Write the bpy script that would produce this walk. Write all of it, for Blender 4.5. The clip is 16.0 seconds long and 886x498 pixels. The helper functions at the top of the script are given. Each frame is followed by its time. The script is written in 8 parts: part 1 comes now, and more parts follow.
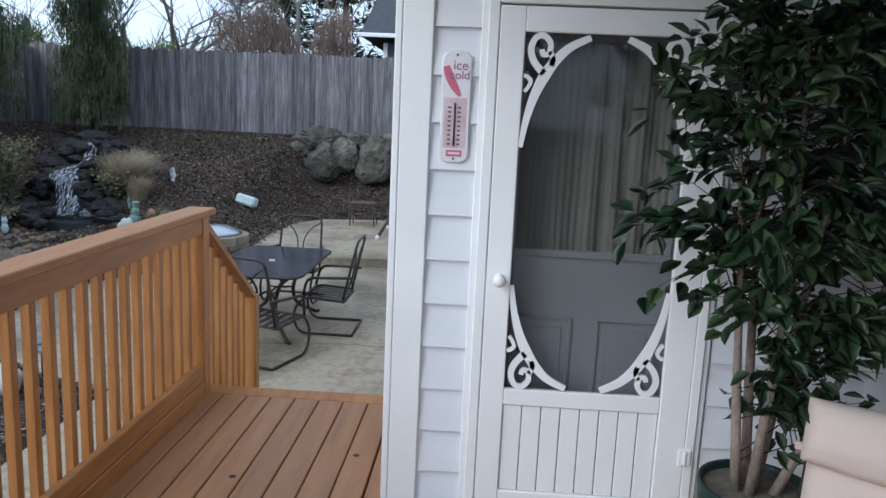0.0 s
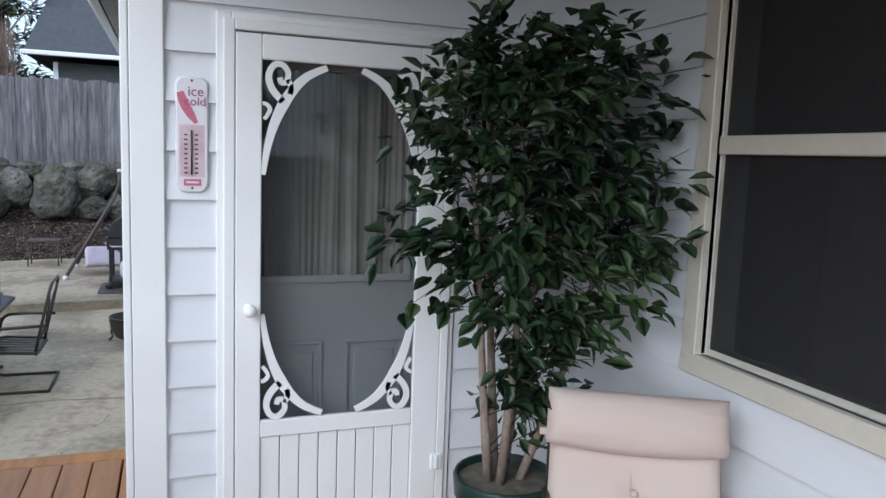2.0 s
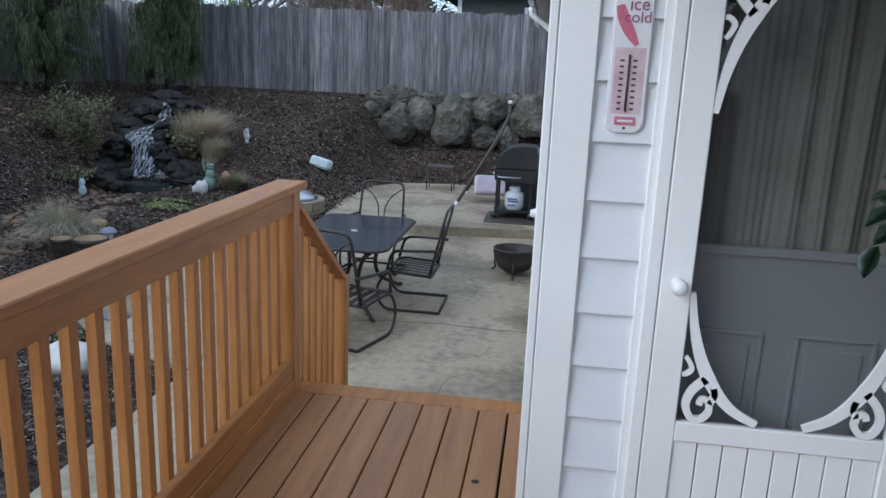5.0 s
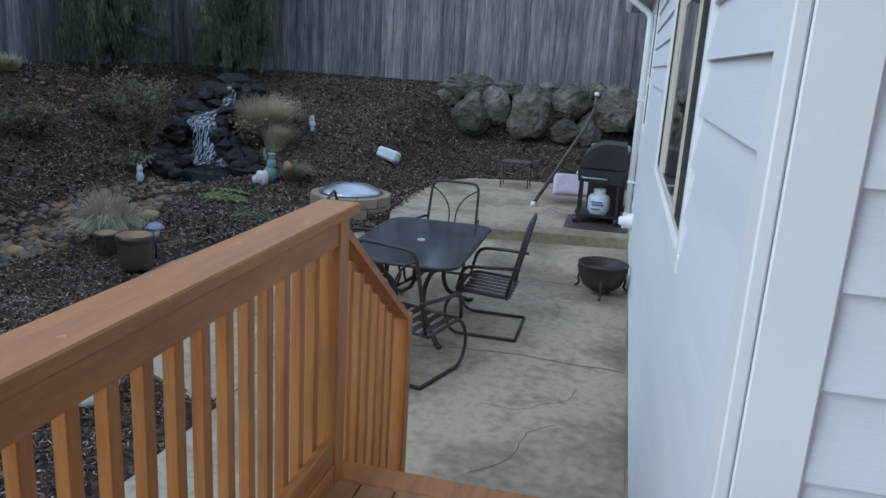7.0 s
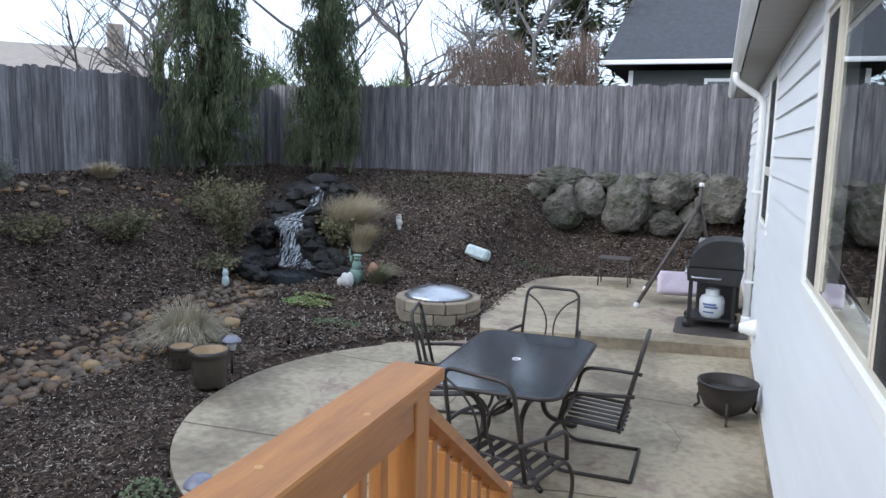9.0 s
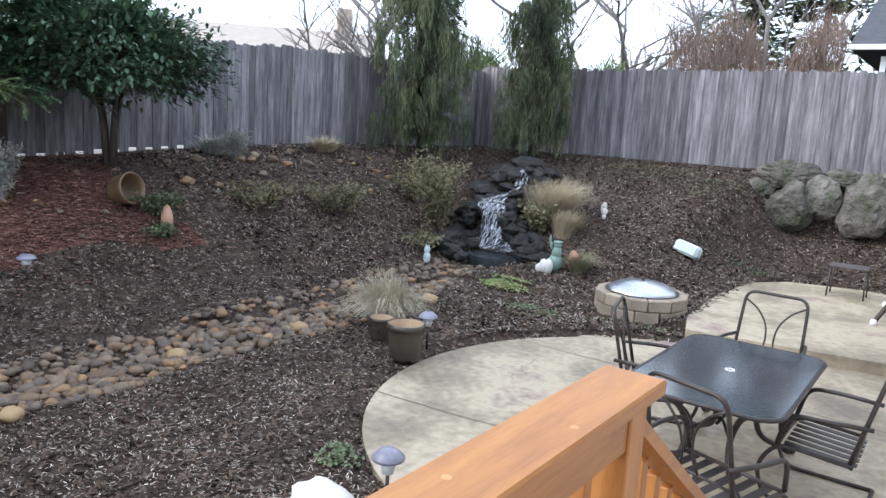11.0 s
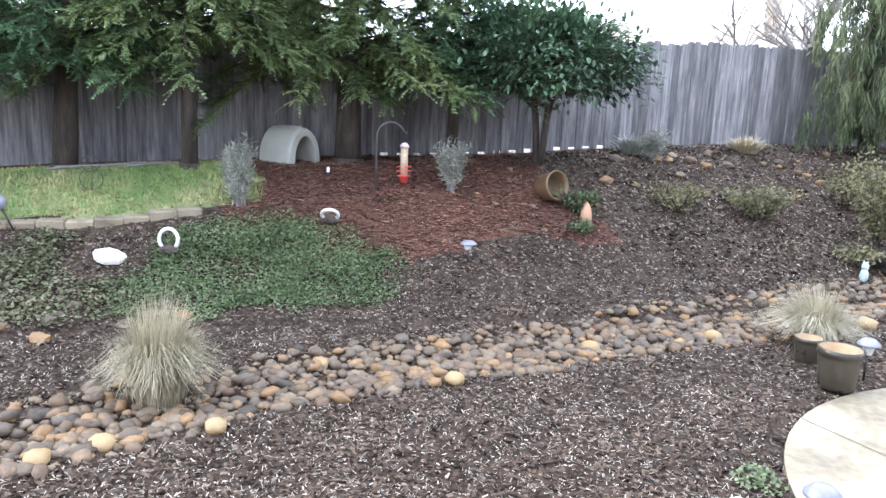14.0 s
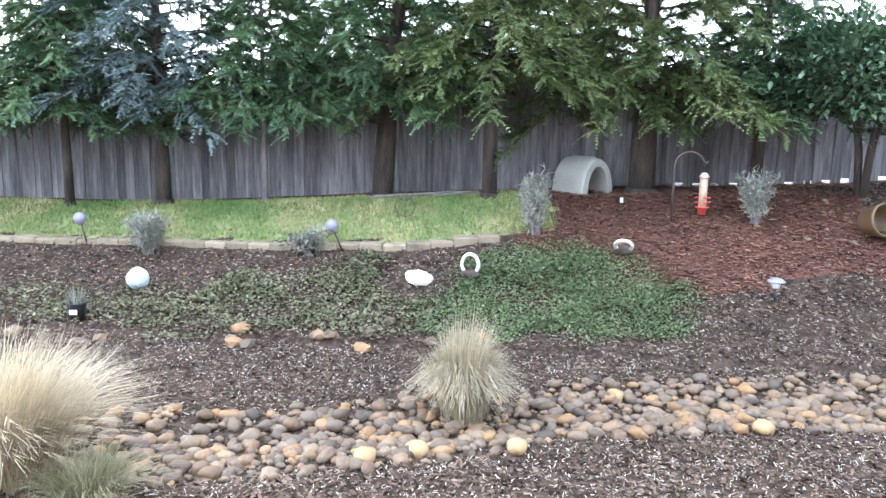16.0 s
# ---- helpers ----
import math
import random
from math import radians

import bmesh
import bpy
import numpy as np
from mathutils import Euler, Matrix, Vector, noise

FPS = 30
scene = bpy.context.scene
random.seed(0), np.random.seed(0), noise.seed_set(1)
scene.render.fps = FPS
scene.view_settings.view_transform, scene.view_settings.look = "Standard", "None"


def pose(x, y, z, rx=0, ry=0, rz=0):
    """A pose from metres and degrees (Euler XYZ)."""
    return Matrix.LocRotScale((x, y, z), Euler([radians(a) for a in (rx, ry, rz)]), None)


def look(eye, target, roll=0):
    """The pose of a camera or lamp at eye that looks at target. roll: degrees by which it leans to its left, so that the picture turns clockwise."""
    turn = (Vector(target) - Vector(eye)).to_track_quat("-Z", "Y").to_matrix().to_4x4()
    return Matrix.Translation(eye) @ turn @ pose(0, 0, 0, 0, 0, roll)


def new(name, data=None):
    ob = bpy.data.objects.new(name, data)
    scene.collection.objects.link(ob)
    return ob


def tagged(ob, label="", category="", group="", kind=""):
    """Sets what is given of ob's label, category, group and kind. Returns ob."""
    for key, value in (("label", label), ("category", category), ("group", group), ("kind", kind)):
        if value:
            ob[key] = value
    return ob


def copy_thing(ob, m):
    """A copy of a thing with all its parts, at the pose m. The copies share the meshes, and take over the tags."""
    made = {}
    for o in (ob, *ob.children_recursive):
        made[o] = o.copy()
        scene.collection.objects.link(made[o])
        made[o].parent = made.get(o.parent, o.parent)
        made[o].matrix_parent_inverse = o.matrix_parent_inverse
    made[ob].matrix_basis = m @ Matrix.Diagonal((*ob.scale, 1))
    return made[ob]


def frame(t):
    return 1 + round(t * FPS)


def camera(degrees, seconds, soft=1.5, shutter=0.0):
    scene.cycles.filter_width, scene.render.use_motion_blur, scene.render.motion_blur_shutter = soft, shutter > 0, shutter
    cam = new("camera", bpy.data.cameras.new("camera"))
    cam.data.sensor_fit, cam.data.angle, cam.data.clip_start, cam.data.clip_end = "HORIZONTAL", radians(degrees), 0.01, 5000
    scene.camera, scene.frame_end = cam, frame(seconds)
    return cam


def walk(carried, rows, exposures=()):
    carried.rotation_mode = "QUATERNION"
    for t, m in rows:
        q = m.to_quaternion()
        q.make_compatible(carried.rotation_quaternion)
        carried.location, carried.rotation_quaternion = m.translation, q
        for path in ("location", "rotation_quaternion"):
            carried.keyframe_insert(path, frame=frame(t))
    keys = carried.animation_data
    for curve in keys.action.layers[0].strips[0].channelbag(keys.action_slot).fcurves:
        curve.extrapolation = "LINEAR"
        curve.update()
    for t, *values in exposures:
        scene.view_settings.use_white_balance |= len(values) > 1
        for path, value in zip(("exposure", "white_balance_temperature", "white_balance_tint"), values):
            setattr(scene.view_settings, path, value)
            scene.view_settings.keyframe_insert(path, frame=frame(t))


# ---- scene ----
cam = camera(61.6, 16.0)
PATH = [
    (0, (0.338, 0.082, 1.619), (0.242, 2.05, 1.276), 2.6),
    (0.5, (0.256, 0.115, 1.618), (0.384, 2.092, 1.344), 2.0),
    (1, (0.17, 0.088, 1.616), (0.572, 2.034, 1.382), 0.2),
    (1.5, (0.142, 0.073, 1.614), (0.764, 1.962, 1.395), 1.9),
    (2, (0.148, 0.065, 1.617), (0.83, 1.929, 1.373), 2.1),
    (2.5, (0.118, 0.079, 1.615), (0.745, 1.957, 1.331), 2.0),
    (3, (0.087, 0.079, 1.611), (0.583, 1.992, 1.303), 2.0),
    (3.5, (0.042, 0.103, 1.61), (0.381, 2.043, 1.262), 3.1),
    (4, (0.027, 0.262, 1.595), (0.114, 2.215, 1.172), 2.0),
    (4.5, (0.027, 0.488, 1.598), (-0.143, 2.433, 1.162), 3.5),
    (4.7, (0.018, 0.569, 1.602), (-0.211, 2.506, 1.158), 2.8),
    (6.8, (-0.244, 1.613, 1.587), (-0.615, 3.517, 1.097), 3.1),
    (7, (-0.278, 1.693, 1.59), (-0.707, 3.583, 1.095), 3.5),
    (7.5, (-0.367, 1.918, 1.596), (-0.837, 3.811, 1.158), 3.6),
    (8, (-0.458, 2.101, 1.633), (-0.93, 4.01, 1.27), 1.4),
    (8.5, (-0.506, 2.249, 1.647), (-0.995, 4.16, 1.317), 1.5),
    (9, (-0.517, 2.395, 1.65), (-1.196, 4.256, 1.378), 1.5),
    (9.2, (-0.528, 2.431, 1.644), (-1.269, 4.27, 1.38), 2.4),
    (11.3, (-0.678, 2.597, 1.603), (-1.892, 4.149, 1.261), 3.6),
    (11.5, (-0.687, 2.588, 1.602), (-1.955, 4.095, 1.25), 3.7),
    (11.9, (-0.701, 2.595, 1.584), (-2.083, 3.986, 1.188), 3.1),
    (12, (-0.72, 2.582, 1.588), (-2.127, 3.948, 1.195), 3.4),
    (12.5, (-0.746, 2.56, 1.587), (-2.29, 3.759, 1.164), 3.2),
    (13, (-0.756, 2.531, 1.593), (-2.398, 3.588, 1.16), 2.8),
    (13.5, (-0.769, 2.484, 1.597), (-2.492, 3.408, 1.176), 2.9),
    (14, (-0.777, 2.424, 1.605), (-2.565, 3.232, 1.217), 2.6),
    (14.5, (-0.78, 2.372, 1.625), (-2.634, 3.021, 1.252), 2.2),
    (15, (-0.777, 2.312, 1.619), (-2.69, 2.777, 1.269), 1.5),
    (15.5, (-0.78, 2.266, 1.626), (-2.731, 2.548, 1.289), 1.9),
    (16, (-0.774, 2.211, 1.621), (-2.744, 2.312, 1.286), 1.0),
]
walk(cam, [(t, look(eye, target, roll)) for t, eye, target, roll in PATH],
     [(0.0, 0.12, 5680, 8), (2.0, 0.3, 5740, 9), (3.0, 0.24, 5700, 8), (4.5, 0.05, 5640, 8), (7.0, -0.15, 5400, 8), (8.0, 0.22, 5620, 10), (9.2, 0.52, 6050, 11), (11.3, 1.26, 6270, 12), (12.5, 1.63, 6560, 12), (14.0, 2.26, 6280, 12), (16.0, 2.54, 6250, 12)])
# ---------- light ----------
world = bpy.data.worlds.new("sky_world")
scene.world = world
world.use_nodes = True
wn = world.node_tree
sky = wn.nodes.new("ShaderNodeTexSky")
sky.sky_type, sky.sun_disc = "NISHITA", False
sky.sun_elevation, sky.sun_rotation = radians(26.4), radians(232)
sky.air_density, sky.dust_density, sky.ozone_density = 1.0, 1.0, 2.0
veil = wn.nodes.new("ShaderNodeTexNoise")
veil.inputs["Scale"].default_value, veil.inputs["Detail"].default_value = 2.2, 6
veil_ramp = wn.nodes.new("ShaderNodeMapRange")
veil_ramp.inputs["From Min"].default_value, veil_ramp.inputs["From Max"].default_value = 0.38, 0.62
veil_ramp.inputs["To Min"].default_value, veil_ramp.inputs["To Max"].default_value = 0.45, 0.95
cloud = wn.nodes.new("ShaderNodeMix")
cloud.data_type = "RGBA"
cloud.inputs[7].default_value = (7.4, 8.3, 9.6, 1)
wcoord = wn.nodes.new("ShaderNodeTexCoord")
wn.links.new(wcoord.outputs["Generated"], veil.inputs["Vector"])
wn.links.new(veil.outputs["Fac"], veil_ramp.inputs["Value"])
wn.links.new(veil_ramp.outputs["Result"], cloud.inputs[0])
wn.links.new(sky.outputs["Color"], cloud.inputs[6])
wn.links.new(cloud.outputs[2], wn.nodes["Background"].inputs["Color"])
wn.nodes["Background"].inputs["Strength"].default_value = 0.15

sun = new("sun", bpy.data.lights.new("sun", "SUN"))
sun.data.energy, sun.data.angle, sun.data.color = 2.2, radians(50), (1.0, 0.97, 0.93)
sun.matrix_world = look((-23, -18, 14.5), (0, 0, 0))


# ---------- materials ----------
def mat(name, cols, scale=4.0, stretch=(1, 1, 1), rough=0.6, bump=0.15, fine=8.0, metal=0.0, rand=0.0, island=0.0,
        spread=0.25, rough_var=0.1, bump_dist=0.01, coat=0.0, spec=0.5):
    """Two scales of noise: broad patches through a ramp, fine grain in value and relief."""
    m = bpy.data.materials.new(name)
    m.use_nodes = True
    nt = m.node_tree
    n, link = nt.nodes, nt.links.new
    b = n["Principled BSDF"]
    co, info = n.new("ShaderNodeTexCoord"), n.new("ShaderNodeObjectInfo")
    mp = n.new("ShaderNodeMapping")
    mp.inputs["Scale"].default_value = stretch
    off = n.new("ShaderNodeVectorMath")
    off.operation = "ADD"
    k = n.new("ShaderNodeMath")
    k.operation, k.inputs[1].default_value = "MULTIPLY", 37.0
    link(info.outputs["Random"], k.inputs[0])
    link(co.outputs["Object"], mp.inputs["Vector"])
    link(mp.outputs[0], off.inputs[0])
    link(k.outputs[0], off.inputs[1])
    n1, n2 = n.new("ShaderNodeTexNoise"), n.new("ShaderNodeTexNoise")
    n1.inputs["Scale"].default_value, n1.inputs["Detail"].default_value = scale, 5
    n2.inputs["Scale"].default_value, n2.inputs["Detail"].default_value = scale * fine, 4
    link(off.outputs[0], n1.inputs["Vector"])
    link(off.outputs[0], n2.inputs["Vector"])
    ramp = n.new("ShaderNodeValToRGB")
    el = ramp.color_ramp.elements
    lo, hi = 0.5 - spread, 0.5 + spread
    el[0].position, el[1].position = lo, hi
    el[0].color, el[1].color = (*cols[0], 1), (*cols[-1], 1)
    for i, c in enumerate(cols[1:-1]):
        e = el.new(lo + (hi - lo) * (i + 1) / (len(cols) - 1))
        e.color = (*c, 1)
    mixf = n.new("ShaderNodeMath")
    mixf.operation, mixf.inputs[1].default_value, mixf.inputs[2].default_value = "MULTIPLY_ADD", 0.35, -0.175
    add = n.new("ShaderNodeMath")
    add.operation = "ADD"
    link(n2.outputs["Fac"], mixf.inputs[0])
    link(n1.outputs["Fac"], add.inputs[0])
    link(mixf.outputs[0], add.inputs[1])
    link(add.outputs[0], ramp.inputs["Fac"])
    out = ramp.outputs["Color"]
    if rand or island:
        hsv = n.new("ShaderNodeHueSaturation")
        mr = n.new("ShaderNodeMapRange")
        amount = rand or island
        mr.inputs["To Min"].default_value, mr.inputs["To Max"].default_value = 1 - amount, 1 + amount
        if rand:
            link(info.outputs["Random"], mr.inputs["Value"])
        else:
            geo = n.new("ShaderNodeNewGeometry")
            link(geo.outputs["Random Per Island"], mr.inputs["Value"])
        link(mr.outputs["Result"], hsv.inputs["Value"])
        link(out, hsv.inputs["Color"])
        out = hsv.outputs["Color"]
    link(out, b.inputs["Base Color"])
    rr = n.new("ShaderNodeMapRange")
    rr.inputs["To Min"].default_value, rr.inputs["To Max"].default_value = max(0, rough - rough_var), min(1, rough + rough_var)
    link(n1.outputs["Fac"], rr.inputs["Value"])
    link(rr.outputs["Result"], b.inputs["Roughness"])
    b.inputs["Metallic"].default_value = metal
    b.inputs["Coat Weight"].default_value = coat
    b.inputs["Coat Roughness"].default_value = 0.09
    b.inputs["Specular IOR Level"].default_value = spec
    if bump:
        bp = n.new("ShaderNodeBump")
        bp.inputs["Strength"].default_value, bp.inputs["Distance"].default_value = bump, bump_dist
        link(n2.outputs["Fac"], bp.inputs["Height"])
        link(bp.outputs["Normal"], b.inputs["Normal"])
    return m


def glass(name, tint=(0.9, 0.95, 0.95), rough=0.02):
    m = bpy.data.materials.new(name)
    m.use_nodes = True
    b = m.node_tree.nodes["Principled BSDF"]
    b.inputs["Base Color"].default_value = (*tint, 1)
    b.inputs["Transmission Weight"].default_value, b.inputs["Roughness"].default_value = 1.0, rough
    b.inputs["IOR"].default_value = 1.45
    return m


M_cedar = mat("orange_stained_cedar", [(0.30, 0.115, 0.028), (0.40, 0.17, 0.045), (0.48, 0.22, 0.065)], 3.0, (9, 1.0, 9), 0.5, 0.12, 6, rand=0.07, bump_dist=0.003)
M_cedar_v = mat("orange_stained_cedar_upright", [(0.30, 0.115, 0.028), (0.40, 0.17, 0.045), (0.48, 0.22, 0.065)], 3.0, (9, 9, 1.0), 0.5, 0.12, 6, rand=0.07, bump_dist=0.003)
M_deck = mat("brown_deck_stain", [(0.27, 0.122, 0.047), (0.355, 0.17, 0.068), (0.42, 0.21, 0.09)], 2.0, (10, 0.8, 10), 0.5, 0.12, 6, rand=0.045, bump_dist=0.002)
M_knot = mat("pale_worn_knot_wood", [(0.46, 0.24, 0.09), (0.54, 0.31, 0.13)], 20)
# knots, fire hole; also painted shade under the deck and inside dog house
M_dark = mat("dark_knots_and_hollow_shade", [(0.012, 0.011, 0.01), (0.02, 0.018, 0.016)], 5)
M_siding = mat("pale_grey_painted_siding", [(0.72, 0.745, 0.765), (0.78, 0.80, 0.815)], 1.2, (0.7, 0.7, 9), 0.55, 0.3, 20, rand=0.015, bump_dist=0.002)
M_white = mat("white_painted_trim", [(0.83, 0.84, 0.83), (0.89, 0.90, 0.88)], 2.5, (1, 1, 1), 0.45, 0.06, 20, bump_dist=0.002)
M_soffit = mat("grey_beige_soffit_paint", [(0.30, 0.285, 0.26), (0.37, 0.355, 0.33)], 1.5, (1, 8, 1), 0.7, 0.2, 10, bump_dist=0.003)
M_cream = mat("cream_window_frame", [(0.60, 0.56, 0.47), (0.68, 0.64, 0.54)], 4, rough=0.4, bump=0.03)
M_concrete = mat("stamped_tan_concrete", [(0.15, 0.122, 0.086), (0.255, 0.21, 0.145), (0.42, 0.355, 0.25), (0.23, 0.16, 0.138)], 0.9, (1, 1, 1), 0.65, 0.45, 14, spread=0.22, bump_dist=0.008)
M_joint = mat("dark_joint", [(0.10, 0.075, 0.05), (0.14, 0.11, 0.075)], 5)
M_fence = mat("weathered_grey_cedar", [(0.065, 0.062, 0.068), (0.155, 0.147, 0.153), (0.27, 0.255, 0.255)], 2.2, (9, 9, 0.7), 0.85, 0.4, 5, rand=0.36, bump_dist=0.004)
M_mulch = mat("bark_mulch", [(0.020, 0.013, 0.010), (0.045, 0.030, 0.022), (0.075, 0.052, 0.038)], 5.0, (1, 1, 1), 0.9, 1.0, 7, bump_dist=0.03, spread=0.2, spec=0.15)
M_chip = mat("bark_chips", [(0.026, 0.017, 0.012), (0.068, 0.046, 0.034), (0.135, 0.098, 0.074)], 1.3, rough=0.85, bump=0, island=0.75, spread=0.3, spec=0.15)
M_chip_pale = mat("pale_wood_chips", [(0.19, 0.16, 0.13), (0.45, 0.40, 0.345)], 1.3, rough=0.85, bump=0, island=0.45, spec=0.2)
M_lawn = mat("winter_lawn", [(0.12, 0.15, 0.05), (0.18, 0.20, 0.08), (0.30, 0.27, 0.14)], 1.4, rough=0.9, bump=0.8, fine=16, bump_dist=0.03)
M_blade = mat("lawn_blades", [(0.10, 0.19, 0.045), (0.15, 0.24, 0.07), (0.26, 0.28, 0.11), (0.46, 0.41, 0.22)], 1.3, (0.6, 1, 1), rough=0.7, bump=0, island=0.3, spread=0.2)
M_needle = mat("red_needle_litter", [(0.045, 0.024, 0.018), (0.10, 0.045, 0.033), (0.15, 0.07, 0.05)], 3.0, rough=0.9, bump=0.8, fine=14, bump_dist=0.03, spec=0.15)
M_twig = mat("fallen_needle_clumps", [(0.09, 0.045, 0.033), (0.26, 0.13, 0.09)], 1.0, rough=0.85, bump=0, island=0.5)
M_stone = mat("river_stone", [(0.075, 0.056, 0.044), (0.18, 0.118, 0.072), (0.14, 0.108, 0.085), (0.34, 0.20, 0.095)], 2.2, rough=0.7, bump=0.3, fine=8, rand=0.55, bump_dist=0.004, spread=0.17)
M_stone_i = mat("river_stone_bed", [(0.075, 0.056, 0.044), (0.18, 0.118, 0.072), (0.14, 0.108, 0.085), (0.33, 0.20, 0.095)], 5.0, rough=0.7, bump=0.3, fine=8, island=0.6, bump_dist=0.004, spread=0.17)


def stone_tones(m, by_object):
    """Each stone takes one of the river's tones; the mottling stays on top."""
    n, link = m.node_tree.nodes, m.node_tree.links.new
    b = n["Principled BSDF"]
    src = b.inputs["Base Color"].links[0].from_socket
    pick = n.new("ShaderNodeObjectInfo" if by_object else "ShaderNodeNewGeometry").outputs["Random" if by_object else "Random Per Island"]
    k = n.new("ShaderNodeMath")
    k.operation, k.inputs[1].default_value = "MULTIPLY", 7.31
    f = n.new("ShaderNodeMath")
    f.operation = "FRACT"
    ramp = n.new("ShaderNodeValToRGB")
    ramp.color_ramp.interpolation = "CONSTANT"
    el = ramp.color_ramp.elements
    tones = [(0.045, 0.038, 0.03), (0.095, 0.072, 0.052), (0.15, 0.095, 0.052), (0.07, 0.05, 0.036), (0.19, 0.145, 0.098), (0.105, 0.088, 0.072), (0.26, 0.145, 0.058), (0.12, 0.074, 0.043)]
    el[1].position, el[1].color = 0.125, (*tones[1], 1)
    el[0].color = (*tones[0], 1)
    for i, c in enumerate(tones[2:]):
        e = el.new(0.125 * (i + 2))
        e.color = (*c, 1)
    mix = n.new("ShaderNodeMix")
    mix.data_type = "RGBA"
    mix.inputs[0].default_value = 0.62
    link(pick, k.inputs[0])
    link(k.outputs[0], f.inputs[0])
    link(f.outputs[0], ramp.inputs["Fac"])
    link(src, mix.inputs[6])
    link(ramp.outputs["Color"], mix.inputs[7])
    link(mix.outputs[2], b.inputs["Base Color"])


stone_tones(M_stone, True)
stone_tones(M_stone_i, False)
M_ochre = mat("ochre_stone", [(0.27, 0.18, 0.085), (0.38, 0.27, 0.14)], 4, rough=0.65, bump=0.2)
M_boulder = mat("mossy_boulder", [(0.045, 0.055, 0.026), (0.10, 0.095, 0.078), (0.14, 0.13, 0.11), (0.21, 0.195, 0.17)], 3.6, rough=0.95, spec=0.2, bump=1.0, fine=7, rand=0.16, bump_dist=0.05, spread=0.2)
M_wetrock = mat("wet_dark_rock", [(0.006, 0.006, 0.006), (0.014, 0.013, 0.012), (0.038, 0.034, 0.030)], 3, rough=0.55, bump=0.7, fine=6, rand=0.3, bump_dist=0.03, spec=0.3)
M_soil = mat("dry_moss_and_soil", [(0.075, 0.066, 0.05), (0.20, 0.175, 0.135)], 22, rough=0.95, bump=0.8)
M_bark = mat("tree_bark", [(0.02, 0.015, 0.012), (0.05, 0.038, 0.03), (0.09, 0.07, 0.058)], 3, (3, 3, 0.6), 0.9, 0.8, 5, bump_dist=0.03)
M_greybark = mat("pale_grey_bark", [(0.12, 0.11, 0.105), (0.24, 0.22, 0.205)], 4, (2, 2, 0.7), 0.9, 0.5, 5, bump_dist=0.02)


def flecked(m, scale, dark, pale, share, amount=0.85):
    """Scattered chips of their own tone over a ground material: cells at chip size, a few of them pale."""
    n, link = m.node_tree.nodes, m.node_tree.links.new
    b = n["Principled BSDF"]
    src = b.inputs["Base Color"].links[0].from_socket
    co, warp, add = n.new("ShaderNodeTexCoord"), n.new("ShaderNodeTexNoise"), n.new("ShaderNodeVectorMath")
    warp.inputs["Scale"].default_value = scale * 0.5
    add.operation = "MULTIPLY_ADD"
    add.inputs[1].default_value = (1.2 / scale,) * 3
    vor = n.new("ShaderNodeTexVoronoi")
    vor.inputs["Scale"].default_value = scale
    link(co.outputs["Object"], warp.inputs["Vector"])
    link(warp.outputs["Color"], add.inputs[0])
    link(co.outputs["Object"], add.inputs[2])
    link(add.outputs[0], vor.inputs["Vector"])
    sep = n.new("ShaderNodeSeparateColor")
    link(vor.outputs["Color"], sep.inputs[0])
    ramp = n.new("ShaderNodeValToRGB")
    el = ramp.color_ramp.elements
    el[0].position, el[1].position = 0.0, 1.0
    el[0].color, el[1].color = (*dark, 1), (*pale, 1)
    e = el.new(1 - share)
    e.color = tuple(0.75 * a + 0.25 * c for a, c in zip(dark, pale)) + (1,)
    link(sep.outputs[0], ramp.inputs["Fac"])
    pick = n.new("ShaderNodeMath")
    pick.operation, pick.inputs[1].default_value = "GREATER_THAN", 0.45
    link(sep.outputs[1], pick.inputs[0])
    k = n.new("ShaderNodeMath")
    k.operation, k.inputs[1].default_value = "MULTIPLY", amount
    link(pick.outputs[0], k.inputs[0])
    mix = n.new("ShaderNodeMix")
    mix.data_type = "RGBA"
    link(k.outputs[0], mix.inputs[0])
    link(src, mix.inputs[6])
    link(ramp.outputs["Color"], mix.inputs[7])
    link(mix.outputs[2], b.inputs["Base Color"])


flecked(M_mulch, 34.0, (0.028, 0.019, 0.015), (0.27, 0.215, 0.175), 0.16)
flecked(M_needle, 40.0, (0.05, 0.028, 0.021), (0.22, 0.115, 0.082), 0.25, 0.6)
flecked(M_lawn, 9.0, (0.10, 0.15, 0.045), (0.36, 0.33, 0.17), 0.45, 0.6)
# added pale ground: its colour imitates daylight showing under the side fence
M_daylit = mat("pale_daylight_beyond_fence", [(0.22, 0.21, 0.18), (0.36, 0.34, 0.30)], 3, rough=0.9, bump=0.4, fine=12)
M_stem = mat("artificial_stem_bark", [(0.13, 0.095, 0.072), (0.36, 0.29, 0.23)], 9, (2, 2, 1), 0.8, 0.5, 4, bump_dist=0.006)


def leafmat(name, cols, rough=0.55, vary=0.35, trans=0.25, scale=1.3):
    m = mat(name, cols, scale, rough=rough, bump=0, island=vary, spread=0.2)
    n, link = m.node_tree.nodes, m.node_tree.links.new
    b = n["Principled BSDF"]
    t = n.new("ShaderNodeBsdfTranslucent")
    mx = n.new("ShaderNodeMixShader")
    mx.inputs[0].default_value = trans
    src = b.inputs["Base Color"].links[0].from_socket
    link(src, t.inputs["Color"])
    link(b.outputs[0], mx.inputs[1])
    link(t.outputs[0], mx.inputs[2])
    link(mx.outputs[0], n["Material Output"].inputs["Surface"])
    return m


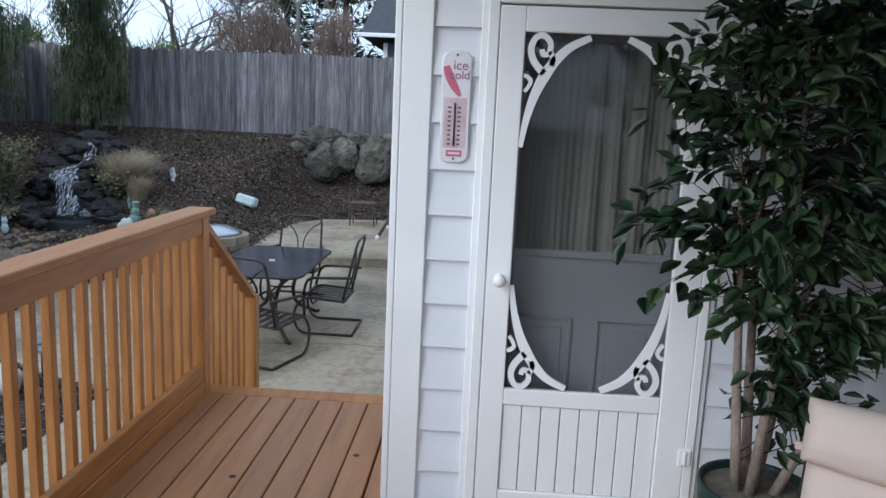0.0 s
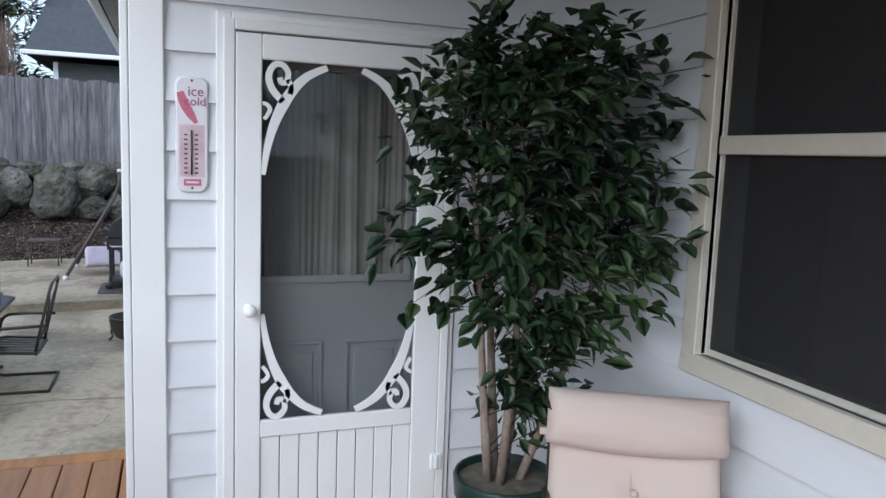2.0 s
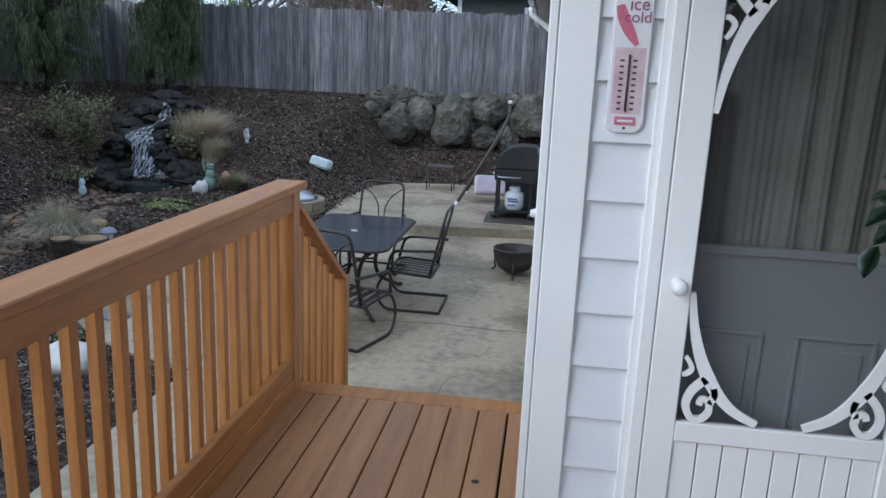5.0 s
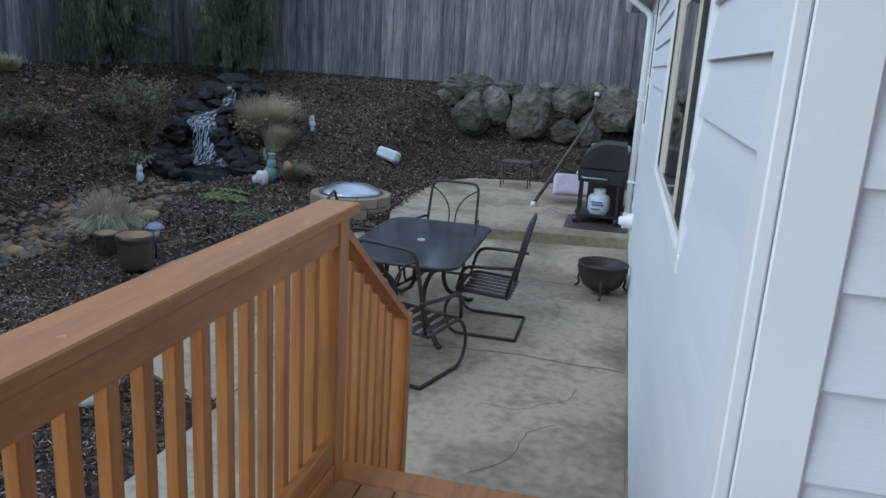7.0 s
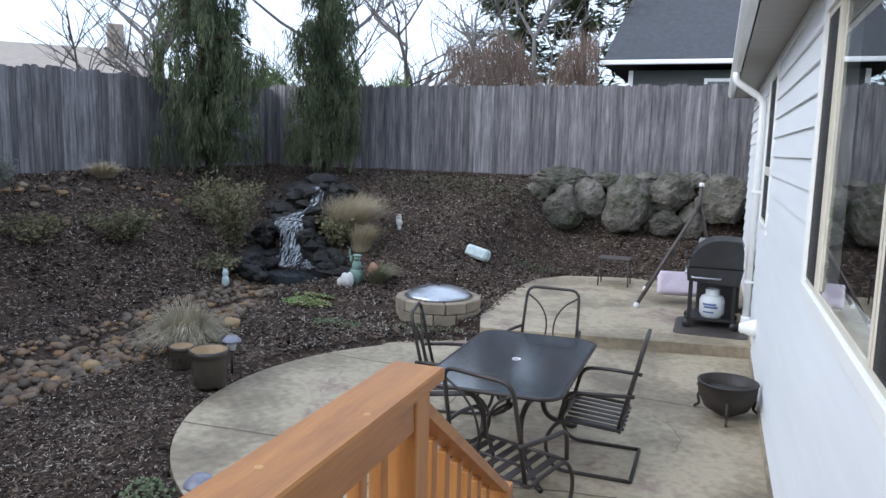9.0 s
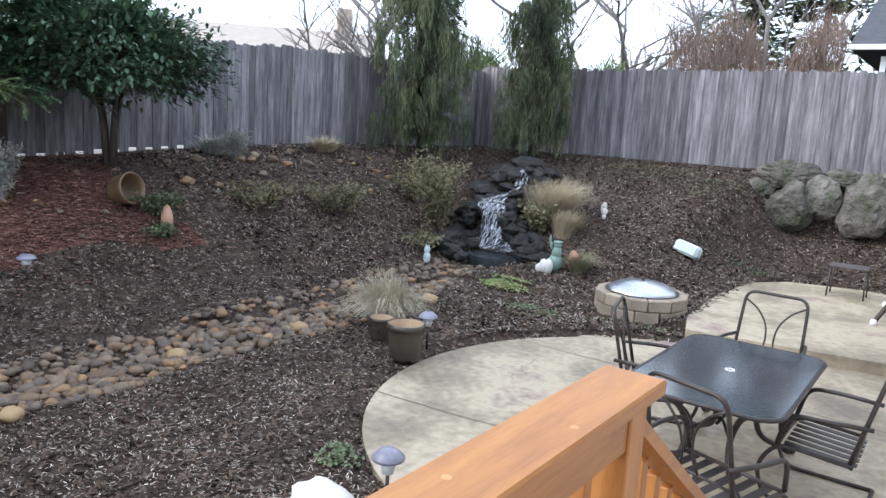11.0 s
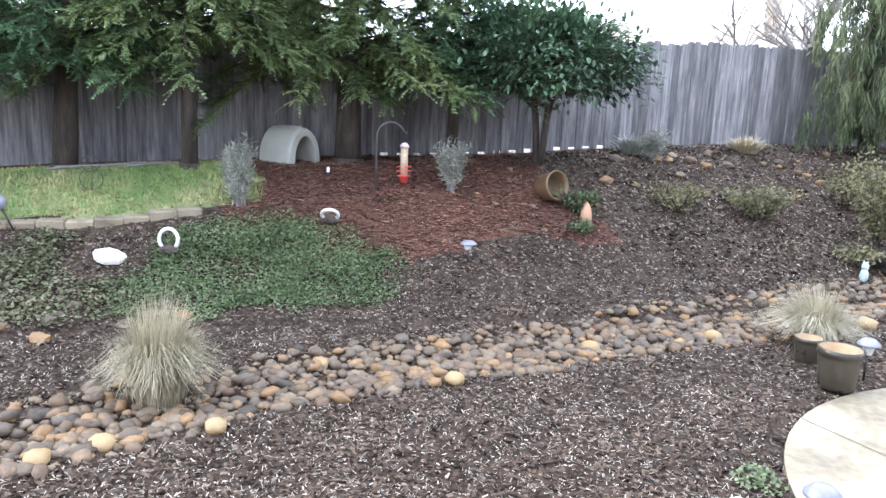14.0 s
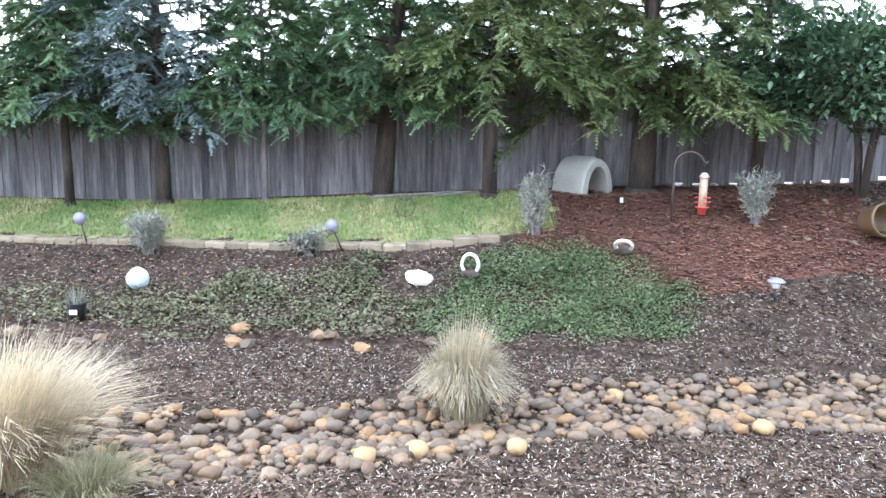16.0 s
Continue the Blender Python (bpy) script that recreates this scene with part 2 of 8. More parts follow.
M_fig = leafmat("dark_green_silk_leaf", [(0.014, 0.033, 0.017), (0.032, 0.064, 0.028), (0.085, 0.135, 0.048)], 0.40, 0.55, 0.22)
M_conif = leafmat("conifer_needles", [(0.055, 0.11, 0.055), (0.09, 0.16, 0.075), (0.13, 0.21, 0.095)], 0.6, 0.4, 0.35)
M_conif_y = leafmat("yellow_green_conifer_needles", [(0.07, 0.105, 0.042), (0.12, 0.165, 0.062), (0.18, 0.215, 0.085)], 0.6, 0.4, 0.35)
M_blue = leafmat("blue_spruce_needles", [(0.085, 0.125, 0.12), (0.14, 0.19, 0.185), (0.21, 0.26, 0.255)], 0.6, 0.35, 0.3)
M_laurel = leafmat("glossy_laurel_leaf", [(0.035, 0.072, 0.042), (0.065, 0.118, 0.062), (0.13, 0.19, 0.11)], 0.32, 0.5, 0.25)
M_weep = leafmat("weeping_cedar_sprays", [(0.05, 0.07, 0.034), (0.095, 0.12, 0.058), (0.15, 0.17, 0.085)], 0.7, 0.5, 0.3)
M_cover = leafmat("green_groundcover_leaf", [(0.095, 0.13, 0.06), (0.14, 0.185, 0.09), (0.20, 0.245, 0.13)], 0.5, 0.45, 0.35)
M_cover_b = leafmat("dull_groundcover_leaf", [(0.095, 0.10, 0.055), (0.15, 0.155, 0.085), (0.21, 0.205, 0.125)], 0.6, 0.45)
M_feather = leafmat("pale_feather_grass", [(0.28, 0.245, 0.165), (0.42, 0.37, 0.26), (0.57, 0.52, 0.40)], 0.7, 0.3)
M_straw = leafmat("dry_straw_grass", [(0.30, 0.24, 0.15), (0.45, 0.38, 0.26), (0.58, 0.51, 0.38)], 0.7, 0.3)
M_greygrass = leafmat("grey_green_grass", [(0.15, 0.15, 0.085), (0.25, 0.24, 0.14), (0.36, 0.33, 0.21)], 0.7, 0.3)
M_lav = leafmat("grey_lavender_twigs", [(0.18, 0.185, 0.155), (0.29, 0.295, 0.255), (0.40, 0.40, 0.35)], 0.7, 0.3)
M_hedge = leafmat("brown_winter_twigs", [(0.12, 0.082, 0.062), (0.19, 0.135, 0.105), (0.25, 0.185, 0.15)], 0.8, 0.3)
M_shrub = leafmat("olive_shrub_leaf", [(0.10, 0.095, 0.045), (0.16, 0.15, 0.075), (0.23, 0.205, 0.115)], 0.6, 0.45, 0.35)


# ---------- mesh helpers ----------
def thing(name, loc=(0, 0, 0), label="", category="", group="", kind="", rz=0.0):
    ob = new(name)
    ob.empty_display_size = 0.1
    ob.matrix_world = pose(*loc, 0, 0, rz)
    return tagged(ob, label, category, group, kind)


def mesh_of(bm, material, smooth=False, name="mesh"):
    me = bpy.data.meshes.new(name)
    bm.to_mesh(me)
    bm.free()
    me.materials.append(material)
    if smooth:
        me.polygons.foreach_set("use_smooth", [True] * len(me.polygons))
    return me


def part(name, bm, material, parent=None, label="", smooth=False, kind=""):
    ob = new(name, bm if isinstance(bm, bpy.types.Mesh) else mesh_of(bm, material, smooth, name))
    ob.parent = parent
    return tagged(ob, label, kind=kind)


def piece(name, me, parent, m):
    ob = new(name, me)
    ob.parent = parent
    ob.matrix_local = m
    return ob


def box(bm, a, b, bevel=0.0):
    x0, y0, z0 = a
    x1, y1, z1 = b
    g = bmesh.ops.create_cube(bm, size=1)
    for v in g["verts"]:
        v.co = Vector((x0 if v.co.x < 0 else x1, y0 if v.co.y < 0 else y1, z0 if v.co.z < 0 else z1))
    if bevel:
        es = list({e for v in g["verts"] for e in v.link_edges})
        bmesh.ops.bevel(bm, geom=es, offset=bevel, segments=1, affect="EDGES")
    return bm


def boxes(*rows, bevel=0.0):
    bm = bmesh.new()
    for a, b in rows:
        box(bm, a, b, bevel)
    return bm


def tube(bm, pts, r, n=8, taper=None, closed=False):
    """A round bar along pts; taper: the radius at the far end."""
    pts = [Vector(p) for p in pts]
    rings, count = [], len(pts)
    side = None
    for i, p in enumerate(pts):
        a, b = pts[max(0, i - 1)], pts[min(count - 1, i + 1)]
        d = (b - a).normalized()
        if side is None:
            side = d.orthogonal().normalized()
        side = (side - d * side.dot(d)).normalized()
        up = d.cross(side)
        rad = r if taper is None else r + (taper - r) * i / (count - 1)
        rings.append([bm.verts.new(p + (side * math.cos(k * math.tau / n) + up * math.sin(k * math.tau / n)) * rad) for k in range(n)])
    for a, b in zip(rings, rings[1:]):
        for k in range(n):
            bm.faces.new((a[k], a[(k + 1) % n], b[(k + 1) % n], b[k]))
    bm.faces.new(rings[0][::-1])
    bm.faces.new(rings[-1])
    return bm


def bend(pts, rad=0.05, steps=4):
    """Rounds the corners of a polyline."""
    pts = [Vector(p) for p in pts]
    out = [pts[0]]
    for a, b, c in zip(pts, pts[1:], pts[2:]):
        u, v = (a - b), (c - b)
        k = min(rad, u.length * 0.45, v.length * 0.45)
        p, q = b + u.normalized() * k, b + v.normalized() * k
        for i in range(steps + 1):
            t = i / steps
            out.append(p * (1 - t) ** 2 + b * 2 * t * (1 - t) + q * t * t)
    out.append(pts[-1])
    return out


def lathe(bm, prof, n=24, at=(0, 0, 0)):
    """Turns (radius, z) pairs round the upright axis."""
    o = Vector(at)
    rings = []
    for r, z in prof:
        if r < 1e-5:
            rings.append([bm.verts.new(o + Vector((0, 0, z)))])
        else:
            rings.append([bm.verts.new(o + Vector((r * math.cos(k * math.tau / n), r * math.sin(k * math.tau / n), z))) for k in range(n)])
    for a, b in zip(rings, rings[1:]):
        for k in range(n):
            j = (k + 1) % n
            if len(a) == 1 and len(b) > 1:
                bm.faces.new((a[0], b[j], b[k]))
            elif len(b) == 1 and len(a) > 1:
                bm.faces.new((a[k], a[j], b[0]))
            elif len(a) > 1:
                bm.faces.new((a[k], a[j], b[j], b[k]))
    return bm


def blob(bm, size, at=(0, 0, 0), rough=0.18, sub=2, seed=0.0, flat=0.0):
    """A worn, uneven stone."""
    g = bmesh.ops.create_icosphere(bm, subdivisions=sub, radius=1)
    o = Vector(at)
    for v in g["verts"]:
        d = v.co.normalized()
        k = 1 + rough * noise.noise(d * 1.3 + Vector((seed, seed * 2.1, 3.7))) * 2 + rough * 0.5 * noise.noise(d * 3.1 + Vector((seed * 3, 1, seed)))
        p = Vector((d.x * size[0], d.y * size[1], d.z * size[2])) * k
        if flat and p.z < -size[2] * flat:
            p.z = -size[2] * flat
        v.co = o + p
    return bm


def soup(name, verts, faces, material, parent=None, label="", kind=""):
    me = bpy.data.meshes.new(name)
    me.from_pydata(verts, [], faces)
    me.materials.append(material)
    ob = new(name, me)
    ob.parent = parent
    return tagged(ob, label, kind=kind)


def slab(bm, outline, z0, z1):
    """An upright prism over an outline."""
    lo = [bm.verts.new((x, y, z0)) for x, y in outline]
    hi = [bm.verts.new((x, y, z1)) for x, y in outline]
    bm.faces.new(hi)
    bm.faces.new(lo[::-1])
    n = len(lo)
    for i in range(n):
        j = (i + 1) % n
        bm.faces.new((lo[i], lo[j], hi[j], hi[i]))
    bmesh.ops.recalc_face_normals(bm, faces=bm.faces)
    return bm


R = random.Random(7)


# ---------- ground ----------
def ss(t):
    t = max(0.0, min(1.0, t))
    return t * t * (3 - 2 * t)


DECK_Z, PATIO_Z, UPPER_Z = 0.0, -0.66, -0.53


def in_patio(x, y, grow=0.0):
    if math.hypot(x + 2.15, y - 8.3) < 2.62 + grow:
        return True
    if -2.6 - grow < x < 0.3 and 0.0 < y < 11.5 + grow:
        return True
    return -3.25 - grow < x < 0.3 and 11.0 < y < 15.4 + grow


def creek_x(y):
    return -5.74 - 0.75 * ss((y - 0.5) / 4.0) - 0.045 * max(0, y - 5) - 0.35 * ss((y - 9) / 4)


def bank(x, y):
    """The lie of the garden: flat by the patio, a bank to the side fence and one to the back fence."""
    toe = -7.0 - 0.17 * max(0, 8 - y)
    amp = 1.05 + 0.35 * ss((y + 3) / 14)
    t1 = (toe - x) / 3.5
    h1 = amp * (0.55 * ss(t1) + 0.45 * max(0, min(1, t1)))
    t = (y - 11.6) / 6.9
    h2 = 1.72 * (0.4 * ss(t) + 0.6 * max(0, min(1, t)))
    if x > -4.4:
        k = ss((x + 4.4) / 1.2)
        h3 = 0.62 * max(0, min(1, (y - 11.6) / 5.9)) + 1.1 * ss((y - 17.3) / 0.9)
        h2 = h2 * (1 - k) + h3 * k
    rise = 0.29 * ss((y - 7.0) / 7.0) - 0.15 * ss((4.0 - y) / 6.5)
    h1 += rise * ss((t1 - 0.7) / 0.5)
    m, d = max(h1, h2), abs(h1 - h2)
    if d < 0.25 and m > 0:
        m += (0.25 - d) ** 2
    return -0.62 + m


def ground_z(x, y):
    z = bank(x, y)
    if in_patio(x, y, -0.05) or (x > -1.2 and -6 < y < 5) or (x > 0.1 and 3 < y < 16.5):
        return min(z, -0.85)
    if in_patio(x, y, 0.12):
        return (UPPER_Z if y > 11.2 else PATIO_Z) - 0.015 + 0.02 * noise.noise(Vector((x * 2.1, y * 2.1, 2)))
    if y > 11.2 and x > -5.0:
        gap = math.hypot(max(0, -3.25 - x), max(0, y - 15.4))
        z = UPPER_Z - 0.015 + (z - UPPER_Z + 0.015) * ss(gap / 1.7)
    c = abs(x - creek_x(y))
    if -3 < y < 12.5 and c < 0.75:
        z -= 0.10 * (1 - c / 0.75)
    if math.hypot(x + 6.95, y - 12.95) < 0.8:
        z -= 0.12
    return z + 0.03 * noise.noise(Vector((x * 0.9, y * 0.9, 0))) + 0.015 * noise.noise(Vector((x * 3.1, y * 3.1, 5)))


WALL_X = lambda y: -10.0 - 0.165 * max(0, 2.2 - y) - 0.03 * max(0, y - 2.2)


def fence_x(y):
    return -13.2 + (y + 2) * 0.108


def zone(x, y):
    if x < fence_x(y) - 0.05 and y < 19:
        return 3
    j = 0.35 * noise.noise(Vector((x * 0.8, y * 0.8, 9)))
    if x < WALL_X(y) - 0.1 and y < 4.1 + j and x > fence_x(y) - 6 and x > fence_x(y) + 0.55 + j:
        return 1
    if x < -8.7 + j and 3.6 + j < y < 8.2 + j * 2 and x < -8.9 + (y - 4) * 0.12 + j:
        return 2
    if x < fence_x(y) + 0.7 + j and y < 9:
        return 2
    return 0


def build_ground():
    xs = [-400, -120, -60, -35, -25, -19] + [round(-16 + 0.16 * i, 3) for i in range(117)] + [3.2, 5, 9, 20, 60, 400]
    ys = [-400, -120, -50, -25, -14] + [round(-9 + 0.16 * i, 3) for i in range(191)] + [22, 24, 28, 40, 80, 400]
    verts = [(x, y, ground_z(x, y)) for y in ys for x in xs]
    nx = len(xs)
    faces = [(j * nx + i, j * nx + i + 1, (j + 1) * nx + i + 1, (j + 1) * nx + i) for j in range(len(ys) - 1) for i in range(nx - 1)]
    me = bpy.data.meshes.new("ground")
    me.from_pydata(verts, [], faces)
    for m in (M_mulch, M_lawn, M_needle, M_daylit):
        me.materials.append(m)
    for p in me.polygons:
        p.material_index = zone(p.center.x, p.center.y)
        p.use_smooth = True
    tagged(new("ground", me), "dark bark mulch garden bed sloping up to fences", "ground", kind="structure")


build_ground()


def build_patio():
    arc = [(-2.15 + 2.62 * math.cos(a), 8.3 + 2.62 * math.sin(a)) for a in [radians(137 + i * 4) for i in range(30)]]
    out = [(0.02, -0.2), (0.02, 11.4), (-3.9, 11.0)] + arc + [(-2.6, 5.2), (-2.6, -0.2)]
    bm = slab(bmesh.new(), out, PATIO_Z - 0.12, PATIO_Z)
    low = tagged(part("patio_lower", bm, M_concrete), "stamped tan concrete patio with mottled stains", "patio", kind="structure")
    up = [(0.02, 11.36), (-3.12, 10.92), (-3.32, 11.6), (-3.4, 13.2), (-3.3, 14.6), (-2.9, 15.2), (-2.0, 15.5), (0.02, 15.6)]
    bm = slab(bmesh.new(), up, PATIO_Z - 0.1, UPPER_Z)
    top = tagged(part("patio_upper", bm, M_concrete), "raised stamped concrete patio step", "patio", kind="structure")
    # shallow cracks and joints
    bm = bmesh.new()
    for pts in ([(-0.05, 7.2), (-1.0, 7.25), (-2.0, 7.1), (-3.2, 7.3), (-4.6, 7.2)], [(-0.05, 9.4), (-2.2, 9.45), (-4.5, 9.5)], [(-2.6, 5.7), (-2.65, 8.0), (-2.7, 10.8)]):
        for (a, b), (c, d) in zip(pts, pts[1:]):
            for k in range(6):
                t, u = k / 6, (k + 1) / 6
                p = Vector((a + (c - a) * t, b + (d - b) * t + 0.04 * noise.noise(Vector((a + t * 4, d, 1))), PATIO_Z + 0.002))
                q = Vector((a + (c - a) * u, b + (d - b) * u + 0.04 * noise.noise(Vector((a + u * 4, d, 1))), PATIO_Z + 0.002))
                w = Vector((-(q - p).y, (q - p).x, 0)).normalized() * 0.008
                vs = [bm.verts.new(v) for v in (p + w, p - w, q - w, q + w)]
                bm.faces.new(vs)
    bmesh.ops.recalc_face_normals(bm, faces=bm.faces)
    rr = random.Random(17)
    for x, y, a, n in ((-3.6, 7.9, 20, 14), (-3.2, 6.6, 60, 12), (-4.0, 9.0, -30, 10), (-2.2, 6.2, 120, 14), (-1.0, 6.3, 15, 12), (-0.7, 8.2, 80, 12), (-3.0, 9.9, 10, 10), (-0.9, 5.4, 50, 12)):
        p, a = Vector((x, y, PATIO_Z + 0.0015)), radians(a)
        for k in range(n):
            a += rr.gauss(0, 0.35)
            d = Vector((math.cos(a), math.sin(a), 0))
            q = p + d * 0.075
            w = Vector((-d.y, d.x, 0)) * 0.0035
            bm.faces.new([bm.verts.new(v) for v in (p + w, p - w, q - w * 0.8, q + w * 0.8)])
            p = q
    bmesh.ops.recalc_face_normals(bm, faces=bm.faces)
    part("joint_line", bm, M_joint, low, "darker tooled joints and hairline cracks in concrete")


build_patio()


# ---------- house ----------
X_IN, Y_FRONT, CEIL = 1.95, 3.08, 2.65
LAP = 0.184


def lap_mesh(length, along):
    """One clapboard: thin at the top, thick at its butt edge. along: 'x' faces -y, 'y' faces -x."""
    bm = bmesh.new()
    prof = [(0.0, 0.0), (-0.025, 0.0), (-0.003, LAP + 0.012), (0.0, LAP + 0.012)]
    ends = []
    for s in (0, length):
        ends.append([bm.verts.new((s, d, z) if along == "x" else (d, s, z)) for d, z in prof])
    for k in range(4):
        bm.faces.new((ends[0][k], ends[0][(k + 1) % 4], ends[1][(k + 1) % 4], ends[1][k]))
    bm.faces.new(ends[0])
    bm.faces.new(ends[1][::-1])
    bmesh.ops.recalc_face_normals(bm, faces=bm.faces)
    return mesh_of(bm, M_siding, name="siding_board")


def siding(parent, along, fixed, s0, s1, z0, z1, openings):
    meshes = {}
    z = z0
    while z < z1 - 0.05:
        spans = [(s0, s1)]
        for a, b, c, d in openings:
            if c < z + LAP * 0.5 < d:
                spans = [q for p in spans for q in ((p[0], min(p[1], a)), (max(p[0], b), p[1])) if q[1] - q[0] > 0.03]
        for a, b in spans:
            key = round(b - a, 3)
            if key not in meshes:
                meshes[key] = lap_mesh(key, along)
            piece("siding_board", meshes[key], parent, pose(a, fixed, z) if along == "x" else pose(fixed, a, z))
        z += LAP


def wall_box(name, rows, label):
    return tagged(part(name, boxes(*rows), M_siding), label, "wall", kind="structure")


# front wall with the door opening (0.36 to 1.26), facing -y
wall_front = wall_box("wall_front", [((0.02, 3.08, -0.66), (0.38, 3.24, CEIL)), ((1.24, 3.08, -0.66), (2.1, 3.24, CEIL)), ((0.38, 3.08, 2.07), (1.24, 3.24, CEIL)), ((0.38, 3.08, -0.66), (1.24, 3.24, 0.0))],
                      "pale grey lap siding wall beside screen door")
siding(wall_front, "x", 3.08, 0.12, X_IN, 0.135 - LAP, CEIL, [(0.31, 1.31, -1, 2.14)])
# garden wall facing -x with two windows
W1, W2 = (4.52, 6.98, 0.95, 2.42), (10.62, 11.75, 0.92, 2.5)
wall_side = wall_box("wall_side", [((0.0, 3.08, -0.9), (0.16, W1[0], 2.7)), ((0.0, W1[1], -0.9), (0.16, W2[0], 2.7)), ((0.0, W2[1], -0.9), (0.16, 16.6, 2.7)),
                                   ((0.0, W1[0], -0.9), (0.16, W1[1], W1[2])), ((0.0, W1[0], W1[3]), (0.16, W1[1], 2.7)),
                                   ((0.0, W2[0], -0.9), (0.16, W2[1], W2[2])), ((0.0, W2[0], W2[3]), (0.16, W2[1], 2.7)), ((0.02, 3.08, -0.9), (0.16, 3.09, 2.7))],
                     "pale grey lap siding wall along the patio")
siding(wall_side, "y", 0.0, 3.16, 16.5, 0.168 - LAP * 4, 2.62, [(W1[0] - 0.08, W1[1] + 0.08, W1[2] - 0.08, W1[3] + 0.08), (W2[0] - 0.08, W2[1] + 0.08, W2[2] - 0.08, W2[3] + 0.08)])
wall_far = wall_box("wall_far", [((0.16, 16.44, -0.9), (9, 16.6, 2.7))], "pale grey end wall of the house")
# porch wall facing -x with the two stacked windows
WC = (0.2, 2.22, 0.94, 2.5)
wall_porch = wall_box("wall_porch", [((X_IN, WC[1], -0.66), (2.1, 3.08, CEIL)), ((X_IN, -2.6, -0.66), (2.1, WC[0], CEIL)), ((2.1, -2.6, -0.66), (9, -2.45, CEIL)), ((8.9, -2.45, -0.66), (9, 16.44, CEIL)), ((X_IN, WC[0], -0.66), (2.1, WC[1], WC[2])), ((X_IN, WC[0], WC[3]), (2.1, WC[1], CEIL))],
                      "pale grey lap siding wall under the porch roof")
siding(wall_porch, "y", X_IN, -2.5, 3.07, 0.135 - LAP, CEIL, [(WC[0] - 0.09, WC[1] + 0.09, WC[2] - 0.09, WC[3] + 0.09)])
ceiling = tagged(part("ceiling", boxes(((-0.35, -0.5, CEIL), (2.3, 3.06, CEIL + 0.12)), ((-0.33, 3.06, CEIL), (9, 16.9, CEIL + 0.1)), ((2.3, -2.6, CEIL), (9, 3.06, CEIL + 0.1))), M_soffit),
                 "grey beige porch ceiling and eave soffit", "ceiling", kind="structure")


def build_roof():
    bm = bmesh.new()
    for x0, y0, y1 in ((-0.42, -0.55, 16.95), (2.2, -2.7, -0.55)):
        z = CEIL + 0.14
        v = [bm.verts.new(p) for p in ((x0, y0, z), (x0, y1, z), (4.5, y1, z + 2.1), (4.5, y0, z + 2.1), (9.4, y1, z), (9.4, y0, z))]
        for f in ((0, 3, 2, 1), (3, 5, 4, 2), (0, 5, 3), (1, 2, 4), (0, 1, 4, 5)):
            bm.faces.new([v[i] for i in f])
    bmesh.ops.recalc_face_normals(bm, faces=bm.faces)
    tagged(part("roof", bm, M_shingle), "dark grey shingle roof of the house", "roof", kind="structure")


M_shingle = mat("dark_grey_shingles", [(0.045, 0.048, 0.055), (0.075, 0.08, 0.09)], 6, (1, 1, 1), 0.9, 0.6, 6, bump_dist=0.02)
M_greenwall = mat("dark_green_grey_siding", [(0.05, 0.06, 0.055), (0.075, 0.085, 0.08)], 2, (1, 1, 8), 0.7, 0.2)
build_roof()


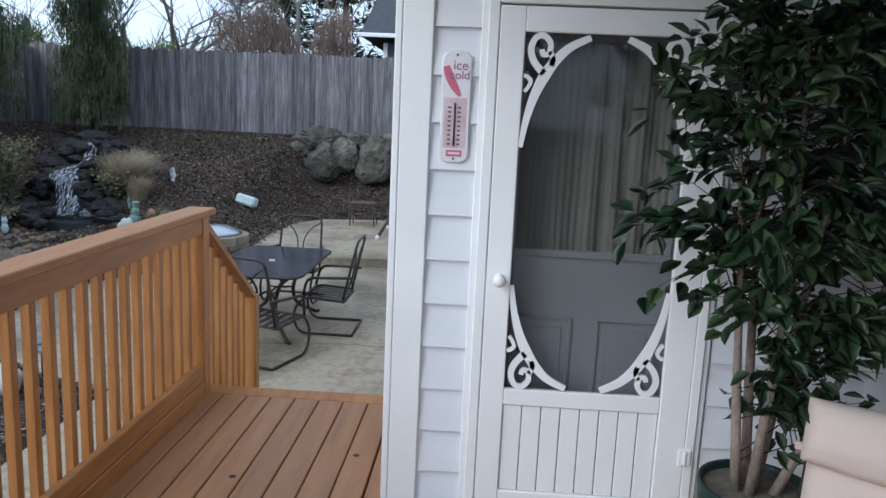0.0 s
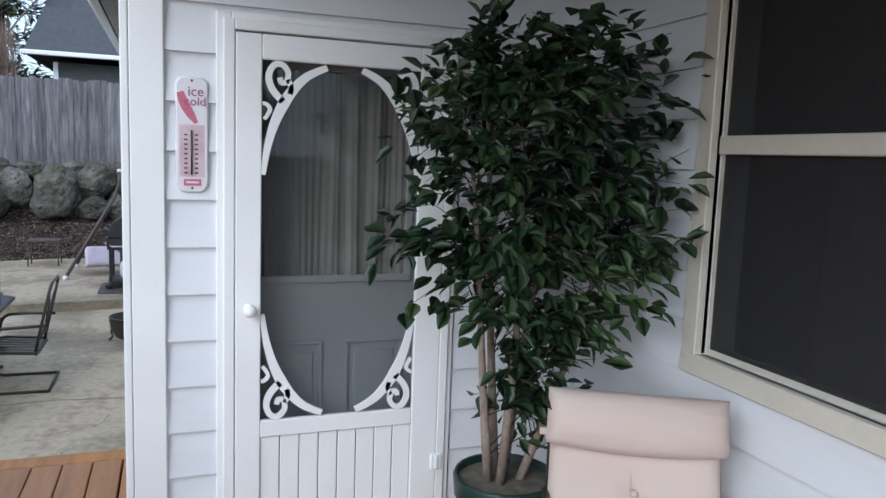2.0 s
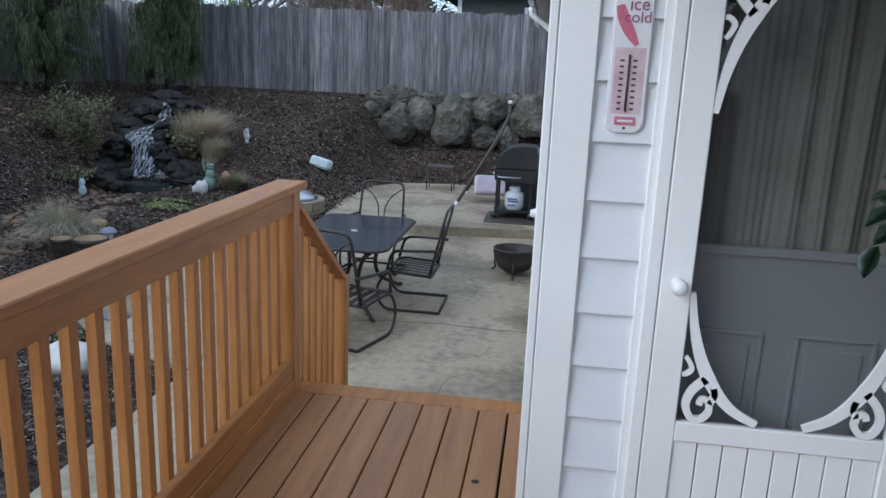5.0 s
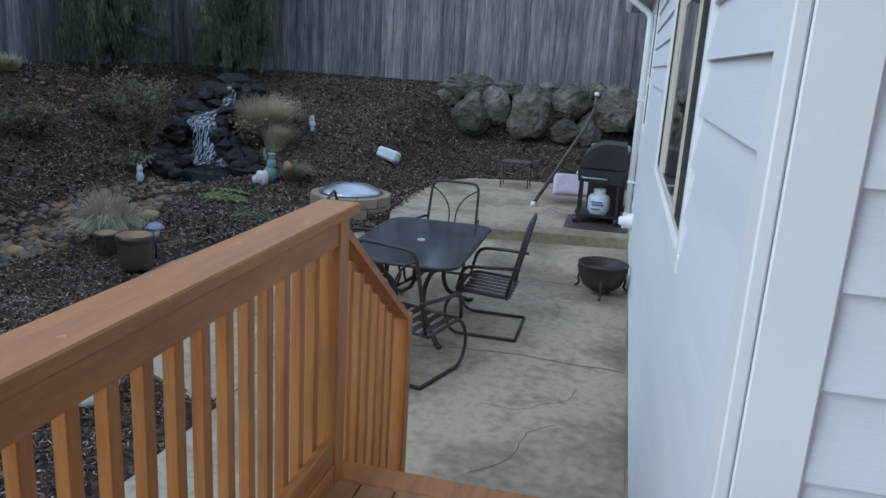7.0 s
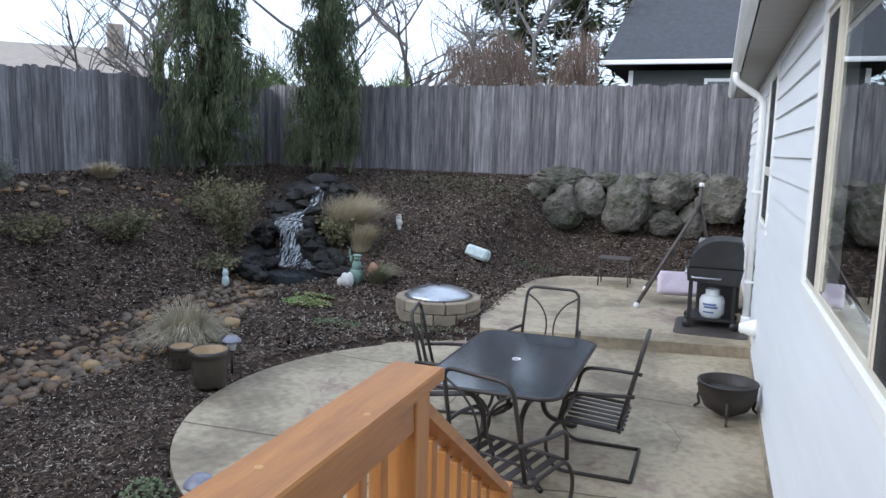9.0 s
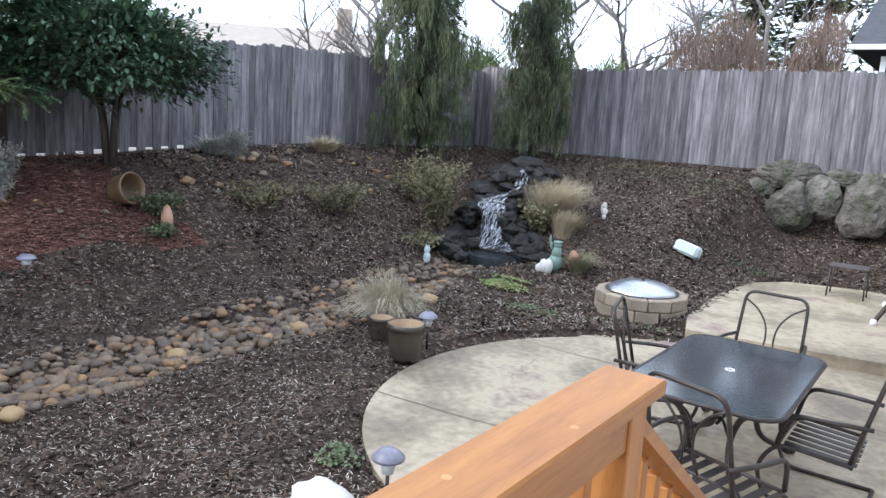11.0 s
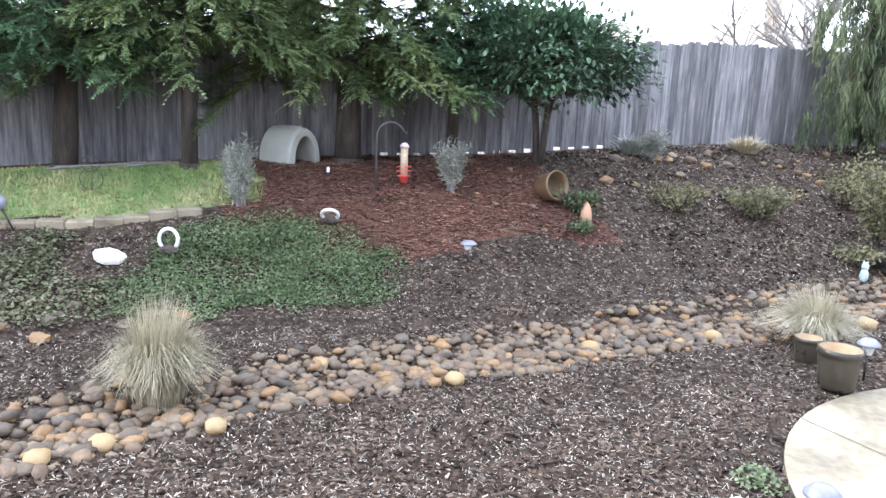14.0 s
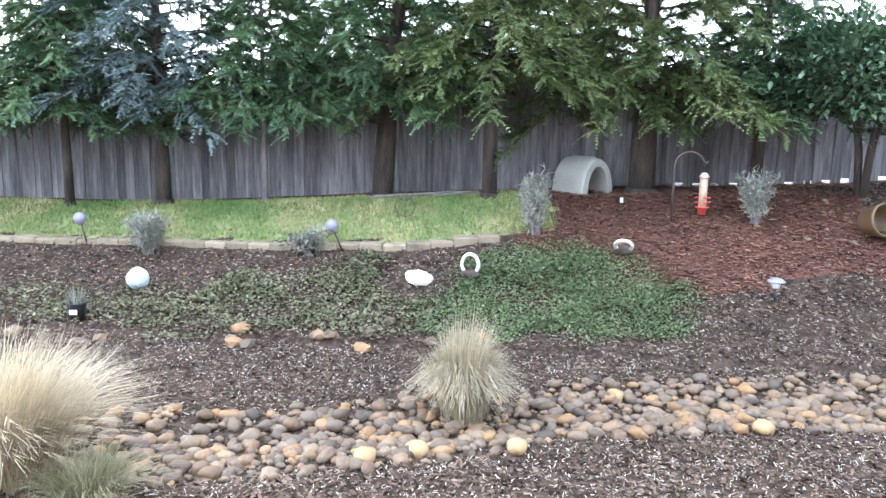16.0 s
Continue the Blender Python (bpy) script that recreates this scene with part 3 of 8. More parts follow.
def build_trim():
    corner = thing("corner_trim", (0, 3.08, 0), "white painted corner board of the house", "trim", kind="structure")
    part("board", boxes(((0.0, -0.036, -0.66), (0.12, 0.0, CEIL - 0.004)), bevel=0.004), M_white, corner)
    part("board", boxes(((-0.03, -0.036, -0.66), (-0.002, 0.09, CEIL - 0.004)), bevel=0.004), M_white, corner)
    foot = thing("foundation_trim", (0, 0, 0), "tan concrete foundation edge under siding", "trim", kind="structure")
    part("footing", boxes(((-0.035, 4.4, -0.9), (-0.0, 11.3, -0.6)), ((-0.035, 11.4, -0.6), (0, 16.5, -0.5))), M_concrete, foot)
    gut = thing("gutter", (0, 0, 0), "white metal eave gutter and fascia", "gutter", kind="structure")
    bm = bmesh.new()
    prof = [(-0.33, 2.68), (-0.33, 2.58), (-0.40, 2.58), (-0.445, 2.63), (-0.445, 2.70), (-0.43, 2.70), (-0.43, 2.64), (-0.395, 2.6), (-0.345, 2.6), (-0.345, 2.68)]
    ends = [[bm.verts.new((x, y, z + 0.06)) for x, z in prof] for y in (3.0, 16.9)]
    for k in range(len(prof)):
        j = (k + 1) % len(prof)
        bm.faces.new((ends[0][k], ends[0][j], ends[1][j], ends[1][k]))
    bm.faces.new(ends[0])
    bm.faces.new(ends[1][::-1])
    bmesh.ops.recalc_face_normals(bm, faces=bm.faces)
    part("trough", bm, M_white, gut)
    part("fascia", boxes(((-0.345, 3.0, 2.64), (-0.331, 16.92, 2.8))), M_white, gut)
    dsp = thing("downspout", (-0.05, 12.1, 0), "white metal downspout with elbow on house wall", "downspout", kind="structure")
    pts = bend([(-0.34, 0, 2.62), (-0.34, 0, 2.52), (-0.02, 0, 2.3), (-0.02, 0, -0.45)], 0.08)
    part("pipe", tube(bmesh.new(), pts, 0.042, 8), M_white, dsp, smooth=True)
    part("strap", boxes(((-0.07, -0.045, 1.2), (0.04, 0.045, 1.23)), ((-0.07, -0.045, 0.1), (0.04, 0.045, 0.13))), M_white, dsp)
    part("shoe", boxes(((-0.075, -0.06, -0.53), (0.035, 0.06, -0.32)), bevel=0.01), M_white, dsp)
    spout = thing("wall_spout", (-0.016, 10.9, -0.2), "white cone shaped outlet on house wall", "outlet cover")
    bm = lathe(bmesh.new(), [(0.0, 0.0), (0.10, 0.0), (0.10, 0.012), (0.045, 0.17), (0.03, 0.17), (0.0, 0.168)], 20)
    bmesh.ops.rotate(bm, verts=bm.verts, matrix=Matrix.Rotation(radians(-90), 3, "Y"))
    part("cone", bm, M_white, spout, smooth=True)


build_trim()


# windows and glass
M_glass = glass("window_glass", (0.85, 0.9, 0.9), 0.0)
# near-black paint carrying the shade of unlit interiors
M_room = mat("near_black_room_shade", [(0.03, 0.026, 0.022), (0.05, 0.043, 0.036)], 2)
M_curtain = mat("grey_beige_curtain", [(0.20, 0.185, 0.165), (0.28, 0.26, 0.235)], 2, (6, 6, 0.5), 0.9, 0.1)


def window_unit(name, x, y0, y1, z0, z1, mullions=(), bars=(), t=0.055, hb=0.05):
    """A window in a wall that faces -x."""
    w = thing(name, (x, y0, z0), "cream framed window with dark glass", "window", kind="structure")
    L, H = y1 - y0, z1 - z0
    f0, f1 = (-0.012, 0.03) if x < 1 else (0.02, 0.06)
    fr = [((-0.03, -0.075, -0.075), (0.02, L + 0.075, 0.0)), ((-0.03, -0.075, H), (0.02, L + 0.075, H + 0.075)), ((-0.03, -0.075, 0), (0.02, 0, H)), ((-0.03, L, 0), (0.02, L + 0.075, H))]
    part("casing", boxes(*fr, bevel=0.004), M_white if x < 1 else M_cream, w)
    part("sash", boxes(((f0, 0.001, 0.001), (f1, L, t)), ((f0, 0.001, H - t), (f1, L, H - 0.001)), ((f0, 0.001, t), (f1, t, H - t)), ((f0, L - t, t), (f1, L - 0.001, H - t)), bevel=0.003), M_cream, w)
    for m in mullions:
        part("mullion", boxes(((-0.018, m - 0.032, t), (0.03, m + 0.032, H - t)), ((-0.024, m - 0.012, t), (-0.0181, m + 0.012, H - t)), bevel=0.003), M_cream, w)
    for b in bars:
        part("bar", boxes(((-0.015, t, b - hb), (0.055, L - t, b + hb)), bevel=0.004), M_cream, w)
    cells_y = [t] + [m for m in mullions] + [L - t]
    cells_z = [t] + [b for b in bars] + [H - t]
    for a, b in zip(cells_y, cells_y[1:]):
        for c, d in zip(cells_z, cells_z[1:]):
            p = part("pane", boxes(((f0 + 0.006, a, c), (f0 + 0.010, b, d))), M_glass, w)
            p.visible_shadow = False
    # room behind: a near-black box, its dimness put into the colour
    part("room", boxes(((1.3, -0.5, -0.6), (1.32, L + 0.5, H + 0.3)), ((0.2, -0.5, -0.62), (1.3, L + 0.5, -0.6)), ((0.2, -0.5, H + 0.3), (1.3, L + 0.5, H + 0.32)), ((0.2, -0.52, -0.6), (1.3, -0.5, H + 0.3)), ((0.2, L + 0.5, -0.6), (1.3, L + 0.52, H + 0.3))), M_room, w, "room box behind the glass, dimness painted in near-black")
    return w


window_1 = window_unit("window_1", 0.0, *W1, mullions=(0.52, 1.96), t=0.035)
window_2 = window_unit("window_2", 0.0, *W2, bars=(0.56,), t=0.035)
window_3 = window_unit("window_3", X_IN, *WC, bars=(0.755,), t=0.025, hb=0.032)
bm = bmesh.new()
cv = []
for i in range(41):
    y = 1.0 + i * 0.02
    cv.append((bm.verts.new((0.3 + 0.03 * math.sin(i * 1.1), y, -0.2)), bm.verts.new((0.3 + 0.02 * math.sin(i * 1.1 + 0.4), y, 0.72))))
for a, b in zip(cv, cv[1:]):
    bm.faces.new((a[0], b[0], b[1], a[1]))
# curtain takes the near-black room colour, so indoor shade is painted on
part("curtain", bm, M_room, window_3, "curtain inside, coloured near-black for the dim room", True)


# ---------- deck ----------
def build_deck():
    deck = thing("deck", (0, 0, 0), "brown stained wooden deck boards with railing edge", "deck", kind="structure")
    W = 0.134
    def board(length):
        return mesh_of(boxes(((0, 0, -0.038), (W, length, 0)), bevel=0.005), M_deck, name="plank")
    long_b, short_b = board(4.1 + 2.5), board(3.02 + 2.5)
    x, n = -1.228, 0
    while x < X_IN - 0.1:
        piece("plank", long_b if x + W < 0.0 else short_b, deck, pose(x, -2.5, 0))
        x += 0.1405
    part("filler_plank", boxes(((-0.1, 3.03, -0.038), (-0.027, 4.1, 0)), bevel=0.004), M_deck, deck)
    bm = boxes(((-1.3, 4.105, -0.04), (0.0, 4.24, 0.0)), bevel=0.006)
    part("edge_plank", bm, M_cedar, deck)
    part("rim_joist", boxes(((-1.3, 4.17, -0.24), (-0.03, 4.205, -0.042)), ((-1.3, -2.5, -0.24), (-1.262, 4.165, -0.042))), M_cedar, deck)
    # near-black boxes added as the shade below the boards and in their gaps
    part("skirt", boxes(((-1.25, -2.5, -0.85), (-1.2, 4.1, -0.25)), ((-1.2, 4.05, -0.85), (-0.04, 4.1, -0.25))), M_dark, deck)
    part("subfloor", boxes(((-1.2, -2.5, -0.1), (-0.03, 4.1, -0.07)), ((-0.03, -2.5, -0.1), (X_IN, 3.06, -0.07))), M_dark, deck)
    knots = bmesh.new()
    for x, y in ((-0.2, 3.43), (-0.71, 3.14), (-0.6, 1.9), (-0.33, 2.6)):
        lathe(knots, [(0.0, 0.0015), (0.014, 0.0015), (0.017, 0.0)], 10, (x, y, 0))
    part("knot", knots, M_dark, deck, "dark knot holes")
    stairs = thing("deck_stairs", (-1.16, 4.24, 0), "brown stained wooden steps down to the patio", "stairs", kind="structure")
    for i in (1, 2):
        z = -0.22 * i
        part("tread", boxes(((0.0, 0.28 * (i - 1), z - 0.04), (1.1, 0.28 * i + 0.03, z)), bevel=0.006), M_deck, stairs)
        part("riser", boxes(((0.0, 0.28 * i - 0.02, -0.66), (1.1, 0.28 * i, z - 0.042))), M_cedar, stairs)


build_deck()


def build_railing():
    rail = thing("deck_railing", (-1.225, 4.1, 0), "orange stained cedar deck railing with square balusters", "railing")
    y0 = -6.4
    part("cap", boxes(((-0.085, y0, 1.032), (0.065, 0.1, 1.07)), bevel=0.005), M_cedar, rail)
    part("top_rail", boxes(((-0.0, y0, 0.935), (0.038, -0.04, 1.031)), bevel=0.004), M_cedar, rail)
    part("bottom_rail", boxes(((0.0, y0, 0.09), (0.038, -0.046, 0.19)), bevel=0.004), M_cedar, rail)
    part("kick_board", boxes(((0.004, y0, 0.002), (0.044, -0.046, 0.088)), bevel=0.004), M_cedar, rail)
    post = mesh_of(boxes(((-0.045, -0.045, -0.5), (0.045, 0.045, 1.03)), bevel=0.004), M_cedar_v, name="post")
    for y in (0.0, -2.2, -4.4):
        piece("post", post, rail, pose(0, y, 0))
    bal = mesh_of(boxes(((-0.038, -0.019, 0.06), (-0.001, 0.019, 1.03)), bevel=0.003), M_cedar_v, name="baluster")
    y = -0.13
    while y > y0 + 0.05:
        if abs(y + 2.2) > 0.07 and abs(y + 4.4) > 0.07:
            piece("baluster", bal, rail, pose(0, y, 0))
        y -= 0.118
    for y, x in ((-0.62, -0.03), (-1.35, 0.02), (-1.9, -0.045), (-0.3, 0.03), (-2.6, 0.0)):
        part("knot", lathe(bmesh.new(), [(0.0, 1.0707), (0.006, 1.0707), (0.009, 1.0702)], 10, (x, y, 0)), M_knot, rail, "pale worn knot")
    # stair rail
    sr = thing("stair_railing", (-1.225, 4.145, 0), "sloping orange stained cedar stair railing", "railing")
    drop = 0.60 / 0.86
    def slope(z, a, b, x0, x1, h):
        bm = bmesh.new()
        vs = [bm.verts.new(p) for p in ((x0, a, z - a * drop), (x1, a, z - a * drop), (x1, b, z - b * drop), (x0, b, z - b * drop), (x0, a, z + h - a * drop), (x1, a, z + h - a * drop), (x1, b, z + h - b * drop), (x0, b, z + h - b * drop))]
        for f in ((0, 3, 2, 1), (4, 5, 6, 7), (0, 1, 5, 4), (1, 2, 6, 5), (2, 3, 7, 6), (3, 0, 4, 7)):
            bm.faces.new([vs[i] for i in f])
        bmesh.ops.recalc_face_normals(bm, faces=bm.faces)
        return bm
    part("handrail", slope(0.95, 0.001, 0.88, -0.035, 0.04, 0.04), M_cedar, sr)
    for i in range(7):
        y = 0.06 + i * 0.115
        part("baluster", boxes(((-0.036, y - 0.019, -0.14 - y * drop), (-0.001, y + 0.019, 0.95 - (y + 0.019) * drop)), bevel=0.003), M_cedar_v, sr)
    part("newel", boxes(((-0.045, 0.86, -0.66), (0.044, 0.945, 0.36)), bevel=0.004), M_cedar_v, sr)


build_railing()


# ---------- fences ----------
def build_fence(name, a, b, label, tall=1.84, gap=None):
    a, b = Vector((*a, 0)), Vector((*b, 0))
    d = (b - a).normalized()
    turn = math.degrees(math.atan2(d.y, d.x))
    f = thing(name, (0, 0, 0), label, "fence", kind="structure")
    count = int((b - a).length / 0.1405)
    variants = []
    for k in range(5):
        bm = bmesh.new()
        h, w = tall + 0.012 * k, 0.149
        pts = [(0, 0), (w, 0), (w, h - 0.035), (w - 0.03, h), (0.03, h), (0, h - 0.035)]
        fr = [bm.verts.new((x + 0.002 * math.sin(k + z), -0.009, z)) for x, z in pts]
        bk = [bm.verts.new((x, 0.009, z)) for x, z in pts]
        bm.faces.new(fr)
        bm.faces.new(bk[::-1])
        for i in range(6):
            j = (i + 1) % 6
            bm.faces.new((fr[i], bk[i], bk[j], fr[j]))
        bmesh.ops.recalc_face_normals(bm, faces=bm.faces)
        variants.append(mesh_of(bm, M_fence, name="fence_board"))
    n = 0
    for i in range(count):
        p = a + d * (i * 0.1405)
        z = bank(p.x, p.y) + (0.055 if gap and gap[0] < p.y < gap[1] and i % 2 else -0.02)
        p = p + Vector((-d.y, d.x, 0)) * (0.006 if i % 2 else -0.006)
        m = pose(p.x, p.y, z + R.uniform(-0.012, 0.012), 0, R.uniform(-0.06, 0.06), turn)
        piece("fence_board", variants[i % 5 if R.random() < 0.5 else R.randrange(5)], f, m)
    side = Vector((-d.y, d.x, 0))
    bm = bmesh.new()
    for k in range(int((b - a).length / 2.4) + 1):
        p = a + d * min(k * 2.4, (b - a).length) + side * 0.09
        z = bank(p.x, p.y)
        tube(bm, [(p.x, p.y, z - 0.3), (p.x, p.y, z + 1.8)], 0.055, 4)
        if k:
            for h in (0.35, 1.0, 1.6):
                q = a + d * ((k - 1) * 2.4) + side * 0.045
                r2 = p - side * 0.045
                tube(bm, [(q.x, q.y, bank(q.x, q.y) + h), (r2.x, r2.y, z + h)], 0.03, 4)
    part("fence_frame", bm, M_fence, f)


build_fence("fence_back", (fence_x(18.5) - 0.06, 18.5), (3.0, 18.5), "weathered grey cedar board fence along back bank", 1.92)
build_fence("fence_side", (fence_x(-13), -13.0), (fence_x(18.75), 18.75), "weathered grey cedar board fence behind conifers", 1.83, (6.3, 10.4))


# ---------- porch things ----------
M_screen = bpy.data.materials.new("dark_insect_screen")
M_screen.use_nodes = True
_n, _l = M_screen.node_tree.nodes, M_screen.node_tree.links.new
_t, _m = _n.new("ShaderNodeBsdfTransparent"), _n.new("ShaderNodeMixShader")
_m.inputs[0].default_value = 0.22
_n["Principled BSDF"].inputs["Base Color"].default_value = (0.03, 0.03, 0.032, 1)
_n["Principled BSDF"].inputs["Roughness"].default_value = 0.7
_l(_t.outputs[0], _m.inputs[1])
_l(_n["Principled BSDF"].outputs[0], _m.inputs[2])
_l(_m.outputs[0], _n["Material Output"].inputs["Surface"])
M_screen_thick = M_screen.copy()
M_screen_thick.name = "dense_dark_insect_screen"
M_screen_thick.node_tree.nodes["Mix Shader"].inputs[0].default_value = 0.6
M_doorgrey = mat("grey_door_paint", [(0.40, 0.42, 0.43), (0.45, 0.47, 0.48)], 2, rough=0.4, bump=0.03)
M_brass = mat("aged_brass", [(0.12, 0.08, 0.04), (0.22, 0.15, 0.08)], 8, rough=0.35, metal=0.9, bump=0)
M_drape = mat("taupe_drape", [(0.30, 0.27, 0.235), (0.40, 0.365, 0.32)], 1.5, (5, 5, 0.4), 0.9, 0.1)
M_green_rim = mat("dark_green_glazed_band", [(0.006, 0.022, 0.018), (0.014, 0.042, 0.032)], 6, (1, 1, 10), 0.35, 0.4, 4)
M_wicker = mat("yellow_wicker", [(0.30, 0.19, 0.075), (0.46, 0.32, 0.15)], 16, (1, 1, 4), 0.7, 0.8, 3, bump_dist=0.01)
M_cushion = mat("beige_pink_cushion_fabric", [(0.55, 0.44, 0.38), (0.62, 0.51, 0.44)], 1.5, rough=0.9, bump=0.25, fine=120, bump_dist=0.002)
M_bronze = mat("dark_bronze_metal", [(0.035, 0.03, 0.028), (0.065, 0.055, 0.05)], 6, rough=0.45, metal=0.5, bump=0.05)
M_thermo = mat("white_enamel", [(0.72, 0.70, 0.72), (0.80, 0.78, 0.80)], 7, rough=0.25, bump=0.02)
M_pinkred = mat("faded_pink_red_print", [(0.50, 0.10, 0.16), (0.62, 0.20, 0.27)], 9, rough=0.35, bump=0)
M_rose = mat("faded_rose_print", [(0.55, 0.36, 0.40), (0.68, 0.55, 0.58)], 18, rough=0.35, bump=0)
M_purple = mat("purple_print", [(0.24, 0.06, 0.16), (0.32, 0.10, 0.22)], 9, rough=0.35, bump=0)
M_ink = mat("black_ink", [(0.03, 0.03, 0.035), (0.06, 0.055, 0.06)], 9, rough=0.4, bump=0)


for y0, y1 in ((0.036, 0.487), (1.993, W1[1] - W1[0] - 0.036)):
    part("insect_screen", boxes(((-0.0135, y0, 0.036), (-0.013, y1, W1[3] - W1[2] - 0.036))), M_screen_thick, window_1, "dark insect screen over sliding sash")
part("insect_screen", boxes(((-0.0135, 0.036, 0.036), (-0.013, W2[1] - W2[0] - 0.036, W2[3] - W2[2] - 0.036))), M_screen_thick, window_2, "dark insect screen")


part("insect_screen", boxes(((0.0165, 0.026, 0.026), (0.017, WC[1] - WC[0] - 0.026, WC[3] - WC[2] - 0.026))), M_screen_thick, window_3, "dark insect screen")


def ribbon(bm, pts, widths, y0, y1):
    """A flat bar of wandering width in the x-z plane, from depth y0 to y1."""
    sides = []
    n = len(pts)
    for i, (p, w) in enumerate(zip(pts, widths)):
        a, b = Vector(pts[max(0, i - 1)]), Vector(pts[min(n - 1, i + 1)])
        d = (b - a).normalized()
        nx, nz = -d.y, d.x
        l, r2 = (p[0] + nx * w / 2, p[1] + nz * w / 2), (p[0] - nx * w / 2, p[1] - nz * w / 2)
        sides.append([bm.verts.new((l[0], y0, l[1])), bm.verts.new((r2[0], y0, r2[1])), bm.verts.new((r2[0], y1, r2[1])), bm.verts.new((l[0], y1, l[1]))])
    for a, b in zip(sides, sides[1:]):
        for k in range(4):
            bm.faces.new((a[k], a[(k + 1) % 4], b[(k + 1) % 4], b[k]))
    bm.faces.new(sides[0])
    bm.faces.new(sides[-1][::-1])


def smooth_line(pts, steps=5):
    out = []
    q = [pts[0]] + list(pts) + [pts[-1]]
    for a, b, c, d in zip(q, q[1:], q[2:], q[3:]):
        for i in range(steps):
            t = i / steps
            out.append(tuple(0.5 * ((2 * b[k]) + (c[k] - a[k]) * t + (2 * a[k] - 5 * b[k] + 4 * c[k] - d[k]) * t * t + (3 * b[k] - a[k] - 3 * c[k] + d[k]) * t ** 3) for k in (0, 1)))
    out.append(tuple(pts[-1]))
    return out


def bracket(fx, fz):
    """A scroll-sawn corner bracket; fx, fz: which way the corner opens."""
    bm = bmesh.new()
    def put(pts, w0, w1, w2):
        line = smooth_line(pts)
        n = len(line)
        ws = [w0 * 1.15 + (w1 - w0) * min(1, 2 * i / n) + (w2 - w1) * max(0, 2 * i / n - 1) for i in range(n)]
        ribbon(bm, [(x * fx, z * fz) for x, z in line], ws, 0.0, 0.014)
    put([(0.006, 0.44), (0.022, 0.33), (0.055, 0.22), (0.105, 0.125), (0.17, 0.055), (0.25, 0.014)], 0.014, 0.042, 0.02)
    put([(0.078, 0.155), (0.038, 0.11), (0.024, 0.062), (0.042, 0.02), (0.074, 0.014), (0.098, 0.042), (0.092, 0.078), (0.072, 0.082), (0.066, 0.064)], 0.024, 0.018, 0.016)
    put([(0.098, 0.07), (0.11, 0.1), (0.105, 0.125)], 0.018, 0.018, 0.018)
    put([(0.002, 0.165), (0.016, 0.168), (0.03, 0.185), (0.02, 0.21), (0.008, 0.225)], 0.012, 0.014, 0.012)
    bmesh.ops.recalc_face_normals(bm, faces=bm.faces)
    return bm


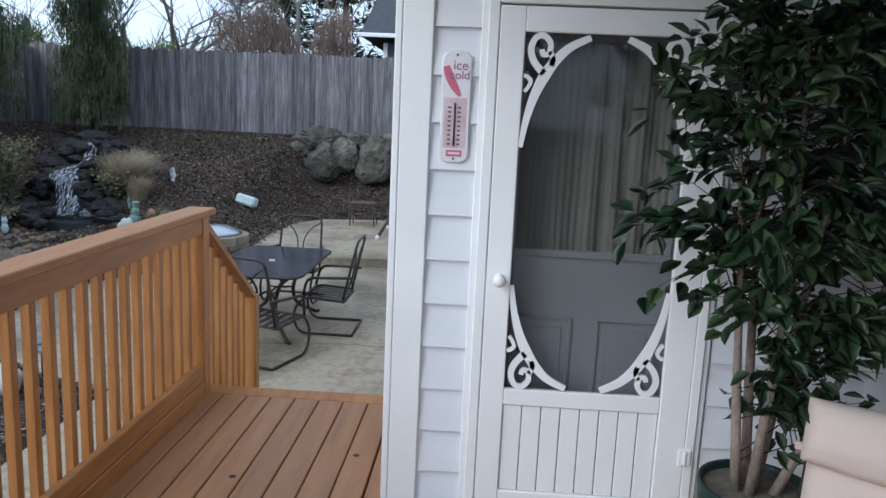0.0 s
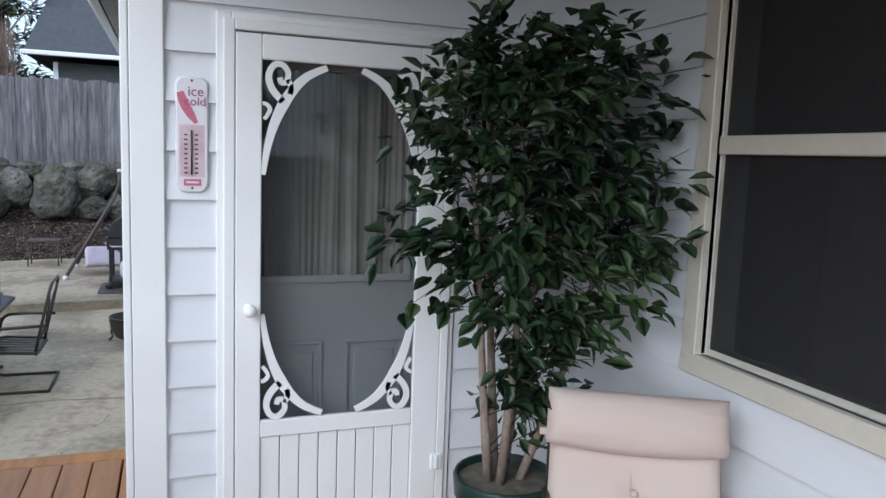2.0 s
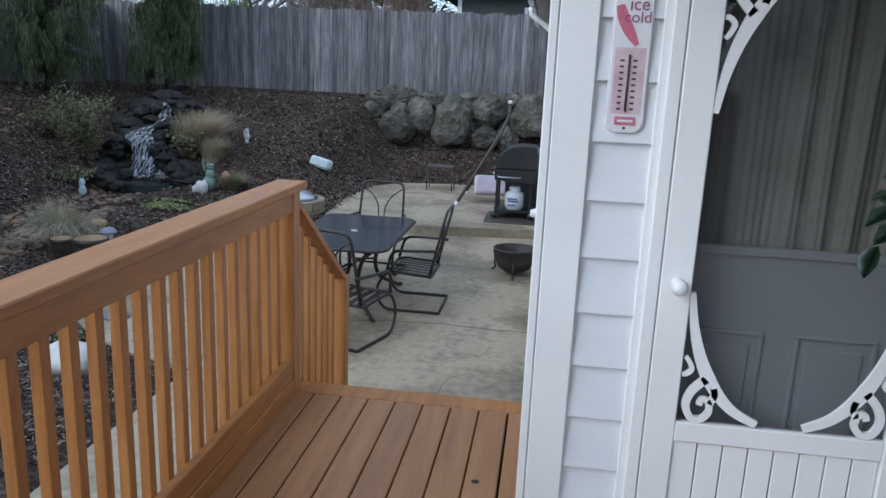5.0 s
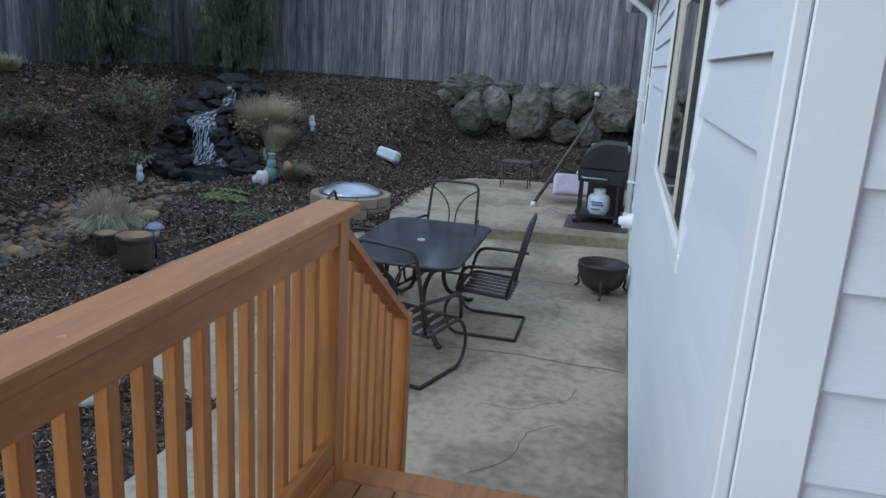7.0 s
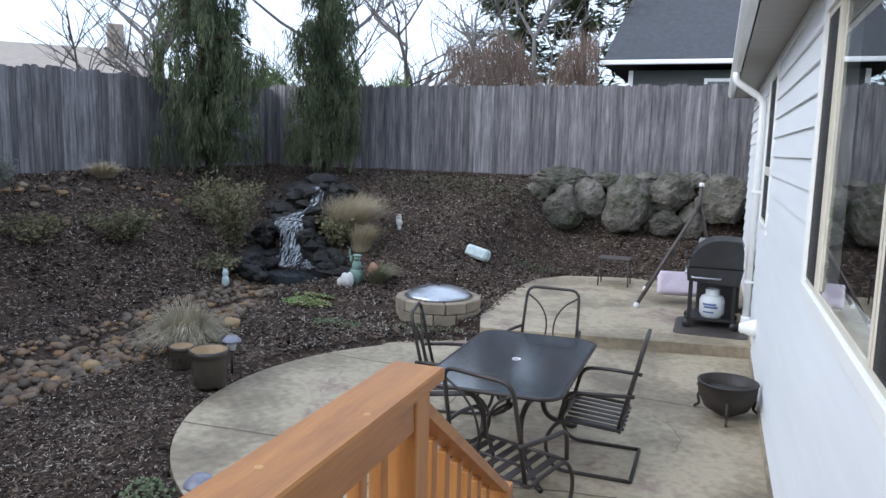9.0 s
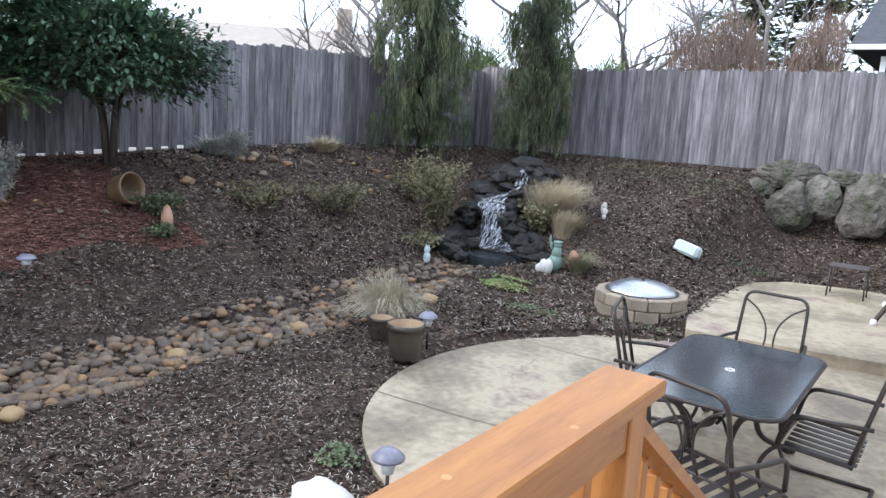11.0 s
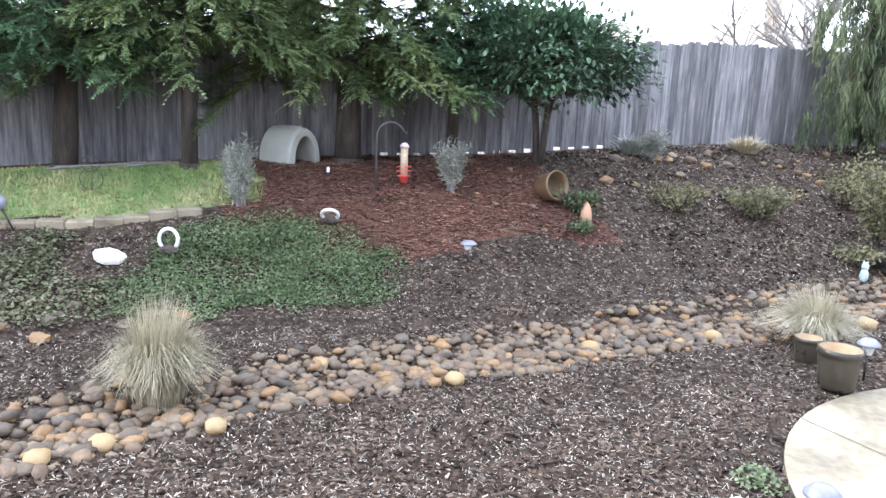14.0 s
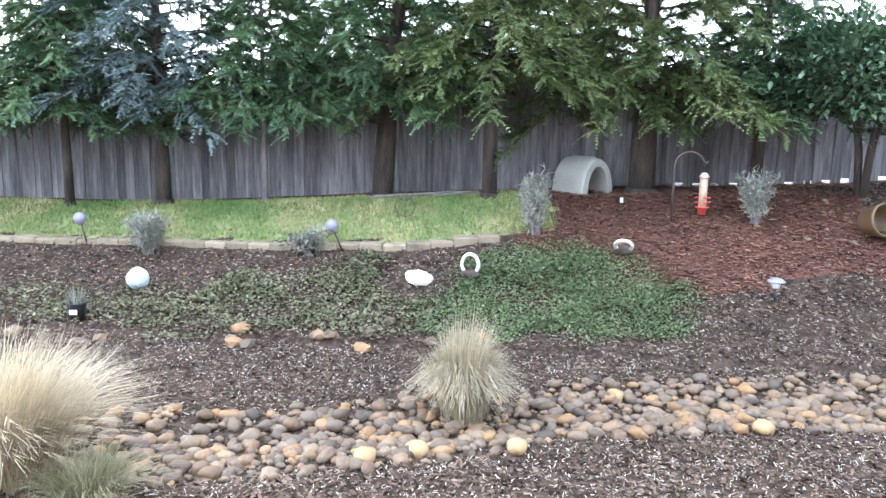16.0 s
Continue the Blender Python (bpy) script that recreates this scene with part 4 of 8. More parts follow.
def build_doors():
    cas = thing("door_casing", (0, 3.08, 0), "white painted door casing", "trim", kind="structure")
    part("jamb", boxes(((0.305, -0.03, 0), (0.36, 0.0, 2.135)), ((0.33, -0.045, 0), (0.372, -0.0301, 2.11)), bevel=0.004), M_white, cas)
    part("jamb", boxes(((1.245, -0.03, 0), (1.30, 0.0, 2.135)), ((1.236, -0.045, 0), (1.275, -0.0301, 2.11)), bevel=0.004), M_white, cas)
    part("head", boxes(((0.361, -0.03, 2.075), (1.244, 0.0, 2.135)), ((0.373, -0.045, 2.068), (1.235, -0.0301, 2.11)), bevel=0.004), M_white, cas)
    part("sill", boxes(((0.38, -0.06, 0.001), (1.24, 0.14, 0.02))), M_bronze, cas)
    door = thing("screen_door", (0.375, 3.035, 0.03), "white wooden screen door with scroll corner brackets", "door")
    L, H = 0.86, 2.03
    fr = [((0, 0, 0), (0.098, 0.032, H)), ((0.742, 0, 0), (L, 0.032, H)), ((0.0985, 0.001, 1.935), (0.7415, 0.031, H)), ((0.0985, 0.001, 0.43), (0.7415, 0.031, 0.5)), ((0.0985, 0.001, 0), (0.7415, 0.031, 0.045))]
    for nm, (a, b) in zip(("stile", "stile", "top_rail", "lock_rail", "bottom_rail"), fr):
        part(nm, boxes((a, b), bevel=0.004), M_white, door)
    slat = mesh_of(boxes(((0.002, 0.012, 0.047), (0.0785, 0.022, 0.428)), bevel=0.003), M_white, name="panel_slat")
    for i in range(8):
        piece("panel_slat", slat, door, pose(0.0985 + i * 0.0803, 0, 0))
    part("screen", boxes(((0.0985, 0.018, 0.5), (0.7415, 0.0185, 1.935))), M_screen, door, "dark fine insect screen")
    for x, z, fx, fz in ((0.0985, 1.935, 1, -1), (0.7415, 1.935, -1, -1), (0.0985, 0.5, 1, 1), (0.7415, 0.5, -1, 1)):
        b = part("corner_bracket", bracket(fx, fz), M_white, door)
        b.location = (x, 0.002, z)
    bm = lathe(bmesh.new(), [(0.0, 0.0), (0.022, 0.0), (0.022, 0.006), (0.011, 0.012), (0.011, 0.03), (0.022, 0.038), (0.026, 0.05), (0.02, 0.064), (0.0, 0.068)], 18)
    bmesh.ops.rotate(bm, verts=bm.verts, matrix=Matrix.Rotation(radians(90), 3, "X"))
    k = part("knob", bm, M_white, door, "round white knob", True)
    k.location = (0.052, 0.0, 0.965)
    for z in (0.25, 1.75):
        part("hinge", boxes(((0.835, -0.012, z - 0.035), (0.885, -0.001, z + 0.035)), ((0.852, -0.02, z - 0.03), (0.866, -0.0121, z + 0.03)), bevel=0.003), M_white, door)
    inner = thing("house_door", (0.37, 3.19, 0.02), "grey panelled house door with curtained glass", "door")
    t = 0.04
    part("frame", boxes(((0, 0, 0), (0.86, t, 1.06)), ((0, 0, 1.06), (0.10, t, 2.04)), ((0.76, 0, 1.06), (0.86, t, 2.04)), ((0.10, 0, 1.95), (0.76, t, 2.04))), M_doorgrey, inner)
    for x in (0.12, 0.48):
        bm = bmesh.new()
        for a, b in (((x, -0.012, 0.15), (x + 0.26, 0.0, 0.165)), ((x, -0.012, 0.78), (x + 0.26, 0, 0.795)), ((x, -0.012, 0.165), (x + 0.015, 0, 0.78)), ((x + 0.245, -0.012, 0.165), (x + 0.26, 0, 0.78)), ((x + 0.04, -0.008, 0.2), (x + 0.22, 0, 0.745))):
            box(bm, a, b, 0.003)
        part("raised_panel", bm, M_doorgrey, inner)
    part("glass_stop", boxes(((0.09, -0.015, 1.05), (0.77, 0.0, 1.08)), ((0.09, -0.015, 1.93), (0.77, 0, 1.96)), ((0.09, -0.015, 1.08), (0.12, 0, 1.93)), ((0.74, -0.015, 1.08), (0.77, 0, 1.93)), bevel=0.003), M_doorgrey, inner)
    p = part("pane", boxes(((0.12, 0.012, 1.08), (0.74, 0.016, 1.93))), M_glass, inner)
    p.visible_shadow = False
    bm = bmesh.new()
    cols = []
    for i in range(90):
        x = 0.09 + i * 0.0077
        y = 0.075 + 0.016 * math.sin(i * 0.42 + 1.3 * math.sin(i * 0.11)) + 0.006 * math.sin(i * 1.7)
        cols.append([bm.verts.new((x + 0.012 * (z - 1.1) * math.sin(i * 0.2), y, z)) for z in (1.03, 1.3, 1.6, 1.95)])
    for a, b in zip(cols, cols[1:]):
        for k in range(3):
            bm.faces.new((a[k], b[k], b[k + 1], a[k + 1]))
    part("curtain", bm, M_drape, inner, "taupe gathered curtain behind glass", True)
    # near-black sheet painted as the unlit room behind the door
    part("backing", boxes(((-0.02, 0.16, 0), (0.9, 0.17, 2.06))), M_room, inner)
    bm = lathe(bmesh.new(), [(0.0, 0.0), (0.03, 0.0), (0.012, 0.01), (0.012, 0.035), (0.027, 0.045), (0.03, 0.06), (0.018, 0.075), (0.0, 0.077)], 16)
    bmesh.ops.rotate(bm, verts=bm.verts, matrix=Matrix.Rotation(radians(90), 3, "X"))
    k = part("door_knob", bm, M_brass, inner, "aged brass knob", True)
    k.location = (0.79, 0, 0.93)


build_doors()


def letters(parent, name, text, size, loc, material):
    cu = bpy.data.curves.new(name, "FONT")
    cu.body, cu.size, cu.extrude, cu.align_x = text, size, 0.0006, "CENTER"
    tmp = new("tmp_text", cu)
    me = bpy.data.meshes.new_from_object(tmp.evaluated_get(bpy.context.evaluated_depsgraph_get()))
    bpy.data.objects.remove(tmp)
    me.materials.append(material)
    ob = new(name, me)
    ob.parent = parent
    ob.matrix_local = pose(*loc, 90, 0, 0)
    return ob


def build_thermometer():
    th = thing("wall_thermometer", (0.217, 3.062, 1.45), "white enamel wall thermometer with faded pink print", "thermometer")
    W, H = 0.118, 0.435
    bm = bmesh.new()
    pts = []
    for cx, cz, a0 in ((W / 2 - 0.035, H - 0.035, 0), (-W / 2 + 0.035, H - 0.035, 90), (-W / 2 + 0.035, 0.035, 180), (W / 2 - 0.035, 0.035, 270)):
        for i in range(6):
            a = radians(a0 + i * 18)
            pts.append((cx + 0.035 * math.cos(a), cz + 0.035 * math.sin(a)))
    rim = [bm.verts.new((x, 0.0, z)) for x, z in pts]
    mid = [bm.verts.new((x * 0.97, -0.012, H / 2 + (z - H / 2) * 0.99)) for x, z in pts]
    top = [bm.verts.new((x * 0.9, -0.016, H / 2 + (z - H / 2) * 0.972)) for x, z in pts]
    n = len(pts)
    for a, b in ((rim, mid), (mid, top)):
        for i in range(n):
            bm.faces.new((a[i], a[(i + 1) % n], b[(i + 1) % n], b[i]))
    bm.faces.new(top)
    bm.faces.new(rim[::-1])
    bmesh.ops.recalc_face_normals(bm, faces=bm.faces)
    part("plate", bm, M_thermo, th)
    yf = -0.0175
    bm = bmesh.new()
    line = smooth_line([(-0.042, 0.375), (-0.03, 0.34), (-0.012, 0.305), (0.004, 0.28), (0.016, 0.262)])
    ribbon(bm, line, [0.016 + 0.018 * math.sin(math.pi * min(1, 0.15 + i / len(line))) for i in range(len(line))], yf, yf + 0.002)
    bmesh.ops.recalc_face_normals(bm, faces=bm.faces)
    part("bottle_print", bm, M_pinkred, th, "faded red bottle shape")
    part("panel_print", boxes(((-0.045, yf + 0.001, 0.06), (0.045, yf + 0.0025, 0.255))), M_rose, th, "mottled pale rose scale field")
    part("label_bar", boxes(((-0.03, yf - 0.001, 0.027), (0.032, yf + 0.001, 0.052))), M_pinkred, th, "small red label bar")
    part("label_line", boxes(((-0.022, yf - 0.0022, 0.036), (0.024, yf - 0.0011, 0.043))), M_thermo, th)
    part("glass_tube", tube(bmesh.new(), [(-0.002, yf - 0.003, 0.068), (-0.002, yf - 0.003, 0.235)], 0.0032, 8), M_ink, th, "dark thermometer tube", True)
    mark = mesh_of(boxes(((-0.006, yf - 0.0005, 0), (0.006, yf + 0.0005, 0.006))), M_ink, name="scale_mark")
    for i in range(9):
        for x in (-0.022, 0.016):
            piece("scale_mark", mark, th, pose(x, 0, 0.072 + i * 0.0178))
    letters(th, "lettering", "ice", 0.052, (0.014, yf, 0.362), M_purple)
    letters(th, "lettering", "cold", 0.046, (0.012, yf, 0.327), M_purple)
    for z in (0.018, 0.418):
        part("screw", boxes(((-0.004, yf - 0.001, z - 0.004), (0.004, yf + 0.002, z + 0.004)), bevel=0.001), M_ink, th)


build_thermometer()


def leaf_mesh(name, material, L=0.085, W=0.05):
    bm = bmesh.new()
    prof = [(0, 0.0), (0.25, 0.75), (0.55, 1.0), (0.8, 0.55), (1.0, 0.0)]
    mid = [bm.verts.new((0, L * t, -0.12 * L * t * t)) for t, _ in prof]
    for s in (-1, 1):
        edge = [bm.verts.new((s * W * 0.5 * w, L * t, -0.12 * L * t * t + 0.16 * W * w)) for t, w in prof[1:-1]]
        bm.faces.new((mid[0], mid[1], edge[0]))
        bm.faces.new((mid[1], mid[2], edge[1], edge[0]))
        bm.faces.new((mid[2], mid[3], edge[2], edge[1]))
        bm.faces.new((mid[3], mid[4], edge[2]))
    return mesh_of(bm, material, True, name)


def leaf_rows(me, mats):
    """Joined copies of a leaf."""
    base = [v.co.copy() for v in me.vertices]
    polys = [tuple(p.vertices) for p in me.polygons]
    vs, fs = [], []
    for m in mats:
        o = len(vs)
        vs += [tuple(m @ c) for c in base]
        fs += [tuple(o + i for i in p) for p in polys]
    return vs, fs


def build_ficus():
    rr = random.Random(11)
    pot = thing("potted_ficus", (1.35, 2.56, 0.0), "artificial ficus tree in yellow wicker basket pot", "plant")
    part("basket", lathe(bmesh.new(), [(0.0, 0.004), (0.15, 0.004), (0.158, 0.02), (0.19, 0.345), (0.175, 0.345), (0.0, 0.29)], 28), M_wicker, pot, "yellow woven wicker basket", True)
    part("rim_band", lathe(bmesh.new(), [(0.186, 0.325), (0.196, 0.33), (0.202, 0.40), (0.196, 0.415), (0.186, 0.41), (0.18, 0.36), (0.178, 0.30)], 28), M_green_rim, pot, "dark green rim band", True)
    bm = lathe(bmesh.new(), [(0.0, 0.395), (0.08, 0.392), (0.187, 0.385)], 24)
    part("moss", bm, M_soil, pot, "grey brown dried moss")
    stems = [[(-0.07, 0.0, 0.38), (-0.10, 0.02, 0.75), (-0.13, 0.03, 1.2), (-0.2, 0.0, 1.7)],
             [(-0.04, -0.04, 0.38), (0.0, -0.03, 0.8), (0.03, 0.0, 1.3), (0.0, 0.03, 2.0)],
             [(0.0, 0.02, 0.38), (0.05, 0.03, 0.8), (0.15, 0.05, 1.4), (0.2, 0.05, 1.95)],
             [(0.05, -0.02, 0.38), (0.16, 0.0, 0.62), (0.30, 0.02, 0.95), (0.42, 0.0, 1.5)],
             [(-0.02, 0.05, 0.38), (-0.04, 0.1, 0.9), (-0.05, 0.15, 1.5), (-0.08, 0.15, 1.9)]]
    tips = []
    for s in stems:
        bm = tube(bmesh.new(), bend(s, 0.2, 5), 0.019, 8, 0.008)
        part("stem", bm, M_stem, pot, "", True)
    br = bmesh.new()
    mats = []
    def crown(z):
        """half width of the crown at a height"""
        return 0.20 + 0.36 * ss((z - 0.72) / 0.5) * (1 - ss((z - 1.75) / 0.55) * 0.62)
    for k in range(350):
        s = stems[rr.randrange(5)]
        i = rr.randrange(1, len(s) - 1) if rr.random() < 0.75 else 0
        t = rr.uniform(0.25 if i == 0 else 0, 1)
        a = Vector(s[i]).lerp(Vector(s[i + 1]), t)
        if a.z < 0.95 and rr.random() < 0.8:
            continue
        ang = rr.uniform(0, math.tau)
        reach = crown(a.z + 0.15) * rr.uniform(0.55, 1.12)
        end = Vector((0.12 + math.cos(ang) * reach, math.sin(ang) * reach * 0.72, a.z + rr.uniform(-0.05, 0.36)))
        end.x = min(end.x, 0.56)
        end.y = min(end.y, 0.42)
        end.z = min(end.z, 2.1)
        midp = a.lerp(end, 0.5) + Vector((0, 0, 0.07))
        tube(br, [a, midp, end], 0.003, 4, 0.001)
        for j in range(rr.randint(9, 15)):
            u = rr.uniform(0.3, 1.08)
            p = a.lerp(midp, u * 2) if u < 0.5 else midp.lerp(end, u * 2 - 1)
            p = p + Vector((rr.gauss(0, 0.025), rr.gauss(0, 0.025), rr.gauss(0, 0.02)))
            d = (end - a).normalized() + Vector((rr.gauss(0, 0.6), rr.gauss(0, 0.6), rr.gauss(-0.55, 0.45)))
            q = d.to_track_quat("Y", "Z").to_matrix().to_4x4()
            sc = rr.uniform(0.66, 1.08)
            if p.y < 0.44 and p.x < 0.58:
                mats.append(Matrix.Translation(p) @ q @ Matrix.Rotation(rr.uniform(-0.7, 0.7), 4, "Y") @ Matrix.Scale(sc, 4))
    part("branchwork", br, M_bark, pot, kind="stuff")
    me = leaf_mesh("leaf", M_fig, 0.088, 0.062)
    mats.sort(key=lambda m: m.translation.y + 0.3 * m.translation.x)
    for m in mats[:260]:
        piece("leaf", me, pot, m)
    vs, fs = leaf_rows(me, mats[260:])
    ob = soup("foliage", vs, fs, M_fig, pot, "dense dark green oval leaves", "stuff")
    ob.data.polygons.foreach_set("use_smooth", [True] * len(ob.data.polygons))


build_ficus()


def pillow_mesh(w, l, t, sag=0.0, puff=0.35, n=24, roll=5, tuft_at=()):
    """A stuffed cushion in local x (width), y (length), z (thickness)."""
    bm = bmesh.new()
    grid = {}
    for side in (1, -1):
        for i in range(n + 1):
            for j in range(n + 1):
                u, v = i / n * 2 - 1, j / n * 2 - 1
                edge = (1 - abs(u) ** 7) * (1 - abs(v) ** roll)
                z = side * t / 2 * (0.25 + 0.75 * max(0, edge) ** puff)
                z += 0.006 * noise.noise(Vector((u * 2.2, v * 2.6, t * 40))) + 0.003 * max(0, abs(u) - 0.5) * math.sin(v * 24 + 5 * u)
                for tu, tv in tuft_at:
                    z -= side * 0.028 * math.exp(-((u - tu) ** 2 + (v - tv) ** 2) / 0.02) if side > 0 else 0
                y = v * l / 2 + (sag * (1 - u * u) if v < 0 else 0) * v
                grid[side, i, j] = bm.verts.new((u * w / 2 * (1 - 0.02 * (1 - edge)), y, z))
        for i in range(n):
            for j in range(n):
                f = (grid[side, i, j], grid[side, i + 1, j], grid[side, i + 1, j + 1], grid[side, i, j + 1])
                bm.faces.new(f if side > 0 else f[::-1])
    ring = [(i, 0) for i in range(n)] + [(n, j) for j in range(n)] + [(i, n) for i in range(n, 0, -1)] + [(0, j) for j in range(n, 0, -1)]
    for a, b in zip(ring, ring[1:] + ring[:1]):
        bm.faces.new((grid[-1, *a], grid[-1, *b], grid[1, *b], grid[1, *a]))
    bmesh.ops.recalc_face_normals(bm, faces=bm.faces)
    return bm


def build_lounge():
    ch = thing("patio_armchair", (1.475, 1.88, 0.0), "dark metal patio armchair with beige tufted cushion", "chair", rz=-29)
    ch.scale = (0.9, 0.9, 0.95)
    fr = bmesh.new()
    for s in (-1, 1):
        tube(fr, bend([(s * 0.30, -0.52, 0.02), (s * 0.30, -0.5, 0.36), (s * 0.30, 0.02, 0.30), (s * 0.30, 0.34, 0.81)], 0.06), 0.014, 8)
        tube(fr, bend([(s * 0.31, -0.48, 0.36), (s * 0.31, -0.46, 0.58), (s * 0.31, 0.17, 0.56)], 0.06), 0.014, 8)
        tube(fr, [(s * 0.30, -0.02, 0.31), (s * 0.30, 0.22, 0.02)], 0.014, 8)
    tube(fr, [(-0.30, 0.34, 0.81), (0.30, 0.34, 0.81)], 0.014, 8)
    tube(fr, [(-0.30, -0.5, 0.35), (0.30, -0.5, 0.35)], 0.014, 8)
    part("frame", fr, M_bronze, ch, "", True)
    seat = part("seat_cushion", pillow_mesh(0.60, 0.56, 0.11), M_cushion, ch, "", True)
    seat.matrix_local = pose(0, -0.23, 0.39, -5, 0, 0)
    tilt = 62
    back = part("back_cushion", pillow_mesh(0.62, 0.62, 0.13, tuft_at=((0.0, -0.02), (-0.55, -0.35), (0.55, -0.35))), M_cushion, ch, "", True)
    back.matrix_local = pose(0, 0.17, 0.575, tilt, 0, 0)
    head = part("head_pillow", pillow_mesh(0.65, 0.19, 0.19, 0.02, 0.5, roll=2.2), M_cushion, ch, "beige head roll pillow", True)
    head.matrix_local = pose(0, 0.205, 0.825, tilt + 8, 0, 0)
    tie = part("tie_strap", boxes(((-0.345, 0.23, 0.74), (-0.30, 0.245, 0.765)), bevel=0.003), M_cushion, ch)
    for x, z in ((0.0, 0.635),):
        bm = lathe(bmesh.new(), [(0.0, 0.016), (0.008, 0.015), (0.013, 0.009), (0.014, 0.0)], 14)
        b = part("button", bm, M_cushion, ch, "covered tuft button", True)
        b.matrix_local = pose(0, 0.122, 0.60, tilt, 0, 0)
    seam = bmesh.new()
    tube(seam, [(-0.296, 0.09, 0.36), (-0.296, 0.26, 0.72)], 0.004, 6)
    tube(seam, [(0.296, 0.09, 0.36), (0.296, 0.26, 0.72)], 0.004, 6)
    tube(seam, [(-0.012, 0.122, 0.61), (-0.014, 0.165, 0.70)], 0.003, 6)
    part("piping", seam, M_cushion, ch, "", True)


build_lounge()
# ---------- patio things ----------
M_tglass = mat("dark_textured_table_glass", [(0.016, 0.026, 0.036), (0.028, 0.042, 0.056)], 3, rough=0.13, bump=0.05, fine=30, rough_var=0.06, bump_dist=0.002, spec=1.0, coat=0.5)
M_black = mat("black_enamel", [(0.012, 0.012, 0.013), (0.028, 0.027, 0.027)], 5, rough=0.38, bump=0.08)
M_iron = mat("brown_black_cast_iron", [(0.02, 0.016, 0.014), (0.05, 0.04, 0.034)], 6, rough=0.55, bump=0.2)
M_steel = mat("galvanised_steel", [(0.40, 0.42, 0.45), (0.55, 0.57, 0.60)], 3, rough=0.3, metal=1.0, bump=0.05)
M_tank = mat("white_tank_paint", [(0.55, 0.58, 0.60), (0.66, 0.69, 0.71)], 5, rough=0.4, bump=0.03)
M_bluelabel = mat("blue_label_print", [(0.05, 0.08, 0.22), (0.09, 0.13, 0.30)], 9, rough=0.4, bump=0)
M_block = mat("tan_retaining_block", [(0.23, 0.185, 0.135), (0.33, 0.275, 0.205)], 4, rough=0.85, bump=0.5, rand=0.12, bump_dist=0.01)
M_pole = mat("weathered_brown_steel", [(0.06, 0.05, 0.047), (0.115, 0.097, 0.09)], 7, rough=0.55, metal=0.4, bump=0.1)
M_lilac = mat("pale_lilac_fabric", [(0.55, 0.47, 0.55), (0.66, 0.58, 0.66)], 3, rough=0.9, bump=0.2)
M_plasticlid = mat("grey_plastic", [(0.20, 0.20, 0.20), (0.28, 0.28, 0.28)], 4, rough=0.5, bump=0.05)


def rounded(w, l, r, n=6):
    out = []
    for cx, cy, a0 in ((w / 2 - r, l / 2 - r, 0), (-w / 2 + r, l / 2 - r, 90), (-w / 2 + r, -l / 2 + r, 180), (w / 2 - r, -l / 2 + r, 270)):
        for i in range(n + 1):
            a = radians(a0 + 90 * i / n)
            out.append((cx + r * math.cos(a), cy + r * math.sin(a)))
    return out


def build_table():
    tb = thing("patio_table", (-1.86, 7.78, PATIO_Z), "rectangular dark glass patio table with bronze metal frame", "table")
    gt = part("glass_top", slab(bmesh.new(), rounded(0.96, 1.62, 0.15), 0.708, 0.716), M_tglass, tb, "dark rippled glass top")
    rim = [(x, y, 0.708) for x, y in rounded(0.985, 1.645, 0.16)]
    part("rim", tube(bmesh.new(), rim + rim[:1], 0.014, 8), M_bronze, tb, "", True)
    part("umbrella_ring", lathe(bmesh.new(), [(0.022, 0.716), (0.034, 0.7165), (0.034, 0.722), (0.022, 0.722), (0.022, 0.716)], 16), M_thermo, gt, "pale umbrella hole ring")
    for sx in (-1, 1):
        for sy in (-1, 1):
            bm = bmesh.new()
            pts = bend([(sx * 0.36, sy * 0.66, 0.69), (sx * 0.20, sy * 0.42, 0.55), (sx * 0.13, sy * 0.34, 0.36), (sx * 0.16, sy * 0.40, 0.16), (sx * 0.34, sy * 0.62, 0.018)], 0.12, 5)
            tube(bm, pts, 0.021, 8)
            tube(bm, [(sx * 0.34, sy * 0.62, 0.018), (sx * 0.37, sy * 0.66, 0.018)], 0.02, 8)
            part("leg", bm, M_bronze, tb, "", True)
    st = bmesh.new()
    for z in (0.36, 0.60):
        k = 0.13 if z < 0.5 else 0.22
        q = 0.34 if z < 0.5 else 0.45
        tube(st, bend([(-k, -q, z), (0, -q * 0.2, z + 0.05), (k, -q, z)], 0.1), 0.012, 6)
        tube(st, bend([(-k, q, z), (0, q * 0.2, z + 0.05), (k, q, z)], 0.1), 0.012, 6)
        tube(st, [(0, -q * 0.5, z + 0.02), (0, q * 0.5, z + 0.02)], 0.012, 6)
    part("stretcher", st, M_bronze, tb, "", True)


build_table()


